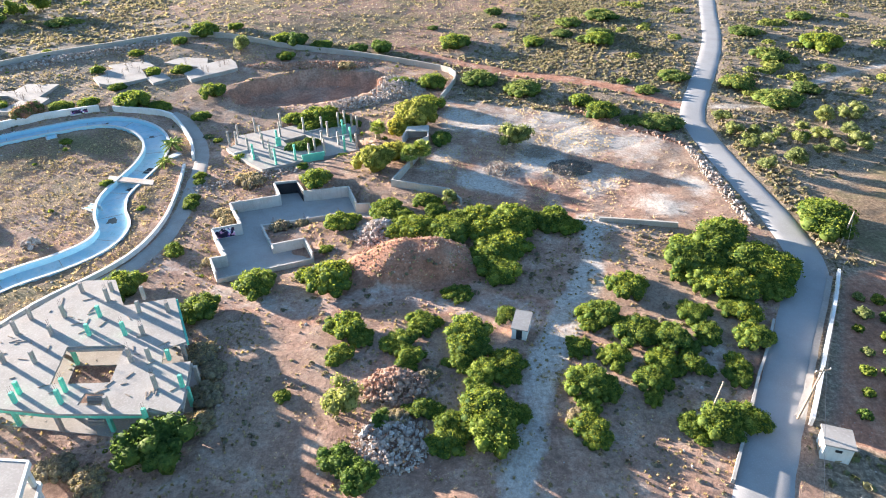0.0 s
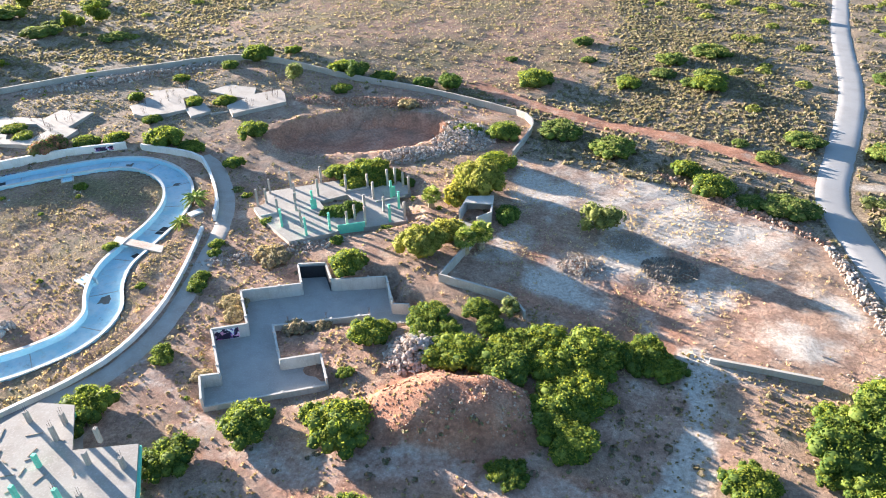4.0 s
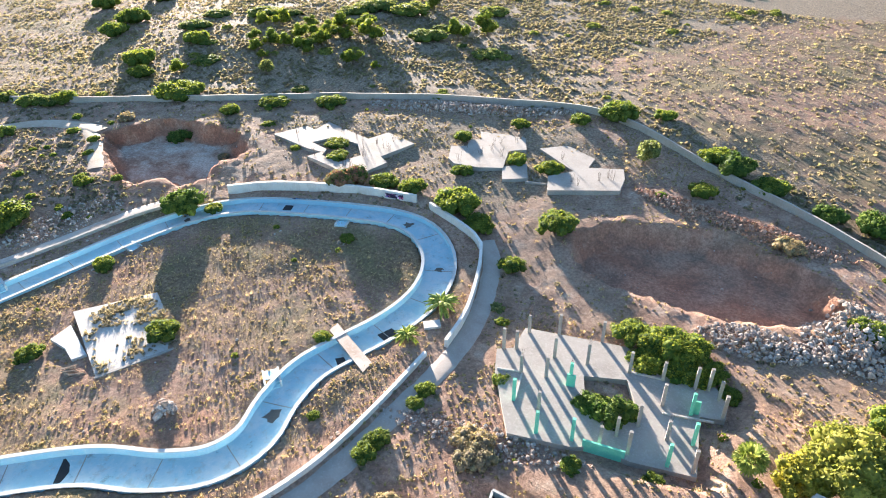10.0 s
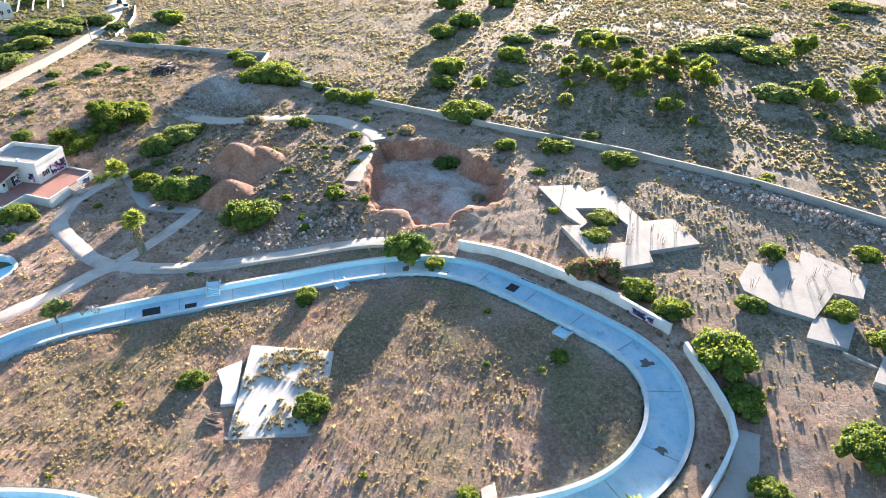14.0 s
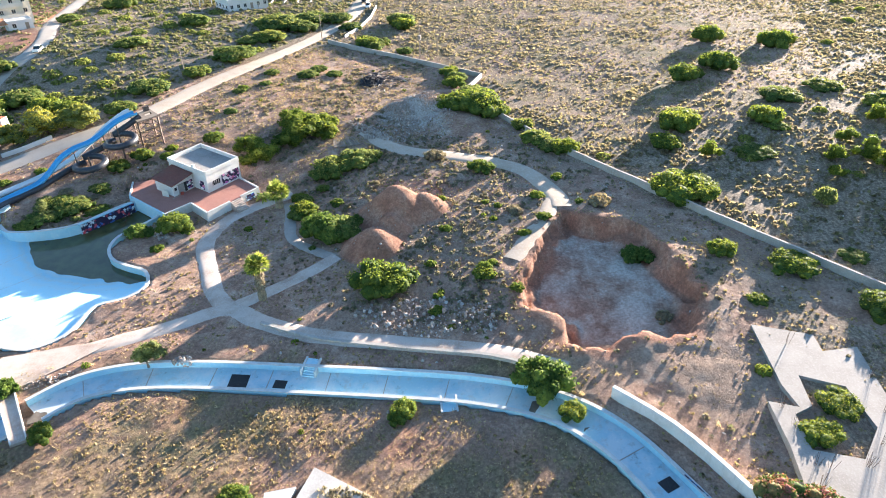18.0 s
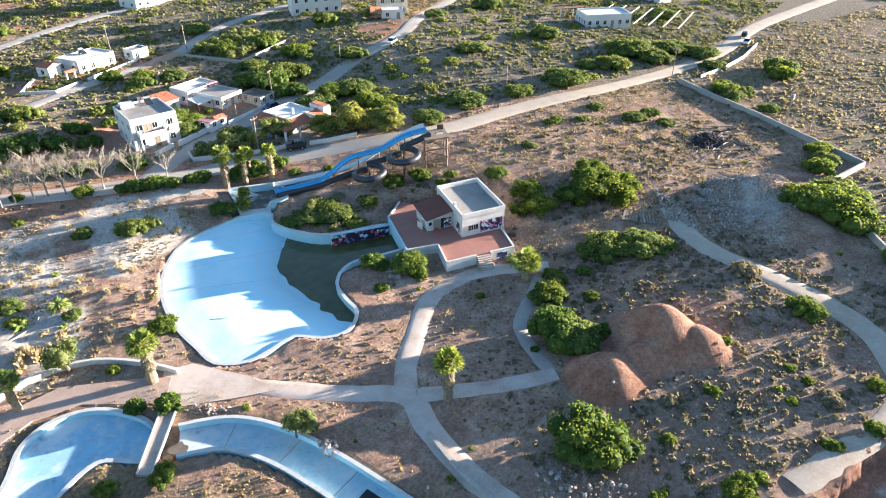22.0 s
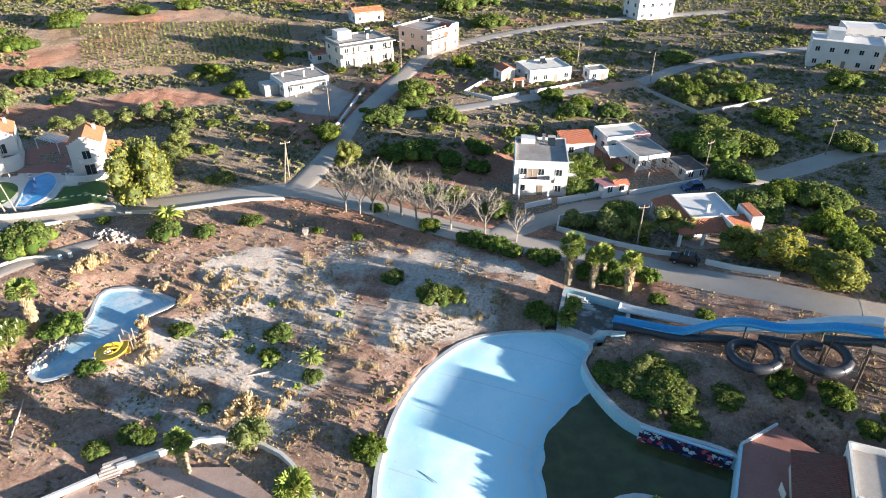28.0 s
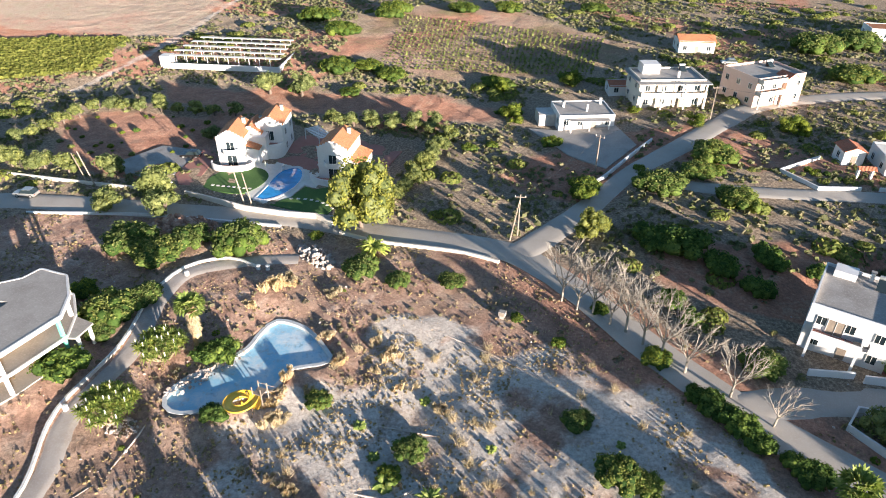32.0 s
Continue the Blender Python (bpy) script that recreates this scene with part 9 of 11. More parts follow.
LENTISK_C = [(-147, 11.6, 1.4), (-94.1, 14, 1.5), (-106.4, 31.2, 2.1), (-97.6, 34.1, 1), (-138.1, 48.3, 3.1), (-131.9, 48.3, 1.2), (-137.8, 50.7, 1.3), (-92.2, 54.3, 1.7), (-139.4, 60.9, 0.8), (-149.7, 67, 1.6), (-149.7, 67.9, 1.3), (-145, 69.3, 2.5), (-147.8, 74.6, 1.2), (-122.5, 87.6, 4.5), (-98.4, 93.4, 1.3), (-146.5, 93.6, 0.8), (-128.1, 93.8, 1), (-99.6, 93.9, 1.7), (-137.4, 95.1, 1.1), (-120.8, 95.7, 0.8), (-117.4, 95.7, 1), (-118.1, 95.9, 0.8), (-121.7, 96, 0.6), (-114.5, 98.2, 0.6), (-146.9, 101, 0.8), (-125.1, 101.4, 1.3), (-126.6, 101.8, 1.4)]
LENTISK_D = [(-125, 102.3, 1.4), (-141.1, 102.7, 0.8), (-128.7, 102.9, 0.7), (-128.2, 103.1, 0.8), (-145.8, 103.3, 0.8), (-122.1, 106.7, 1.1), (-137, 107.5, 0.9), (-137.2, 108.1, 0.9), (-149.3, 110, 1.4), (-141.9, 110.9, 1.4), (-99.7, 113, 1.7), (-147.7, 117.1, 0.8), (-106.7, 135.2, 1.1), (-132.1, 136.7, 2.5), (-149.6, 137.7, 3.1), (-97.4, 138.2, 2.5), (-120.7, 138.7, 1.5), (-101.7, 141.6, 2.6), (-128.8, 145.8, 3.6), (-119, 154.1, 3.5), (-102.8, 172.3, 1.9), (-74.1, -191.1, 5.4), (-47.1, -176.2, 6.3), (-33, -168.9, 6.3), (-83.9, -111.5, 3.4), (-66.5, -102.4, 3.6), (-68.7, -100.8, 3.7), (-32.4, -99.1, 4.3), (-40.8, -95.4, 4.2), (-76.1, -84.7, 3), (-35.6, -83.1, 2.9)]
LENTISK_E = [(-89.5, -71.1, 2.4), (-78.2, -66.1, 1.4), (-74.5, -62.8, 1.7), (-63.1, -22.5, 1.4), (-40.6, 3.3, 2.2), (-81.6, 26.4, 1.4), (-87.6, 51.2, 1.4), (-32.2, 67.4, 3.2), (-45.1, 72, 3), (-44.5, 74, 2.6), (-86.3, 78.7, 1.8), (-40.3, 81.9, 1.5), (-40.8, 83.1, 1.6), (-76.8, 91.9, 2.3), (-50.8, 96.3, 0.8), (-42.5, 96.5, 1.5), (-42.8, 98.7, 1.5), (-43.6, 105, 1.2), (-60.4, 105.1, 1.3), (-44.1, 107.3, 1.3), (-77.5, 113.2, 0.5), (-86.6, 116.5, 0.6), (-75.4, 121.8, 1.3), (-45.1, 122.5, 1)]
LENTISK_F = [(-30.8, 130.5, 2.8), (-51.2, 132.1, 2.2), (-82.8, 136.6, 2.6), (-61, 137, 2.1), (-62.6, 138, 2.4), (-77.6, 138.3, 2.6), (-68.2, 139.3, 3.9), (-51.9, 144.4, 3.3), (-75.8, 149, 2.1), (-70.4, 158.2, 2.3), (-63.5, 158.9, 2.7), (-84.5, 159.4, 2.1), (-44.6, 163.9, 1.1), (-39.9, 169, 2.5), (-79.2, 170.8, 2), (-32, 177.5, 3.2), (-70.2, 178.5, 2.2), (-43.2, 180.5, 3.1), (-65, 184.4, 4.5), (-58.1, 191.1, 2.3), (-13.6, -154.5, 6.1), (6.6, -136.5, 6), (-9, -124.2, 5.1), (-23.6, -95.4, 4.3), (-26.6, -93.4, 4.6), (-21.9, -81.5, 2.7), (0.1, 44.2, 2.1)]
LENTISK_G = [(5, 44.8, 3.3), (-18.1, 51.6, 1.1), (-12.2, 57.8, 1.7), (-5.2, 59.6, 2.1), (-10.1, 60.1, 1.7), (-11.7, 62, 2.5), (2.2, 68.5, 1.9), (-15.6, 72.4, 3.9), (7.8, 72.4, 3.1), (-25.9, 72.6, 3.4), (-19.6, 75, 1.5), (7, 77.6, 3.6), (9.6, 79.2, 3.3)]
LENTISK_H = [(-17.4, 81.4, 1.2), (0.5, 82.5, 3.4), (5.7, 83.5, 2.9), (18.5, 83.9, 2.2), (2, 83.9, 2.6), (-4.2, 84.4, 3.4), (15.3, 85.5, 2.6), (10.6, 85.9, 3.9), (16.8, 86.5, 2.7), (0.5, 87, 1.8), (6, 87.5, 3), (2.7, 87.5, 2.1), (-16.1, 87.6, 2.5), (-9, 87.9, 2.1), (-6.2, 88.7, 1.8), (-14.3, 89, 1.6), (-1.1, 90.3, 1.8), (-9.8, 91.1, 2.5), (-2.9, 92.8, 2.2), (-21.9, 101.6, 3.2), (-25.6, 108.9, 1.2), (-18.7, 112.8, 1.1), (-21.2, 130.6, 2.3), (-25.2, 131.4, 3.2), (-2.6, 133.8, 3.5), (29.9, 134, 2.8), (-2.1, 147.3, 3.5), (-9.2, 148.2, 2.9), (25.2, 177.2, 2.9)]
LENTISK_I = [(3.9, 177.6, 4.7), (56.4, 82, 5.3), (33.1, 127.1, 3.6), (41.9, 173.7, 4), (97.1, 167.5, 5.1)]
DARK_A = [(-172.6, -35.7, 4.1), (-175.1, -29.5, 4.8), (-175.2, -22.4, 3.9), (-129.8, -39.9, 2.5), (-137.2, -39.2, 1.9), (-130.9, -38.4, 2.3), (-113.6, -38.4, 3.7), (-117.9, -37.7, 4.5), (-123.8, -34.6, 3.2), (-129.2, -31.6, 2.4), (-118.1, -24.6, 2.5), (-120.9, -22.1, 2), (-124.6, -6.6, 2.2), (-122.6, -7.6, 1.6), (-127.4, -4.6, 2.4), (-133.2, -1.2, 1.7), (-134.8, -0.6, 2), (-129.6, -2.6, 1.9), (-140, 4.1, 2.4), (-142.4, 5.9, 3.1), (-147.5, 6.6, 2), (-130.4, 11.4, 2.3), (-135.2, 43.2, 2.1), (-135.6, 44.9, 1.6), (-137.2, 74.9, 4), (-140.7, 79.5, 1.7), (-103.6, 109.6, 3.7)]
DARK_B = [(-134, 125.1, 2.5), (-66.8, 6.4, 2.6), (-65.4, 6.9, 2.2), (-72.3, 14.7, 1.7), (-51.4, 16.2, 3.4), (-39, 179.2, 3.9), (-8.2, 39.9, 2.2), (-10.6, 42.2, 2.3), (-29.7, 44.4, 4.2), (-6.5, 47.3, 1.5), (-0.1, 115.6, 2.2), (-29, 117.1, 1.8), (-26.1, 117.8, 2.5), (-21.8, 174.2, 2.7), (-15.8, 175.1, 3.5), (68.9, 115.3, 1.5)]
OLIVE_A = [(-150.1, -4.5, 2.4), (-155, -4.5, 2.4), (-157.9, -3.1, 2.2), (-141.5, -9.1, 2.2), (-146.2, -6.4, 2.6), (-94.2, 29.6, 2.4), (-104.9, 60.3, 1.5), (-105.7, 60.8, 1.6), (-147.2, 156.5, 2.1), (-62.8, -71.8, 1.8), (-59.1, -70.2, 1.9), (-54.4, -68.5, 1.9), (-49.7, -66.8, 2), (-69.2, -65.1, 1.9), (-42.9, -64.8, 1.9), (-69.8, -59.1, 2.1), (-70.3, -53.6, 2), (-70.2, -49.5, 1.9), (-70.6, -44.8, 1.9), (-69.9, -41.3, 1.6), (-32.9, -21.8, 3.5), (-52.1, 170.8, 2.6), (-24.7, -78.5, 3.2)]
OLIVE_B = [(-15.9, -77.6, 3.3), (1.7, -58.6, 1.8), (6.4, -57.2, 1.8), (11.1, -55, 1.8), (-21, -48.8, 1.8), (-15.9, -26.4, 2.6), (-7.3, -24.4, 2.2), (-1.2, -24.1, 2.1), (4.4, -21.8, 2.4), (-25.1, -16.8, 2.6), (-10.9, 49.2, 2.2), (1, 92.6, 1.3), (13.6, 113, 2.9)]
GREY_A = [(-164.6, 90.3, 2.2), (-136.5, 22.9, 2.9), (-138.6, 24.8, 3.7), (-142.7, 25.1, 2.9), (-142.2, 28.2, 4.1), (-148.4, 29.4, 2.3), (-142.6, 31.9, 2.8), (-133.4, 91.6, 1.1), (-144.1, 106.1, 1.4), (-147.4, 120.5, 2), (-119.9, 126.8, 1.4), (-35.2, 41.2, 2), (-39.3, 42.7, 2.1), (-34.4, 79.9, 1.3), (-34.8, 91.1, 1.8), (-35.9, 93.5, 2), (-33.3, 103.2, 2.1), (-34.8, 104.8, 2.3), (-5.2, 47.6, 1.4), (-26.7, 48.5, 2), (-26.7, 52.7, 2.1), (-1.7, 54.1, 1.3), (-27.1, 56.4, 1.8), (-29.3, 59.3, 2.2), (-26, 89.5, 1.7), (-22.7, 90.2, 1.3), (-23.3, 161.6, 2.5)]
PINK_A = [(-88.4, 131.2, 2.9), (-87.8, 134.6, 2.6)]
ALOE_A = [(-95.6, 43.1, 1.5), (-98.2, 45.8, 1.8)]
STRAW_A = [(-102, 29, 0.7), (-76.3, 6.1, 1.2), (-78.5, 12.8, 1.4), (-79.4, 11.6, 1.0), (-66.6, -9.6, 1.0), (-94.2, 23.9, 1.2), (-80.6, 0.2, 0.8), (-79.9, 6.9, 0.8), (-97.2, 21.4, 0.8)]
WHITE_A = [(-60.0, 9.0, 3.4), (-61.6, 19.2, 3.6)]
YELLOW_A = [(-164, 2.2, 3.5), (-168, 7.4, 4.5), (-171.7, 12.5, 4.2), (-104.5, -37.9, 2.8), (-68.4, -28, 6.0), (-11.7, 105.1, 3.6), (-8.5, 109.2, 2.6), (-7.8, 120.6, 2.9), (-4.9, 123.4, 4.6)]
GROVE_W = [(-180.2, 178.7, 2.2), (-176.3, 182.2, 2.7), (-170.4, 168.7, 2.1), (-163.0, 168.8, 2.4), (-162.3, 164.1, 2.0), (-159.6, 170.9, 2.0), (-156.5, 162.1, 1.6), (-160.6, 176.6, 2.5), (-158.0, 180.7, 2.5), (-167.0, 186.2, 2.3), (-156.2, 184.6, 2.9), (-158.5, 190.9, 3.0), (-151.6, 186.3, 2.2), (-154.3, 195.6, 3.3), (-146.1, 190.7, 3.5), (-151.2, 171.3, 3.0), (-151.8, 178.2, 2.8), (-136.3, 175.3, 2.8), (-129.1, 176.7, 1.3), (-165.5, 143.1, 2.2), (-130.1, 208.4, 3.3), (-126.6, 217.3, 3.5), (-159.8, 230.0, 3.4)]
SLOPE_W = [(-190.2, 185.6, 5.9), (-196.0, 164.8, 4.6), (-203.5, 176.8, 4.4), (-185.9, 159.1, 3.1), (-178.4, 158.5, 2.7), (-186.5, 141.8, 3.8), (-167.0, 151.6, 3.5), (-154.0, 136.5, 4.4), (-171.4, 215.0, 7.6), (-159.6, 218.3, 7.3), (-180.4, 231.0, 5.5), (-137.0, 203.3, 5.7), (-139.3, 212.8, 3.7), (-114.2, 202.5, 4.5), (-140.8, 237.3, 5.0), (-199.3, 283.7, 6.8), (-132.0, 155.4, 2.3), (-125.5, 205.0, 1.7), (-171.7, 205.3, 4.9), (-185.2, 191.7, 3.4), (-228.2, 159.2, 4.7)]
NORTH_SHRUBS = [(37.1, 194.4, 4.2), (47.7, 199.2, 5.2), (33.8, 184.4, 3.2), (25.0, 180.6, 2.7), (17.2, 196.4, 2.1), (16.6, 210.2, 3.2), (4.0, 182.0, 3.9), (-2.1, 195.7, 1.8), (39.2, 177.0, 3.1), (43.4, 180.6, 4.0), (53.3, 146.1, 3.7), (45.5, 140.2, 2.6), (41.8, 145.7, 1.6), (82.8, 181.3, 4.2), (80.7, 159.1, 4.6), (65.7, 141.0, 4.0), (99.6, 171.5, 4.2), (105.2, 197.0, 3.8), (43.4, 121.9, 4.5), (38.4, 123.9, 2.6), (18.5, 142.2, 4.6), (9.1, 149.4, 4.5), (32.9, 131.7, 2.7), (70.5, 130.7, 5.4), (79.6, 137.5, 3.4)]
OLIVES_E = [(56.4, 123.6, 1.8), (56.4, 117.0, 1.7), (56.6, 111.1, 1.9), (60.3, 116.0, 1.6), (61.0, 111.9, 1.7), (56.3, 101.6, 1.6), (61.7, 103.8, 2.2), (65.1, 117.3, 1.3), (66.8, 112.8, 1.5), (69.9, 118.0, 1.5), (76.0, 120.8, 2.2), (81.4, 122.9, 2.3), (77.0, 114.5, 2.1), (71.4, 113.7, 1.8), (68.4, 107.9, 1.3), (72.0, 109.0, 1.7), (76.2, 109.3, 2.1)]
EAST_SHRUBS = [(33.7, 73.4, 3.6), (39.0, 77.9, 3.9), (41.1, 72.8, 3.5), (43.9, 70.9, 3.2), (37.2, 67.1, 3.2), (42.4, 66.9, 2.3), (37.2, 62.7, 2.2), (36.0, 57.8, 2.1), (34.6, 69.9, 2.6), (23.7, 68.4, 2.3), (19.7, 63.3, 2.2), (22.9, 59.8, 2.5), (26.8, 58.3, 2.2), (24.6, 55.0, 1.8), (27.9, 54.2, 1.6), (31.5, 59.5, 1.7), (30.7, 62.8, 1.8), (19.9, 55.9, 1.6), (22.5, 52.1, 1.7), (15.5, 51.6, 2.4), (16.0, 57.7, 1.4), (17.5, 50.2, 1.5), (22.3, 49.3, 1.2), (27.9, 45.6, 2.4), (30.3, 46.0, 2.2), (25.5, 45.5, 1.5), (32.9, 54.3, 1.5), (32.6, 52.0, 1.3), (14.9, 45.5, 1.9)]
EAST_DRY = [(40.6, 74.5, 2.5), (13.8, 47.4, 1.2)]
TRACK_SHRUBS = [(-2.9, 63.2, 1.8), (3.0, 60.2, 2.7), (7.9, 64.4, 1.3), (7.4, 55.3, 1.9), (4.5, 53.6, 2.0), (1.9, 55.8, 1.4), (-4.0, 57.0, 1.6), (-2.3, 48.9, 1.5), (4.3, 47.9, 2.6), (6.7, 47.9, 1.7), (0.3, 46.5, 1.7)]
VILLAGE_SHRUBS = [(-143.3, -163.1, 7.1), (-154.9, -173.8, 7.4), (-150.9, -136.7, 6.5), (-120.8, -71.1, 4.9), (-118.3, -63.4, 3.4), (-125.3, -54.8, 4.0), (-112.9, -56.3, 4.7), (-154.6, -54.8, 3.9), (-163.3, -54.6, 3.5), (-145.6, -22.1, 3.8), (-149.5, -32.4, 3.4), (-179.2, -34.1, 6.7), (-182.3, -45.7, 4.0), (-184.8, -31.7, 4.5), (-143.8, -10.3, 2.2), (-150.0, -11.4, 3.7), (-200.7, -27.0, 4.7), (-223.1, -61.8, 4.7), (-195.2, -91.7, 4.9), (-172.7, -10.5, 5.2), (-184.7, -9.8, 4.8), (-129.8, -15.7, 3.0)]
WEST_SHRUBS = [(-256.8, 29.4, 7.5), (-266.7, 37.6, 6.0), (-221.2, 28.4, 6.3), (-206.8, 23.8, 4.0), (-194.2, 17.3, 5.1), (-181.7, 16.5, 3.6), (-236.3, 27.2, 3.8), (-222.0, -1.4, 4.6), (-241.3, 32.4, 4.6), (-196.0, 39.0, 1.8), (-211.1, 42.1, 2.2), (-211.4, 51.7, 2.9), (-216.1, 53.3, 2.6), (-213.3, 58.3, 2.3), (-202.4, 43.4, 1.7), (-182.3, 42.1, 1.7), (-269.0, 45.8, 5.2), (-262.2, 52.0, 3.8), (-246.7, 64.8, 3.0), (-239.4, 73.0, 2.9), (-274.7, -32.9, 6.1), (-250.7, 4.6, 5.1), (-251.3, -38.2, 3.9), (-304.3, 19.4, 5.2)]
STRAW_B = [(-77.1, -2.4, 1.2), (-81.0, 1.6, 1.1), (-83.6, -3.8, 1.1), (-86.5, -2.0, 1.4), (-85.9, 0.9, 0.7), (-89.8, 2.3, 0.8), (-95.9, 3.6, 1.1), (-77.1, 10.4, 1.1), (-77.1, 8.6, 1.0), (-82.6, 18.9, 0.7), (-85.3, 19.7, 1.0), (-95.6, 19.4, 0.7), (-91.8, 22.9, 1.9), (-90.2, 24.4, 1.0), (-96.3, 23.0, 1.0), (-99.0, 22.4, 0.6), (-93.3, 22.3, 0.8), (-64.8, -7.7, 1.8), (-65.7, -10.6, 1.4), (-64.3, -3.4, 1.1), (-73.4, -10.4, 1.3)]
SAND_SHRUBS = [(-82.0, 8.0, 1.8), (-94.9, 10.3, 2.1), (-99.8, 18.8, 1.4), (-76.9, 27.7, 1.5), (-80.1, 25.9, 1.7), (-87.4, 22.6, 0.9), (-85.6, 27.1, 1.2), (-110.9, 0.5, 2.0), (-116.4, 6.3, 2.5), (-119.1, 6.6, 2.0), (-74.8, -16.3, 3.0), (-81.0, -16.0, 2.0), (-88.1, -18.9, 2.2), (-53.6, -15.4, 4.4), (-38.1, -8.6, 4.6), (-44.3, -7.7, 4.4), (-45.8, -13.1, 3.5), (-48.2, 5.7, 4.0), (-50.2, 9.3, 2.2), (-49.6, 1.2, 2.8)]
HEDGE_KNOLL = [(-137.2, 77.4, 3.6), (-141.4, 71.4, 1.9), (-143.7, 68.5, 2.0), (-148.4, 68.3, 1.8), (-133.6, 73.8, 0.7), (-152.9, 70.7, 1.3), (-146.9, 74.5, 0.8), (-137.9, 74.0, 1.9)]
BIG_TREES = [(-174.0, 61.0, 4.8, 0.72), (-170.4, 59.4, 3.4, 0.75), (-177.6, 63.8, 3.8, 0.7), (-178.0, 57.6, 3.8, 0.75), (-174.6, 65.6, 3.0, 0.7), (-164.0, 55.6, 3.2, 0.8), (-166.4, 51.6, 2.9, 0.8), (-162.0, 53.2, 2.0, 0.8)]
LOW_MASS = [(-160.0, 71.2, 4.0, 0.75), (-163.0, 74.8, 3.8, 0.72), (-158.0, 69.4, 2.8, 0.75), (-165.0, 77.4, 2.4, 0.8), (-198.6, 95.3, 5.6, 0.7), (-194.0, 97.6, 4.4, 0.65), (-181.3, 107.4, 2.6, 0.9), (-173.4, 110.4, 3.6, 0.65), (-169.8, 113.2, 3.4, 0.65), (-215.3, 90.2, 3.0, 0.8), (-247.8, 59.1, 2.6, 0.8), (-241.7, 63.6, 3.4, 0.7), (-240.9, 31.3, 4.6, 0.7), (-254.3, 38.1, 5.0, 0.7), (-271.5, 66.9, 5.0, 0.7)]
plant_rng = random.Random(5)
for protos, places, tall, grp in ((LEN, LENTISK_A, 0.92, "hillside shrubs"),
                                   (LEN, LENTISK_B, 0.92, "hillside shrubs"),
                                   (LEN, LENTISK_C, 0.92, "hillside shrubs"),
                                   (LEN, LENTISK_D, 0.92, "hillside shrubs"),
                                   (LEN, LENTISK_E, 0.92, "hillside shrubs"),
                                   (LEN, LENTISK_F, 0.92, "hillside shrubs"),
                                   (LEN, LENTISK_G, 0.92, "hillside shrubs"),
                                   (LEN, LENTISK_H, 0.92, "hillside shrubs"),
                                   (LEN, LENTISK_I, 0.92, "hillside shrubs"),
                                   (DRK, DARK_A, 0.95, "dark shrubs"),
                                   (DRK, DARK_B, 0.95, "dark shrubs"),
                                   (OLI, OLIVE_A, 0.95, "olive trees"),
                                   (OLI, OLIVE_B, 0.95, "olive trees"),
                                   (GRY, GREY_A, 0.9, "dry shrubs"),
                                   (PNK, PINK_A, 1.0, "oleanders"),
                                   (ORC, GROVE_W, 0.95, "carob trees"),
                                   (SLO, SLOPE_W, 0.5, "slope shrubs"),
                                   (SLO, NORTH_SHRUBS, 0.62, "slope shrubs"),
                                   (SLO, WEST_SHRUBS, 0.62, "slope shrubs"),
                                   (SLO, VILLAGE_SHRUBS, 0.75, "village shrubs"),
                                   (SLO, HEDGE_KNOLL, 0.85, "knoll hedge"),
                                   (OLI, OLIVES_E, 0.85, "olive grove"),
                                   (LEN, EAST_SHRUBS, 0.92, "east shrubs"),
                                   (GRY, EAST_DRY, 0.9, "dry shrubs"),
                                   (LEN, TRACK_SHRUBS, 0.92, "east shrubs"),
                                   (STR, STRAW_B, 0.95, "grass tussocks"),
                                   (SLO, SAND_SHRUBS, 0.85, "sand shrubs"),
                                   (ALO, ALOE_A, 1.0, "succulents"),
                                   (STR, STRAW_A, 1.0, "grass tussocks"),
                                   (WHT, WHITE_A, 0.95, "giant yuccas"),
                                   (YEL, YELLOW_A, 1.15, "eucalyptus trees")):
    for x, y, r in places:
        if protos is YEL and y > 80:
            put(YBU[plant_rng.randrange(2)], x, y, r * 1.1, plant_rng, 1.0, "acacia shrubs", sink=0.2)
            continue
        if -103 < x < -96 and 136 < y < 143:
            tall = 0.6
        if places is EAST_SHRUBS or places is TRACK_SHRUBS:
            r *= 1.12
            a = plant_rng.uniform(0, 6.28)
            put((LEN, LEN, DRK)[plant_rng.randrange(3)][plant_rng.randrange(4)], x + 1.0 * r * math.cos(a), y + 1.0 * r * math.sin(a), r * 0.6, plant_rng, 0.9, grp, sink=0.1)
        if protos is LEN and x > -15 and y < 100 and r > 1.5:
            a = plant_rng.uniform(0, 6.28)
            put(LEN[plant_rng.randrange(6)], x + 0.65 * r * math.cos(a), y + 0.65 * r * math.sin(a), r * 0.85, plant_rng, tall * 0.9, grp, sink=0.1)
        if protos is GRY and -152 < x < -134 and y < 34:
            put((SLO, GRY, GAR, SLO)[plant_rng.randrange(4)][2], x, y, r * 0.95, plant_rng, 0.48, "pool island shrubs", "dense olive-green shrub on the planted pool bank", sink=0.2)
            continue
        put(protos[plant_rng.randrange(len(protos))], x, y, r * 1.08, plant_rng, (0.8 if protos is YEL and x < -150 else tall) * plant_rng.uniform(0.85, 1.12), grp, sink=0.1)


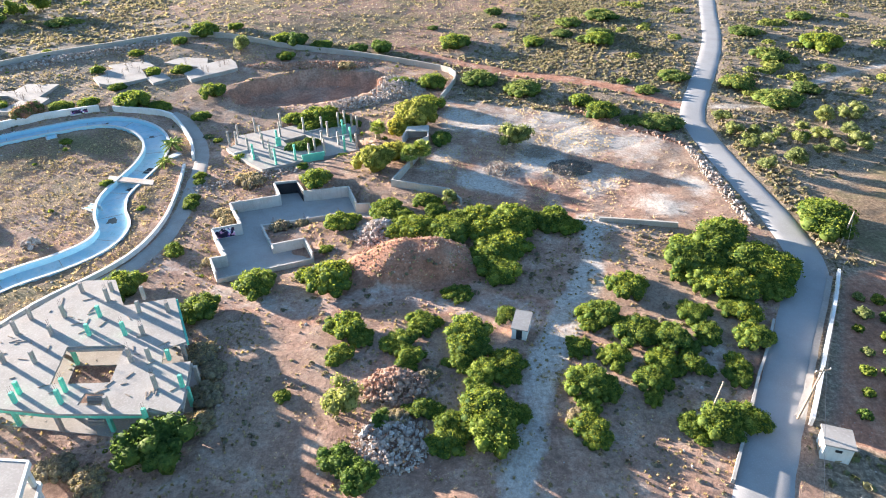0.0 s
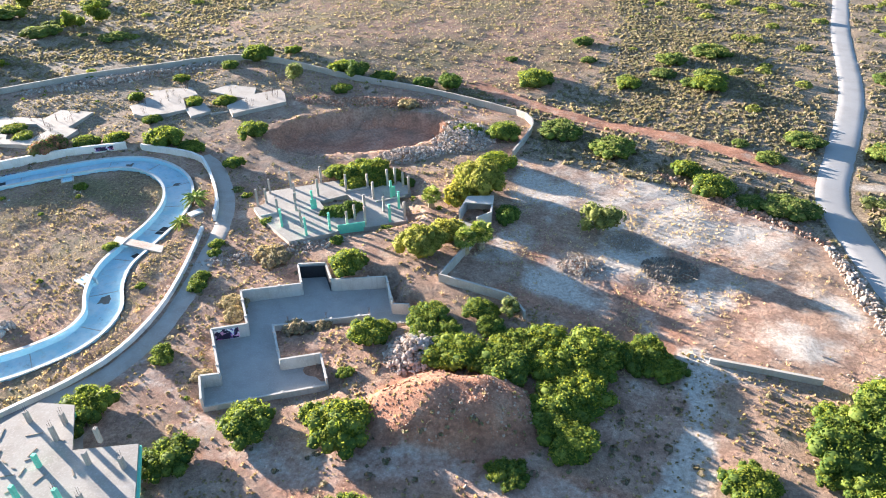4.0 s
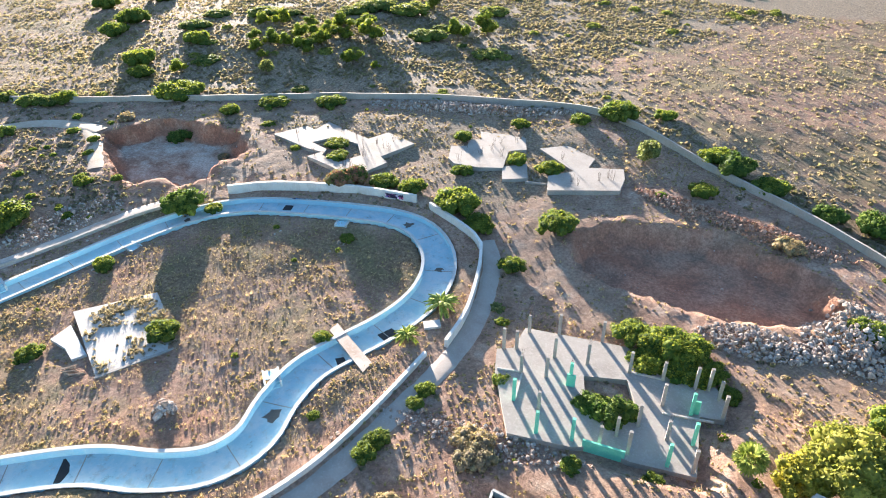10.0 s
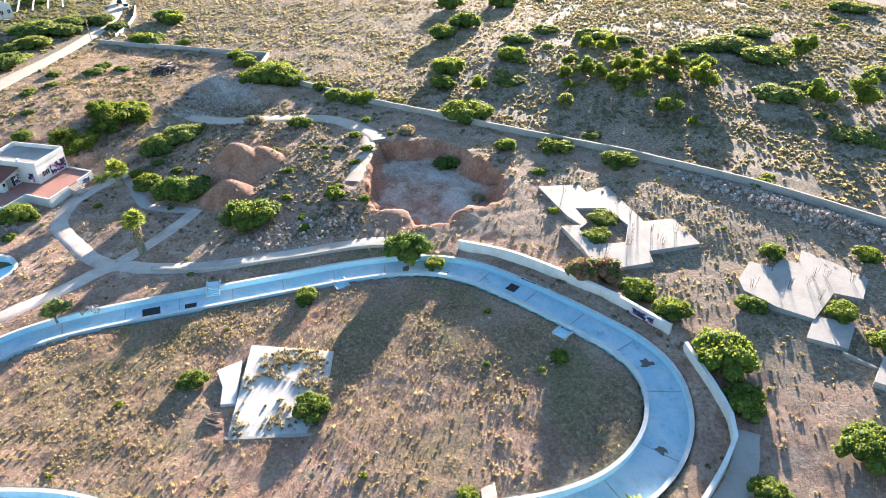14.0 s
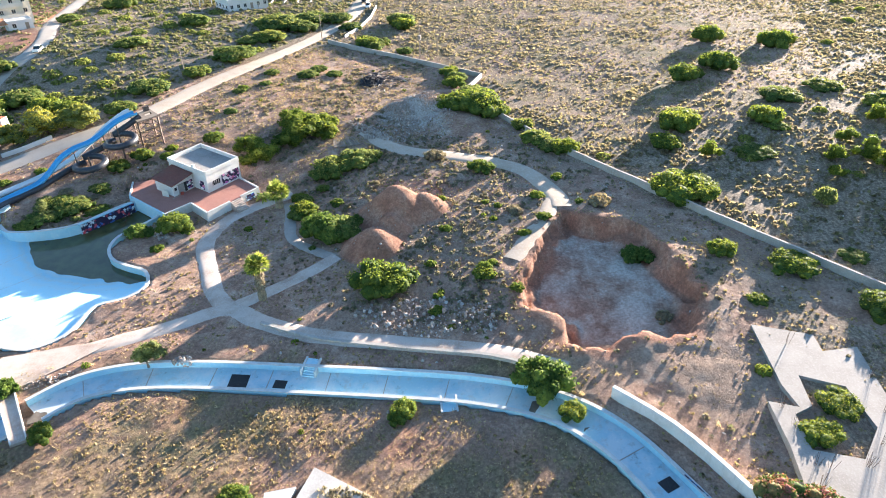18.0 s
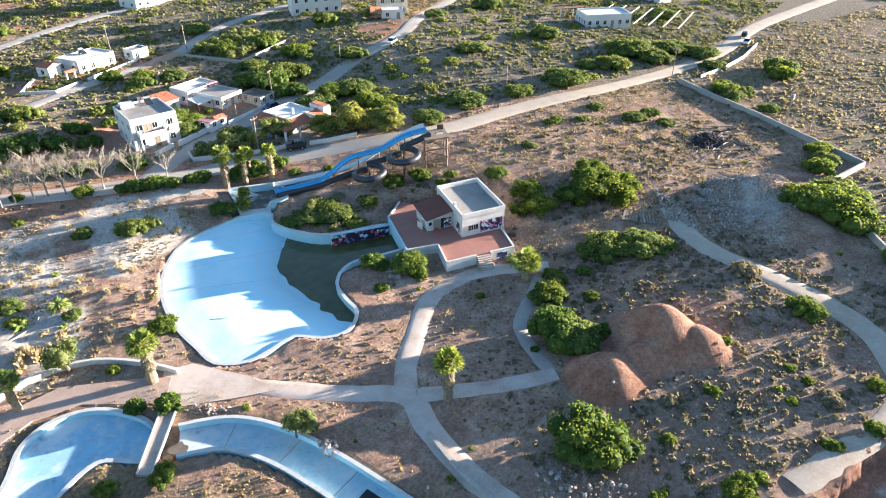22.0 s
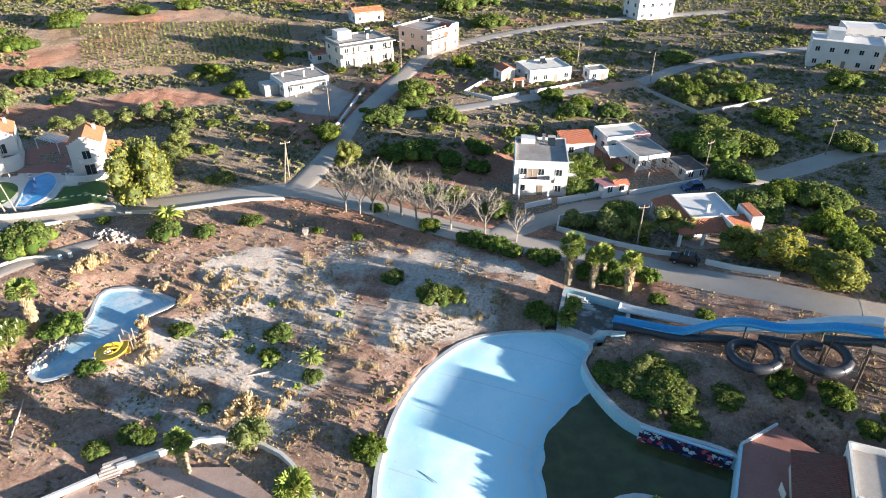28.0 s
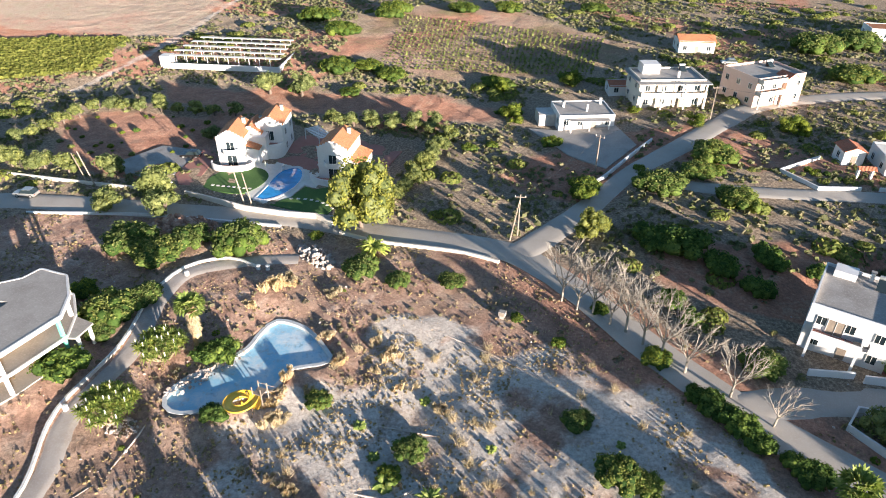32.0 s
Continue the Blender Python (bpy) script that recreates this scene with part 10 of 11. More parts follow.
for x, y, r in ((-27.2, 127.6, 2.8), (-24, 128.8, 2.8), (-21.4, 129.4, 2.4), (-27.6, 130.6, 2.8), (-23.8, 131.6, 2.6), (-38.4, 114.0, 1.4), (-18.0, 129.0, 1.6), (-27.4, 117.6, 2.1), (-25.4, 118.8, 2.0)):
    put(LEN[plant_rng.randrange(6)], x, y, r, plant_rng, 0.95, "hillside shrubs", "", 0.1)
for x, y, r, h in BIG_TREES:
    put(TAM[plant_rng.randrange(3)], x, y, r * 1.1, plant_rng, h, "tall trees", sink=0.2)
for x, y, r, h in LOW_MASS:
    put(SLO[plant_rng.randrange(4)], x, y, r * 1.08, plant_rng, h, "slope shrubs", sink=0.15)
# low dense cover on the planted bank beside the pool
BANK = [(-135.4, 21.6), (-136.6, 30.2), (-143.6, 34.2), (-150.2, 31.6), (-147.6, 24.2), (-140.0, 19.6)]
for i in range(60):
    x, y = plant_rng.uniform(-151, -135), plant_rng.uniform(19, 35)
    if sd_poly(np.array([x]), np.array([y]), BANK)[0] < -1.2:
        put((SLO, GRY, GAR, OLI)[i % 4][plant_rng.randrange(3)], x, y, plant_rng.uniform(0.9, 1.7), plant_rng, 0.55, "pool bank shrubs", "low shrub in the dense cover beside the pool", 0.1)
# walled olive grove above the houses
for i in range(6):
    for j in range(4):
        put(OLI[plant_rng.randrange(4)], -183 - i * 3.8 + j * 1.0, -56 - j * 4.4 - i * 0.6 + plant_rng.uniform(-0.8, 0.8), plant_rng.uniform(1.7, 2.4), plant_rng, 0.9, "walled olive grove", "", 0.1)
# garden shrubs behind the whitewashed wall
for i in range(64):
    x, y = 40 + 2.2 * (i % 8) + 1.5 * (i // 8) + plant_rng.uniform(-0.4, 0.4), 44 - 0.9 * (i % 8) + 3.2 * (i // 8) + plant_rng.uniform(-0.4, 0.4)
    if sd_poly(np.array([x]), np.array([y]), GARDEN_E)[0] < -0.9:
        put(GAR[plant_rng.randrange(6)], x, y, plant_rng.uniform(0.8, 1.3), plant_rng, 1.0, "garden shrubs", "low leafy garden shrub in red soil", 0.05)
# planted garden in the corner by the bungalow, and round the houses
for i in range(26):
    x, y = -142 - plant_rng.uniform(0, 12), -11.4 + plant_rng.uniform(0, 10)
    if sd_poly(np.array([x]), np.array([y]), [(-153, -12.6), (-140.6, -11.6), (-139.6, -9), (-153, 0)])[0] < -0.4:
        put(GAR[(2, 5, 0)[i % 3]], x, y, plant_rng.uniform(0.5, 1.0), plant_rng, 0.9, "corner garden shrubs", "clipped grey-green garden shrub", 0.05)
for i in range(30):
    x, y = -145 - plant_rng.uniform(0, 11), -36 + plant_rng.uniform(0, 17)
    if not -151.5 < x < -147.5:
        put(GAR[plant_rng.randrange(6)], x, y, plant_rng.uniform(0.7, 1.5), plant_rng, 1.1, "house garden shrubs", "leafy green garden shrub behind a white wall", 0.05)
for i in range(22):
    x, y = -134 - 11 * plant_rng.random(), -70 - 8 * plant_rng.random()
    if sd_poly(np.array([x]), np.array([y]), [(-133.2, -70.6), (-138.2, -66.4), (-144.6, -69), (-140, -78)])[0] < -0.3:
        put(GAR[plant_rng.randrange(6)], x, y, plant_rng.uniform(0.6, 1.1), plant_rng, 0.9, "walled garden shrubs", "dark green shrub in a white-walled garden", 0.05)

def fan_palm(name, h, seed, label, skirt=True, crown=1.6):
    r = random.Random(seed)
    e = thing(name, 0, 0, 0, label, "palm")
    t = Form()
    for i in range(6):
        a, b = i / 6, (i + 1) / 6
        t.rod((0, 0, a * h - 0.2), (0.05 * b, 0, b * h), 0.5 - 0.12 * a + 0.05 * (i % 2), 9, 0.48 - 0.12 * b)
    part("trunk", t, "dead_frond", e, "thick fibrous trunk")
    f, d = Form(), Form()

    def fan(form, base, az, el, ln, wid):
        u = Vector((math.cos(az) * math.cos(el), math.sin(az) * math.cos(el), math.sin(el)))
        side = Vector((-math.sin(az), math.cos(az), 0))
        tip0 = base + u * ln * 0.45
        n = 7
        for k in range(n):
            s = (k / (n - 1) - 0.5) * 2.3
            w = (u * math.cos(s) + side * math.sin(s)).normalized()
            q = tip0 + w * wid * 0.95
            q.z -= 0.25 * wid * abs(s)
            p = w.cross(u.cross(side)).normalized() * wid * 0.13
            mid = tip0 + w * wid * 0.55
            form.add([tip0, mid + p, q, mid - p], [(0, 1, 2, 3)])
        form.add([base - side * 0.03, base + side * 0.03, tip0 + side * 0.03, tip0 - side * 0.03], [(0, 1, 2, 3)])
    top = Vector((0.05, 0, h))
    for k in range(56):
        fan(f, top + Vector((0, 0, r.uniform(-0.15, 0.25))), r.uniform(0, 6.28), math.asin(r.uniform(-0.35, 0.98)), crown * r.uniform(0.85, 1.15), 0.95)
    part("frond_crown", f, "frond", e, "green fan-shaped fronds")
    if skirt:
        for k in range(90):
            z = h * r.uniform(0.5, 1.0)
            fan(d, Vector((0.05, 0, z)), r.uniform(0, 6.28), r.uniform(-1.4, -0.75), 1.0, 0.6)
        part("skirt", d, "dead_frond", e, "skirt of dead brown fronds")
    return e


def date_palm(name, h, seed, label, ln=2.2, n=44, leaf="frond"):
    r = random.Random(seed)
    e = thing(name, 0, 0, 0, label, "palm")
    part("trunk", Form().rod((0, 0, -0.2), (0, 0, h), 0.36, 9, 0.3), "bark", e)
    f = Form()
    for k in range(n):
        az, el = r.uniform(0, 6.28), r.uniform(-0.1, 1.35)
        l = ln * r.uniform(0.8, 1.1)
        side = Vector((-math.sin(az), math.cos(az), 0))
        pts = []
        for i in range(7):
            s = i / 6
            out = l * s * math.cos(el * (1 - 0.35 * s))
            z = h + l * s * math.sin(el) - 0.55 * l * s * s
            pts.append(Vector((math.cos(az) * out, math.sin(az) * out, z)))
        for i in range(6):
            w0, w1 = 0.26 * math.sin(math.pi * (0.12 + 0.83 * i / 6)), 0.26 * math.sin(math.pi * (0.12 + 0.83 * (i + 1) / 6))
            dn = Vector((0, 0, -0.1))
            for sg in (1, -1):
                f.add([pts[i], pts[i + 1], pts[i + 1] + side * sg * w1 + dn, pts[i] + side * sg * w0 + dn], [(0, 1, 2, 3)])
    part("frond_crown", f, leaf, e, "arching feathery fronds")
    return e


def bare_tree(name, h, seed, label):
    r = random.Random(seed)
    e = thing(name, 0, 0, 0, label, "tree")
    t = Form()
    t.rod((0, 0, -0.2), (0.1, 0.05, h * 0.3), 0.16, 6, 0.12)
    part("trunk", t, "dead_wood", e)
    for k in range(6):
        b = Form()

        def grow(p, d, l, rad, depth):
            q = p + d * l
            b.rod(p, q, rad, 5 if depth < 2 else 3, rad * 0.6)
            if depth < 4:
                for j in range(4 if depth == 3 else 3):
                    v = (d + Vector((r.gauss(0, 0.42), r.gauss(0, 0.42), r.gauss(0.12, 0.25)))).normalized()
                    grow(p + d * l * r.uniform(0.55, 1.0), v, l * r.uniform(0.6, 0.8), max(rad * 0.58, 0.017), depth + 1)
        a = k * 1.05 + r.uniform(-0.3, 0.3)
        grow(Vector((0.1, 0.05, h * r.uniform(0.2, 0.3))), Vector((math.cos(a) * 0.6, math.sin(a) * 0.6, 1)).normalized(), h * 0.28, 0.085, 1)
        part("limb", b, "dead_wood", e)
    return e


def place(proto, places, group="", label=""):
    r = random.Random(len(places))
    for x, y, s in places:
        m = Matrix.Translation((x, y, gz(x, y))) @ Matrix.Rotation(r.uniform(0, 6.28), 4, "Z")
        o = copy_thing(proto, m)
        o.matrix_basis = m @ Matrix.Diagonal((s, s, s, 1))
        tagged(o, label, "", group)
    drop_proto(proto)


place(fan_palm("fan_palm", 4.6, 1, "stout fan palm with a shaggy skirt of dead fronds"), [(-99.6, 39.9, 1.3), (-87.2, 31.6, 1.0), (-119.9, 70.2, 1.25), (-136.4, 4.8, 1.35), (-143.7, 8.8, 1.15), (-139.4, 6.5, 1.1), (-140.8, 5.8, 1.05), (-62.6, 5.4, 1.3)], "fan palms")
place(fan_palm("fan_palm", 2.0, 2, "low fan palm with spreading green fronds", False, 1.5), [(-147.3, 64.0, 1.5), (-12.4, 118.6, 1.1), (-5.7, 105.6, 1.2), (-3.6, 107.2, 1.25), (-133.8, 13.0, 1.0), (-134.8, 12.2, 0.8)], "low fan palms")
place(date_palm("date_palm", 0.9, 3, "young date palm with bright green arching fronds"), [(-53.0, 119.5, 1.15), (-52.2, 112.2, 0.85), (-149.8, 60.2, 0.8), (-74, -21.5, 1.3), (-99.5, 15.6, 0.8)], "date palms")
place(date_palm("yucca", 0.15, 4, "spiky yellow-green yucca rosette", 0.9, 30, "frond"), [(-94.2, 15.2, 1.6), (-88.1, 9.3, 1.1), (-82.2, 23.1, 0.8), (-103, 7.0, 0.9), (-93.5, 3.0, 1.0), (-116, 2.2, 0.8), (-91.5, 12.5, 1.0), (-98, 20, 0.9)], "yuccas")
place(date_palm("agave", 0.1, 5, "large grey-green agave rosette", 1.1, 40, "olive_leaf"), [(-47.6, 124.4, 1.2)])
place(date_palm("fallen_palm", 0.1, 6, "withered palm crown lying at the pool edge", 1.5, 30, "dead_frond"), [(-110.2, 22.6, 0.9)])
place(bare_tree("bare_tree", 8.6, 7, "leafless grey tree with spreading branches by the road"), [(-104.0, -20.4, 1.2), (-106.4, -19.2, 1.05), (-108.6, -18.8, 1.25), (-111.2, -17.4, 1.1), (-113.4, -16.6, 1.3), (-115.8, -14.9, 1.1), (-118.2, -13.4, 1.2), (-121.2, -11.6, 1.1), (-126.4, -9.4, 1.0), (-131, -6.4, 0.8)], "bare roadside trees")


# ---------------------------------------------------------------- ground cover
def quads_stuff(name, c, size, per, spread, tall, mat, label, category, seed, flatness=0.6):
    """Many small plants, each a handful of leaf clumps, as one sheet."""
    g = np.random.RandomState(seed)
    n = len(c)
    base = np.repeat(c, per, 0)
    sz = np.repeat(size, per)
    d = g.normal(size=(n * per, 3))
    d[:, 2] = np.abs(d[:, 2])
    d /= np.linalg.norm(d, axis=1)[:, None]
    p = base + d * np.array([spread, spread, tall]) * sz[:, None]
    nrm = d + g.normal(size=d.shape) * 0.35
    nrm /= np.linalg.norm(nrm, axis=1)[:, None]
    a = np.cross(nrm, g.normal(size=d.shape))
    a /= np.linalg.norm(a, axis=1)[:, None]
    b = np.cross(nrm, a)
    s = (sz * flatness * g.uniform(0.7, 1.3, n * per))[:, None]
    P = np.stack([p - a * s - b * s * 0.7, p + a * s - b * s * 0.6, p + a * s * 0.8 + b * s, p - a * s * 0.9 + b * s * 0.8], 1).reshape(-1, 3)
    me = bpy.data.meshes.new(name)
    me.from_pydata(P, [], np.arange(len(P)).reshape(-1, 4).tolist())
    me.materials.append(MAT[mat])
    tagged(new(name, me), label, category, kind="stuff")


def blades_stuff(name, c, size, per, mat, label, seed, lean=0.5, wide=0.16):
    g = np.random.RandomState(seed)
    n = len(c) * per
    base = np.repeat(c, per, 0) + np.c_[g.normal(size=(n, 2)) * 0.25 * np.repeat(size, per)[:, None], np.zeros(n)]
    s = np.repeat(size, per) * g.uniform(0.6, 1.2, n)
    a = g.uniform(0, 6.28, n)
    side = np.c_[np.cos(a), np.sin(a), np.zeros(n)] * (s * wide)[:, None]
    tip = base + np.c_[g.normal(size=(n, 2)) * lean, np.ones(n)] * s[:, None]
    P = np.stack([base - side, base + side, tip], 1).reshape(-1, 3)
    me = bpy.data.meshes.new(name)
    me.from_pydata(P, [], np.arange(len(P)).reshape(-1, 3).tolist())
    me.materials.append(MAT[mat])
    tagged(new(name, me), label, "grass", kind="stuff")


def free_spots(n, x0, y0, x1, y1, seed, inside=None, outside=(), clear=0.6, thin=None):
    g = np.random.RandomState(seed)
    x, y = g.uniform(x0, x1, n), g.uniform(y0, y1, n)
    tests = []
    if thin is not None:
        tests.append(lambda u, v: thin(u, v) > g.uniform(0, 1, len(u)))
    if inside is not None:
        tests.append(lambda u, v: sd_poly(u, v, inside) < 0)
    tests += [lambda u, v, q=q: sd_poly(u, v, q) > clear for q in outside]
    tests += [lambda u, v, p=p, w=w: d_line(u, v, p) > w / 2 + clear for _, p, w, _m in RIBBONS]
    tests += [lambda u, v, p=p: d_line(u, v, p) > 1.9 for p in LANES_DIRT + [TRACK_NORTH]]
    tests += [lambda u, v, q=q: sd_poly(u, v, q) > 0.8 for q in (POOL, KIDPOOL, BASIN, SPLASH, GARDEN_E)]
    tests.append(lambda u, v: d_line(u, v, RIVER) > RIVER_W / 2 + 0.9)
    for t in tests:
        ok = t(x, y)
        x, y = x[ok], y[ok]
    return np.c_[x, y, ground(x, y, False)]


FENCED = WALL_LOOP + [(-205, 25), (-165, 10), (-100, -32), (-20, -15), (30, 30), (46, 60), (46, 120)]
def cluster(s, seed, lo=0.15):
    return lambda x, y: np.clip(lo + 0.6 * vnoise(x, y, s, seed) + 0.5 * vnoise(x, y, s * 0.3, seed + 1), 0.03, 1)
PLOTS = [BROWN, BEHIND, YARD_A, STRAW_FIELD, [(-132, -36), (-170, -46), (-168, -20), (-133, -17)], [(-155, -14), (-155, 2), (-171, 5), (-172, -12)], [(-30, -27), (-62, -29), (-66, -62), (-28, -60)], [(-80, -78), (-100, -84), (-96, -104), (-78, -98)]]
NO_MOUND = [[(m[0] + m[2] * 0.95 * math.cos(k), m[1] + m[2] * 0.95 * math.sin(k)) for k in np.arange(0, 6.2, 0.6)] for m in MOUNDS[:5]]
slope = free_spots(190000, -330, 40, 60, 300, 1, None, [FENCED], 1.0, lambda x, y: cluster(11, 3, 0.6)(x, y) * smooth(-4, 5, sd_poly(x, y, FIELD_N) + 5 * vnoise(x, y, 9.0, 46)) * np.where(sd_poly(x, y, FIELD_W) < 0, 0.0, 1.0))
quads_stuff("hillside_scrub", slope, np.random.RandomState(1).uniform(0.15, 0.55, len(slope)), 4, 0.6, 0.5, "phrygana", "low olive-brown scrub covering the hillside", "scrub", 2, 0.75)
east = free_spots(60000, 20, 70, 190, 300, 4, None, [FENCED, OPEN_GROUND], 1.0, lambda x, y: cluster(9, 4, 0.6)(x, y) * smooth(-4, 5, sd_poly(x, y, FIELD_N) + 5 * vnoise(x, y, 9.0, 46)))
quads_stuff("roadside_scrub", east, np.random.RandomState(2).uniform(0.18, 0.55, len(east)), 4, 0.6, 0.45, "phrygana", "low scrub beside the east road", "scrub", 3, 0.7)
south = free_spots(110000, -360, -230, 70, 45, 5, None, [FENCED, FIELD_S] + PLOTS, 1.0, cluster(10, 5, 0.6))
quads_stuff("village_scrub", south, np.random.RandomState(3).uniform(0.2, 0.65, len(south)), 5, 0.7, 0.45, "village_green", "dark brown-green scrub between the houses", "scrub", 4, 0.72)
bigs = np.concatenate([free_spots(4600, -420, -260, 90, 40, 51, None, [FENCED, FIELD_S] + PLOTS, 2.5, cluster(16, 21, 0.3)), free_spots(700, -420, 60, -100, 330, 52, None, [FENCED, FIELD_N, FIELD_W], 2.5, cluster(20, 22, 0.3)), free_spots(500, -100, 190, 190, 330, 53, None, [FENCED, FIELD_N], 2.5, cluster(20, 23, 0.3)), free_spots(600, 48, 60, 190, 260, 54, None, [FENCED, GROVE_E, OPEN_GROUND], 3.0, cluster(16, 24, 0.3))])
quads_stuff("slope_shrubs", bigs, np.random.RandomState(12).uniform(0.8, 2.6, len(bigs)), 130, 0.9, 0.45, "slope_leaf", "scattered green shrubs over the far slopes", "shrubs", 55, 0.13)
inn = free_spots(190000, -245, -30, 50, 185, 6, FENCED, [PAD, PIT_GREY, PIT_RED, SAND, RUIN] + NO_MOUND, 0.4, cluster(8, 6, 0.3))
quads_stuff("park_weeds", inn, np.random.RandomState(4).uniform(0.06, 0.26, len(inn)), 4, 0.6, 0.5, "grey_leaf", "dry low weeds over the abandoned park", "weeds", 5)
grass = free_spots(110000, -245, -30, 50, 185, 7, FENCED, [PAD, PIT_GREY, PIT_RED, RUIN] + NO_MOUND, 0.3, cluster(12, 7, 0.25))
blades_stuff("park_dry_grass", grass, np.random.RandomState(5).uniform(0.08, 0.26, len(grass)), 4, "dry_grass", "short dry grass over the park ground", 6)
sg = np.random.RandomState(77)
sx, sy = sg.uniform(-91, -73, 2600), sg.uniform(82, 96, 2600)
on = (sd_poly(sx, sy, [(-90.6, 85.9), (-86.2, 95.8), (-73.2, 92.5), (-75.6, 82.6)]) < -0.2) & (0.35 + vnoise(sx, sy, 2.5, 41) + 0.5 * vnoise(sx, sy, 0.8, 42) > sg.uniform(0, 1, 2600))
slabw = np.c_[sx[on], sy[on], np.full(on.sum(), gsz + 0.27)]
blades_stuff("slab_dry_grass", slabw, sg.uniform(0.2, 0.5, len(slabw)), 6, "dry_grass", "dry grass rooted in the cracks of an old slab", 12)
quads_stuff("slab_weeds", slabw[::2], sg.uniform(0.15, 0.35, len(slabw[::2])), 6, 0.6, 0.4, "grey_leaf", "dry weeds over an old slab", "weeds", 44)
cush = free_spots(16000, -245, -20, 50, 185, 71, FENCED, [PAD, PIT_GREY, PIT_RED, SAND, RUIN, PARK] + NO_MOUND, 0.5, cluster(10, 61, 0.18))
quads_stuff("cushion_scrub", cush, np.random.RandomState(31).uniform(0.18, 0.5, len(cush)), 12, 0.8, 0.6, "phrygana", "low rounded cushions of olive-brown scrub in the park", "scrub", 46, 0.4)
KNOLL = [(-118, 80), (-128, 84), (-152, 66), (-176, 78), (-176, 104), (-152, 128), (-146, 114), (-130, 105), (-112, 108)]
knoll = free_spots(9000, -180, 60, -108, 130, 74, KNOLL, [PIT_GREY] + NO_MOUND, 0.5, lambda x, y: np.clip(0.4 + 0.4 * vnoise(x, y, 6.0, 66) + 0.3 * vnoise(x, y, 2.0, 67), 0.05, 0.95))
quads_stuff("knoll_scrub", knoll, np.random.RandomState(34).uniform(0.15, 0.55, len(knoll)), 12, 0.8, 0.6, "phrygana", "low rounded cushions of olive-brown scrub round the earth mounds", "scrub", 49, 0.4)
knolls = free_spots(5000, -180, 60, -108, 130, 75, KNOLL, [PIT_GREY], 0.3, cluster(6, 68, 0.4))
dryc = free_spots(9000, -245, -20, 50, 185, 72, FENCED, [PAD, PIT_GREY, PIT_RED, RUIN] + NO_MOUND, 0.5, cluster(13, 63, 0.12))
blades_stuff("dry_tussocks", dryc, np.random.RandomState(32).uniform(0.3, 0.6, len(dryc)), 24, "dry_grass", "scattered tussocks of dry grass in the park", 47, 0.45, 0.05)
green = free_spots(900, -245, -20, 50, 185, 73, FENCED, [PAD, PIT_GREY, PIT_RED, SAND, RUIN] + NO_MOUND, 0.8, cluster(12, 65, 0.25))
quads_stuff("seedling_shrubs", green, np.random.RandomState(33).uniform(0.25, 0.65, len(green)), 50, 0.85, 0.75, "lentisk", "small round green shrubs scattered over the park", "shrubs", 48, 0.22)
tuss = free_spots(480, -140, -26, -60, 38, 8, SAND, [], 0.6, cluster(10, 8, 0.35))
blades_stuff("tall_dry_grass", tuss, np.random.RandomState(6).uniform(0.5, 1.1, len(tuss)), 90, "dry_grass", "tall straw-coloured grass tufts on sandy ground", 7, 0.4, 0.035)
sandw = free_spots(42000, -140, -26, -60, 38, 9, SAND, [], 0.6, lambda x, y: np.clip(0.15 + 0.9 * vnoise(x, y, 7.0, 9) + 0.5 * vnoise(x, y, 2.0, 10), 0.02, 0.9))
quads_stuff("sand_weeds", sandw, np.random.RandomState(7).uniform(0.06, 0.24, len(sandw)), 5, 0.6, 0.5, "grey_leaf", "dry weeds on sandy ground", "weeds", 8)
padq = free_spots(26000, -8, 84, 47, 150, 15, PAD, [], -3, lambda x, y: np.clip(0.05 + 0.9 * vnoise(x, y, 9.0, 44) + 0.4 * vnoise(x, y, 2.5, 45), 0.01, 0.8))
quads_stuff("lot_weeds", padq, np.random.RandomState(22).uniform(0.05, 0.16, len(padq)), 5, 0.6, 0.5, "dry_grass", "tan dry weeds on the gravel lot", "weeds", 45)
padw = free_spots(9000, -8, 84, 47, 150, 10, PAD, [], -3, cluster(9, 10, 0.2))
blades_stuff("lot_dry_grass", padw, np.random.RandomState(8).uniform(0.15, 0.4, len(padw)), 6, "dry_grass", "thin dry grass on the gravel lot", 9)
fieldw = free_spots(60000, -420, 50, 90, 330, 11, None, [FENCED], 1.0, lambda x, y: np.where(np.minimum(sd_poly(x, y, FIELD_N), sd_poly(x, y, FIELD_W)) < 0, 0.8, 0.0))
blades_stuff("field_stubble", fieldw, np.random.RandomState(9).uniform(0.2, 0.5, len(fieldw)), 5, "dry_grass", "dry stubble in the open fields", 10)
fieldg = free_spots(150000, -420, 50, 90, 330, 13, None, [FENCED], 1.0, lambda x, y: np.where(sd_poly(x, y, FIELD_W) < 0, 0.7, np.where(sd_poly(x, y, FIELD_N) < 0, 0.35, 0.0)) * cluster(14, 35, 0.6)(x, y))
quads_stuff("field_weeds", fieldg, np.random.RandomState(21).uniform(0.2, 0.65, len(fieldg)), 3, 0.7, 0.25, "phrygana", "olive weeds in the open fields", "weeds", 43)
rowg = np.random.RandomState(91)
rx, ry = [], []
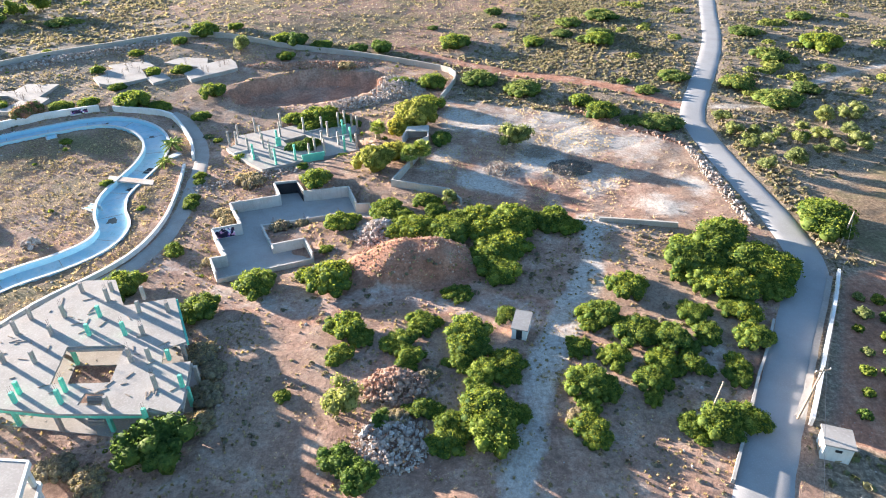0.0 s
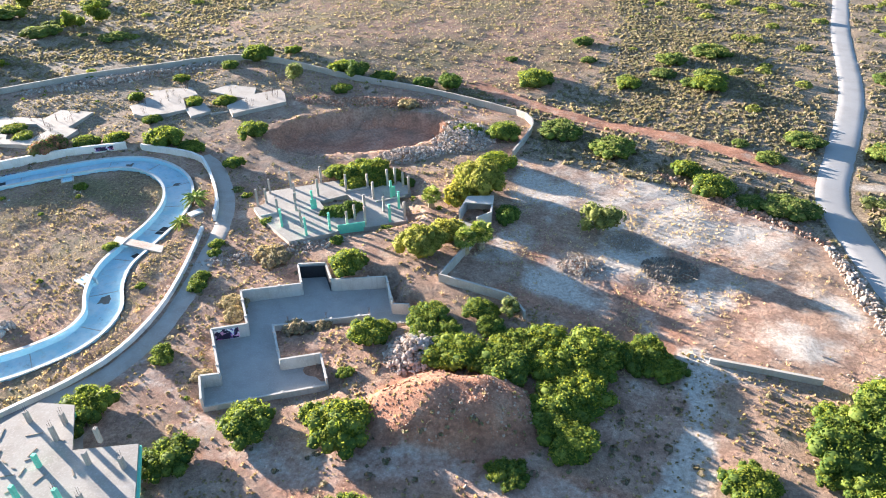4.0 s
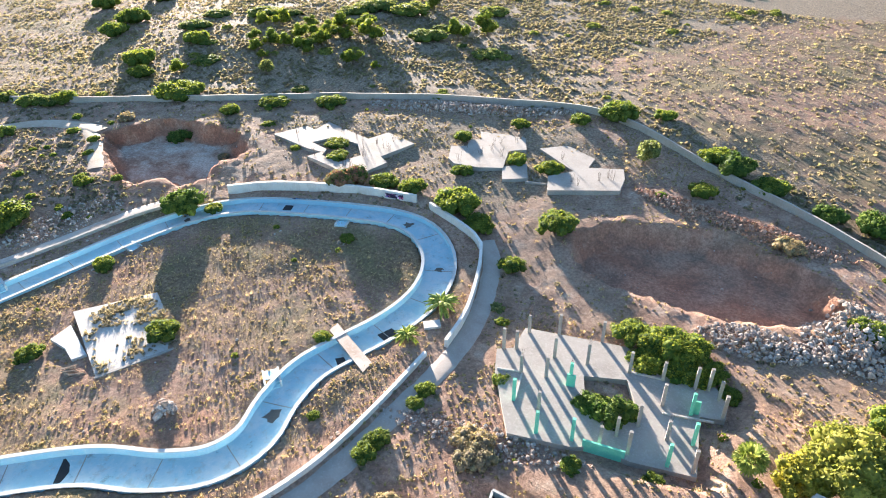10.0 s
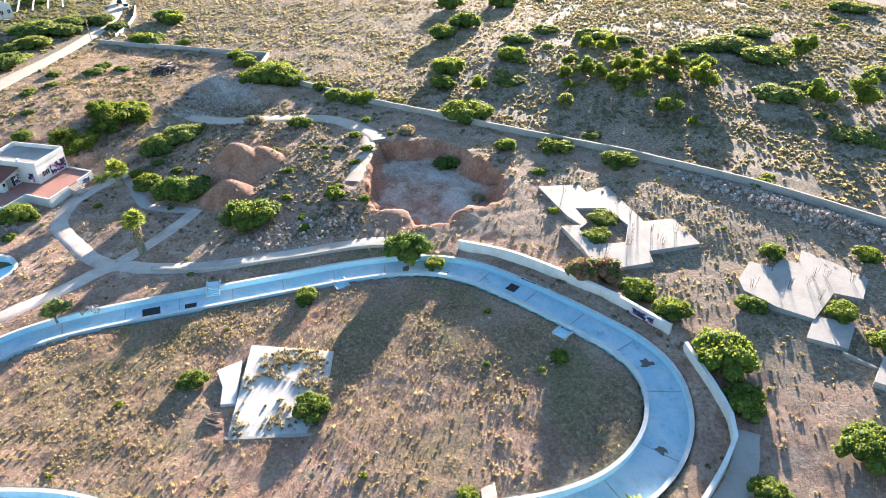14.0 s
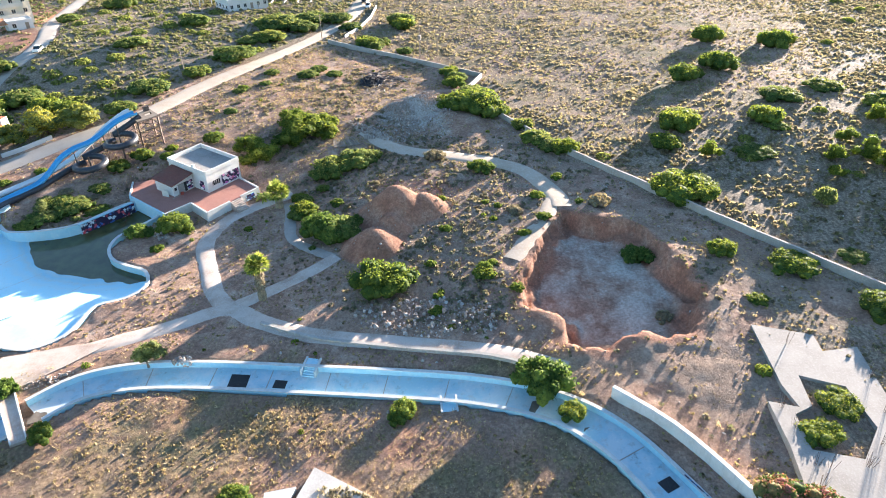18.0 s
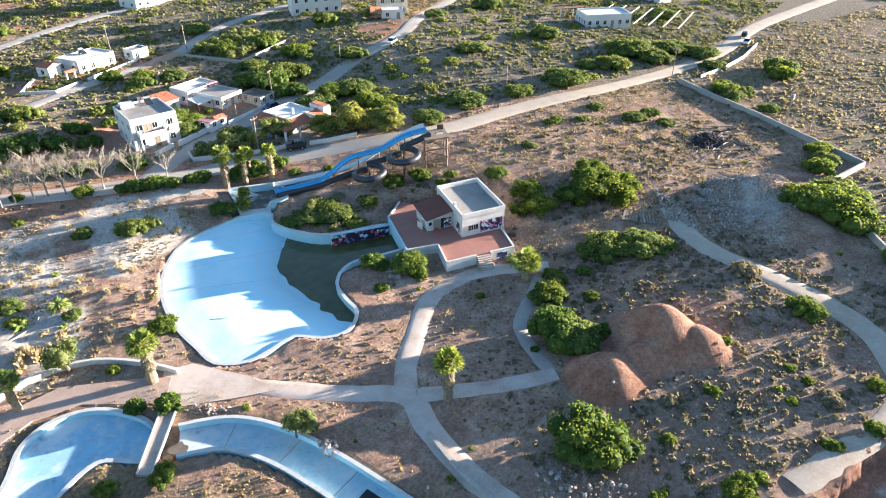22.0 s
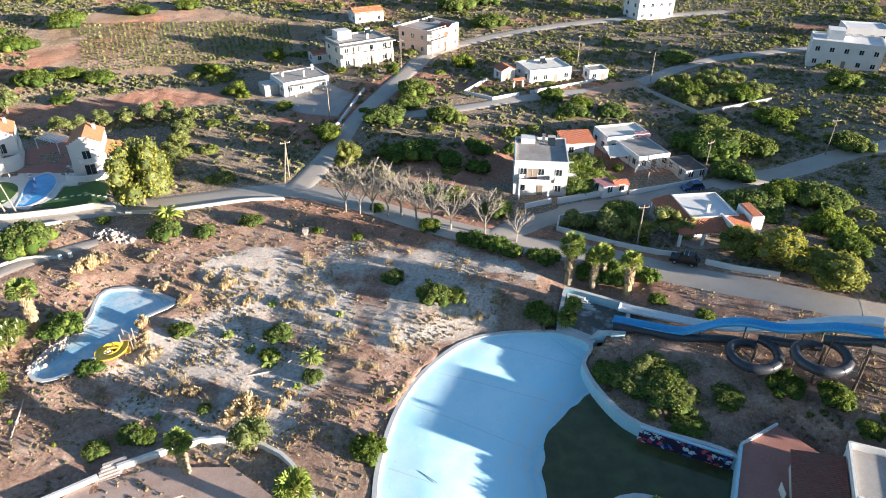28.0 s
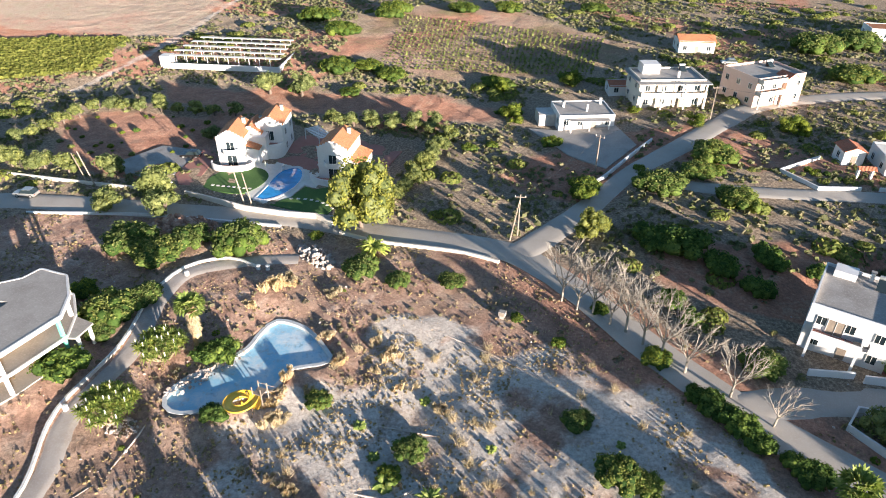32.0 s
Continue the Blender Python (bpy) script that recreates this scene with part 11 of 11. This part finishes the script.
for k in range(46):
    u = np.arange(0, 190, 0.55)
    u = u[rowg.uniform(0, 1, len(u)) < 0.55]
    rx.append(-176 + 0.24 * k * 2.2 - u * 0.985 - 0.12 * k + rowg.normal(0, 0.18, len(u)))
    ry.append(96 + 2.2 * k * 0.97 + u * 0.17 + rowg.normal(0, 0.25, len(u)))
rx, ry = np.concatenate(rx), np.concatenate(ry)
on = (sd_poly(rx, ry, FIELD_W) < -2) & (sd_poly(rx, ry, FENCED) > 3) & (0.35 + 0.6 * vnoise(rx, ry, 11.0, 92) + 0.4 * vnoise(rx, ry, 3.0, 93) > rowg.uniform(0, 1, len(rx)))
rows_c = np.c_[rx[on], ry[on], ground(rx[on], ry[on], False)]
blades_stuff("field_straw_rows", rows_c, rowg.uniform(0.25, 0.6, len(rows_c)), 7, "straw_grass", "rows of tall straw left in a dry field", 94, 0.35, 0.07)
loopg = free_spots(34000, -102, 36, -46, 132, 95, PARK, [], 0.3, lambda x, y: np.clip(0.55 + 0.5 * vnoise(x, y, 9.0, 96) + 0.35 * vnoise(x, y, 2.6, 97), 0.1, 1))
blades_stuff("loop_dry_grass", loopg, np.random.RandomState(98).uniform(0.12, 0.38, len(loopg)), 4, "straw_grass", "short bleached grass inside the river loop", 99, 0.5, 0.1)
lotw = free_spots(12000, -245, 32, -150, 82, 101, FENCED, [TERRACE] + NO_MOUND, 0.5, lambda x, y: np.clip(0.45 + 0.5 * vnoise(x, y, 8.0, 102) + 0.4 * vnoise(x, y, 2.4, 103), 0.05, 1))
blades_stuff("lot_straw", lotw, np.random.RandomState(104).uniform(0.2, 0.6, len(lotw)), 8, "straw_grass", "knee-high straw over the open ground by the slides", 105, 0.45, 0.06)
lotb = free_spots(2600, -245, 32, -150, 82, 106, FENCED, [TERRACE] + NO_MOUND, 0.5, cluster(9, 107, 0.3))
quads_stuff("lot_scrub", lotb, np.random.RandomState(108).uniform(0.2, 0.7, len(lotb)), 14, 0.8, 0.6, "phrygana", "low olive-brown cushions on the open ground by the slides", "scrub", 109, 0.35)
fstone = free_spots(70000, -420, 50, 90, 330, 14, None, [FENCED], 1.0, lambda x, y: np.where(np.minimum(sd_poly(x, y, FIELD_N), sd_poly(x, y, FIELD_W)) < 0, 0.5, 0.0) * cluster(12, 36, 0.5)(x, y))
stones_in = free_spots(46000, -245, -30, 90, 330, 12, None, [], 0.3, cluster(9, 12, 0.15))


def stones_stuff(name, c, size, mat, label, seed, sink=0.3):
    """Many angular stones as one sheet."""
    g = np.random.RandomState(seed)
    t = (1 + 5 ** 0.5) / 2
    iv = np.array([(-1, t, 0), (1, t, 0), (-1, -t, 0), (1, -t, 0), (0, -1, t), (0, 1, t), (0, -1, -t), (0, 1, -t), (t, 0, -1), (t, 0, 1), (-t, 0, -1), (-t, 0, 1)]) / 1.9
    fi = np.array([(0, 11, 5), (0, 5, 1), (0, 1, 7), (0, 7, 10), (0, 10, 11), (1, 5, 9), (5, 11, 4), (11, 10, 2), (10, 7, 6), (7, 1, 8), (3, 9, 4), (3, 4, 2), (3, 2, 6), (3, 6, 8), (3, 8, 9), (4, 9, 5), (2, 4, 11), (6, 2, 10), (8, 6, 7), (9, 8, 1)])
    n = len(c)
    a = g.uniform(0, 6.28, n)
    v = iv[None] * g.uniform(0.65, 1.25, (n, 12, 1)) * (size[:, None, None] * g.uniform(0.6, 1.2, (n, 1, 3)))
    x = v[..., 0] * np.cos(a)[:, None] - v[..., 1] * np.sin(a)[:, None]
    y = v[..., 0] * np.sin(a)[:, None] + v[..., 1] * np.cos(a)[:, None]
    P = np.stack([x, y, v[..., 2]], -1) + c[:, None, :] + np.array([0, 0, 1])[None, None] * (size * (0.5 - sink))[:, None, None]
    F = (fi[None] + 12 * np.arange(n)[:, None, None]).reshape(-1, 3)
    me = bpy.data.meshes.new(name)
    me.from_pydata(P.reshape(-1, 3), [], F.tolist())
    me.materials.append(MAT[mat])
    return tagged(new(name, me), label, "rocks", kind="stuff")


stones_stuff("loose_stones", stones_in, 0.04 + 0.2 * np.random.RandomState(3).uniform(0, 1, len(stones_in)) ** 3, "rock", "loose pale stones scattered over dry ground", 3)
stones_stuff("knoll_stones", knolls, 0.06 + 0.25 * np.random.RandomState(5).uniform(0, 1, len(knolls)) ** 3, "rock", "pale stones scattered between scrub cushions", 6)
stones_stuff("field_stones", fstone, np.random.RandomState(4).uniform(0.07, 0.2, len(fstone)), "rock", "pale stones turned up in the fields", 4)


def heap(name, x, y, rx, ry, h, n, lo, hi, mat, label, seed, rz=0.0):
    """A heap of stones piled on the ground."""
    g = np.random.RandomState(seed)
    a, q = g.uniform(0, 6.28, n), np.sqrt(g.uniform(0, 1, n))
    u, v = rx * q * np.cos(a), ry * q * np.sin(a)
    c, s = math.cos(rz), math.sin(rz)
    px, py = x + u * c - v * s, y + u * s + v * c
    pz = ground(px, py, False) + h * np.clip(1 - q, 0, 1) ** 0.8 * g.uniform(0.75, 1.0, n)
    stones_stuff(name, np.c_[px, py, pz], lo * 0.6 + (hi - lo) * g.uniform(0, 1, n) ** 4.0, mat, label, seed)


heap("rock_pile", -9.5, 85.2, 4.2, 3.4, 1.9, 1300, 0.14, 0.5, "rock", "heap of pale limestone boulders", 1, 0.6)
heap("rock_pile", -5.5, 52.5, 3.8, 3.0, 1.6, 1100, 0.12, 0.42, "red_rock", "heap of reddish broken rock", 2)
heap("rock_pile", -5.6, 44.6, 4.2, 3.8, 1.5, 1400, 0.12, 0.42, "rock", "heap of grey broken limestone", 3)
heap("rubble_slope", -4, 76, 8.5, 5.2, 0.1, 1400, 0.05, 0.22, "red_rock", "red stony rubble over an earth mound", 4)
heap("rock_pile", -10, 147, 6.5, 7.5, 1.8, 2600, 0.14, 0.5, "rock", "long heap of broken pale rock beside the excavation", 5, 0.3)
heap("rock_pile", -19, 138.5, 7, 3, 0.8, 1300, 0.1, 0.42, "rock", "spread of broken pale rock", 6, 0.35)
heap("rubble_bank", -32, 163.5, 17, 3.2, 1.3, 2400, 0.1, 0.42, "red_rock", "bank of reddish rubble above the excavation", 7, 0.05)
heap("rubble_bank", -93, 171.5, 24, 3.2, 1.0, 2400, 0.12, 0.45, "rock", "bank of pale rubble along the boundary wall", 8, 0.5)
heap("rubble_spread", -116.5, 95, 4, 11, 0.3, 714, 0.12, 0.45, "rock", "pale stones spilled beside the path", 9)
heap("rubble_pile", 10.6, 104, 3.4, 2.4, 0.7, 900, 0.06, 0.26, "rock", "dumped heap of grey building rubble", 10)
heap("rubble_pile", 17.8, 111, 3.2, 2.4, 0.7, 900, 0.06, 0.24, "rock", "dumped heap of grey building rubble with branches", 11)
heap("debris_pile", 22.6, 104.4, 4.0, 3.0, 0.9, 1100, 0.06, 0.26, "mud", "dark heap of burnt debris on the gravel lot", 12)
heap("stone_row", 36, 123.5, 16, 1.2, 0.5, 714, 0.15, 0.5, "red_rock", "row of stones along the edge of the lot", 13, -0.78)
heap("stone_row", 46.4, 99, 1.3, 16, 0.5, 782, 0.15, 0.5, "rock", "row of pale stones along the road edge", 14)
heap("gravel_bank", -186, 80, 9, 3.0, 1.4, 1500, 0.07, 0.34, "rock", "curved bank of grey quarry rubble", 31, 0.5)
heap("gravel_bank", -178, 74.6, 7, 1.8, 0.8, 800, 0.08, 0.36, "rock", "low bank of pale broken stone", 32, 0.9)
heap("gravel_bank", -193, 87, 5, 4, 1.6, 1100, 0.06, 0.3, "rock", "tipped heap of grey gravel", 33)
heap("stone_row", -214, 77, 1.6, 6, 0.5, 320, 0.12, 0.4, "rock", "pale stones piled near the boundary wall", 34, -0.5)
heap("burnt_debris", -211.5, 68.5, 4.6, 3.0, 1.3, 900, 0.1, 0.42, "tar", "black burnt heap of plastic and pipes", 35)
heap("rubble_spread", -184, 84, 12, 9, 0.4, 2200, 0.07, 0.32, "rock", "grey gravel and rubble dumped on open ground", 15)
heap("rock_cluster", -64, 85.6, 1.5, 1.2, 0.9, 44, 0.35, 0.8, "rock", "small cluster of pale boulders", 16)
heap("rock_cluster", -99, 93, 1.0, 1.0, 0.4, 27, 0.25, 0.5, "rock", "ring of stones round a shrub", 17)
heap("rock_cluster", -75.4, 121.3, 1.2, 1.0, 0.4, 30, 0.25, 0.5, "rock", "ring of stones round a shrub", 18)
heap("rock_cluster", -105.6, 64.6, 1.2, 1.2, 0.9, 37, 0.3, 0.6, "rock", "cluster of pale boulders beside the channel", 19)
heap("rock_edging", -66.6, 9.5, 1.4, 6, 0.4, 306, 0.15, 0.4, "rock", "pale stones edging the children's pool", 20, -0.35)
heap("rock_edging", -63.4, 19.8, 2.2, 1.4, 0.5, 190, 0.12, 0.36, "rock", "pale stones beside the children's pool", 21)
heap("rubble_pile", -66, -17.5, 4.5, 1.8, 0.7, 374, 0.2, 0.6, "rock", "rubble dumped by the road", 22, -0.4)
heap("rock_outcrop", -42, -16, 6, 4, 1.6, 646, 0.25, 0.9, "red_rock", "orange broken rock outcrop under shrubs", 23)
heap("rubble_slope", -35, 106, 12, 2.0, 0.3, 714, 0.12, 0.4, "rock", "grey rubble in front of the unfinished building", 24, 0.35)
heap("rock_garden", -137.6, 46.4, 3.6, 1.6, 0.5, 204, 0.15, 0.45, "rock", "pale stones round the garden bed", 25, 0.5)
heap("rock_edging", -101, 49.5, 3.6, 0.8, 0.2, 119, 0.12, 0.3, "rock", "row of pale stones along the channel", 26, -1.0)
quads_stuff("vineyard", quads_rows, np.full(len(quads_rows), 0.9), 9, 0.7, 0.6, "yellow_leaf", "rows of green vines in a vineyard", "vineyard", 41)
quads_stuff("field_crop", crop_rows, np.random.RandomState(2).uniform(0.25, 0.6, len(crop_rows)), 6, 0.5, 0.5, "olive_leaf", "sparse grey-green crop rows in a brown field", "crop", 42)
stick_rng = random.Random(31)
stf = Form()
for cx, cy in ((10.6, 104), (17.8, 111), (22.6, 104.4)):
    cz = gz(cx, cy)
    for k in range(70):
        a, q, l = stick_rng.uniform(0, 6.28), 3.0 * math.sqrt(stick_rng.random()), stick_rng.uniform(0.8, 2.2)
        x, y, z = cx + q * math.cos(a), cy + q * math.sin(a), cz + 0.25 + 0.6 * (1 - q / 3.2)
        b = stick_rng.uniform(0, 6.28)
        stf.rod((x, y, z), (x + l * math.cos(b), y + l * math.sin(b), z + stick_rng.uniform(-0.3, 0.35)), 0.035, 4, 0.02)
tagged(new("branch_litter", mesh_of("branch_litter", stf, "dead_wood")), "grey branches dumped on rubble heaps", "branches", kind="stuff")
# trees and hedges of the villa gardens
for x, y in [(4.0, -22.4), (-0.6, -22.8), (-8.2, -24.6), (-17.3, -26.4), (13.7, -30.1), (13.7, -34.2), (13.9, -38.2), (14.7, -42.8), (14.9, -47.2), (15.2, -51.9), (12.0, -53.4), (8.3, -54.3), (5.1, -55.8), (0.2, -57.2), (-4.1, -58.0), (-8.5, -58.7), (-12.5, -60.4), (-17.1, -62.1), (-40.8, -65.8), (-46.3, -65.5), (-50.7, -65.3), (-55.7, -66.4), (-60.5, -67.0), (-64.1, -67.9)]:
    put(OLI[plant_rng.randrange(4)], x, y, plant_rng.uniform(1.7, 2.1), plant_rng, 0.9, "villa garden olives", "young olive tree in a villa garden row", 0.1)
for x, y in [(-68.4, -60.7), (-68.5, -58.7), (-68.5, -56.7), (-68.7, -54.4), (-68.7, -52.4), (-68.7, -50.4), (-68.7, -48.4), (-69.3, -46.4), (-69.3, -44.4), (-69.8, -42.3), (-69.8, -40.3), (-70.0, -38.5)]:
    put(OLI[plant_rng.randrange(4)], x, y, plant_rng.uniform(1.6, 1.9), plant_rng, 1.0, "villa hedge", "olive in a dense garden hedge", 0.6)
for x, y, q in [(-26.3, -15.3, 2.2), (-35.7, -18.6, 3.0)]:
    put(OLI[plant_rng.randrange(4)], x, y, q, plant_rng, 0.9, "olive trees", "", 0.3)
for x, y, q in [(-84.5, -107.7, 2.8), (-69.2, -99.1, 2.2), (-70.5, -97.0, 2.0), (-77.0, -82.3, 2.6), (-79, -80, 1.8), (-100.8, -49.4, 2.4), (-134.3, -93.6, 2.6), (-136.5, -92, 2.2), (-116, -89, 2.2), (-103, -92.6, 1.6)]:
    put(ORC[plant_rng.randrange(3)], x, y, q, plant_rng, 0.9, "village trees", "round bright green tree between the houses", 0.5)
for i in range(40):
    x, y = plant_rng.uniform(-22, 14), plant_rng.uniform(-56, -30)
    if sd_poly(np.array([x]), np.array([y]), BROWN)[0] < -2:
        put(GAR[plant_rng.randrange(6)], x, y, plant_rng.uniform(0.4, 1.0), plant_rng, 0.9, "orchard saplings", "young sapling in bare brown soil", 0.05)
for protos in (LEN, DRK, GRY, SLO, TAM, OLI, ORC, YEL, YBU, PNK, WHT, ALO, STR, GAR):
    for e in protos:
        drop_proto(e)
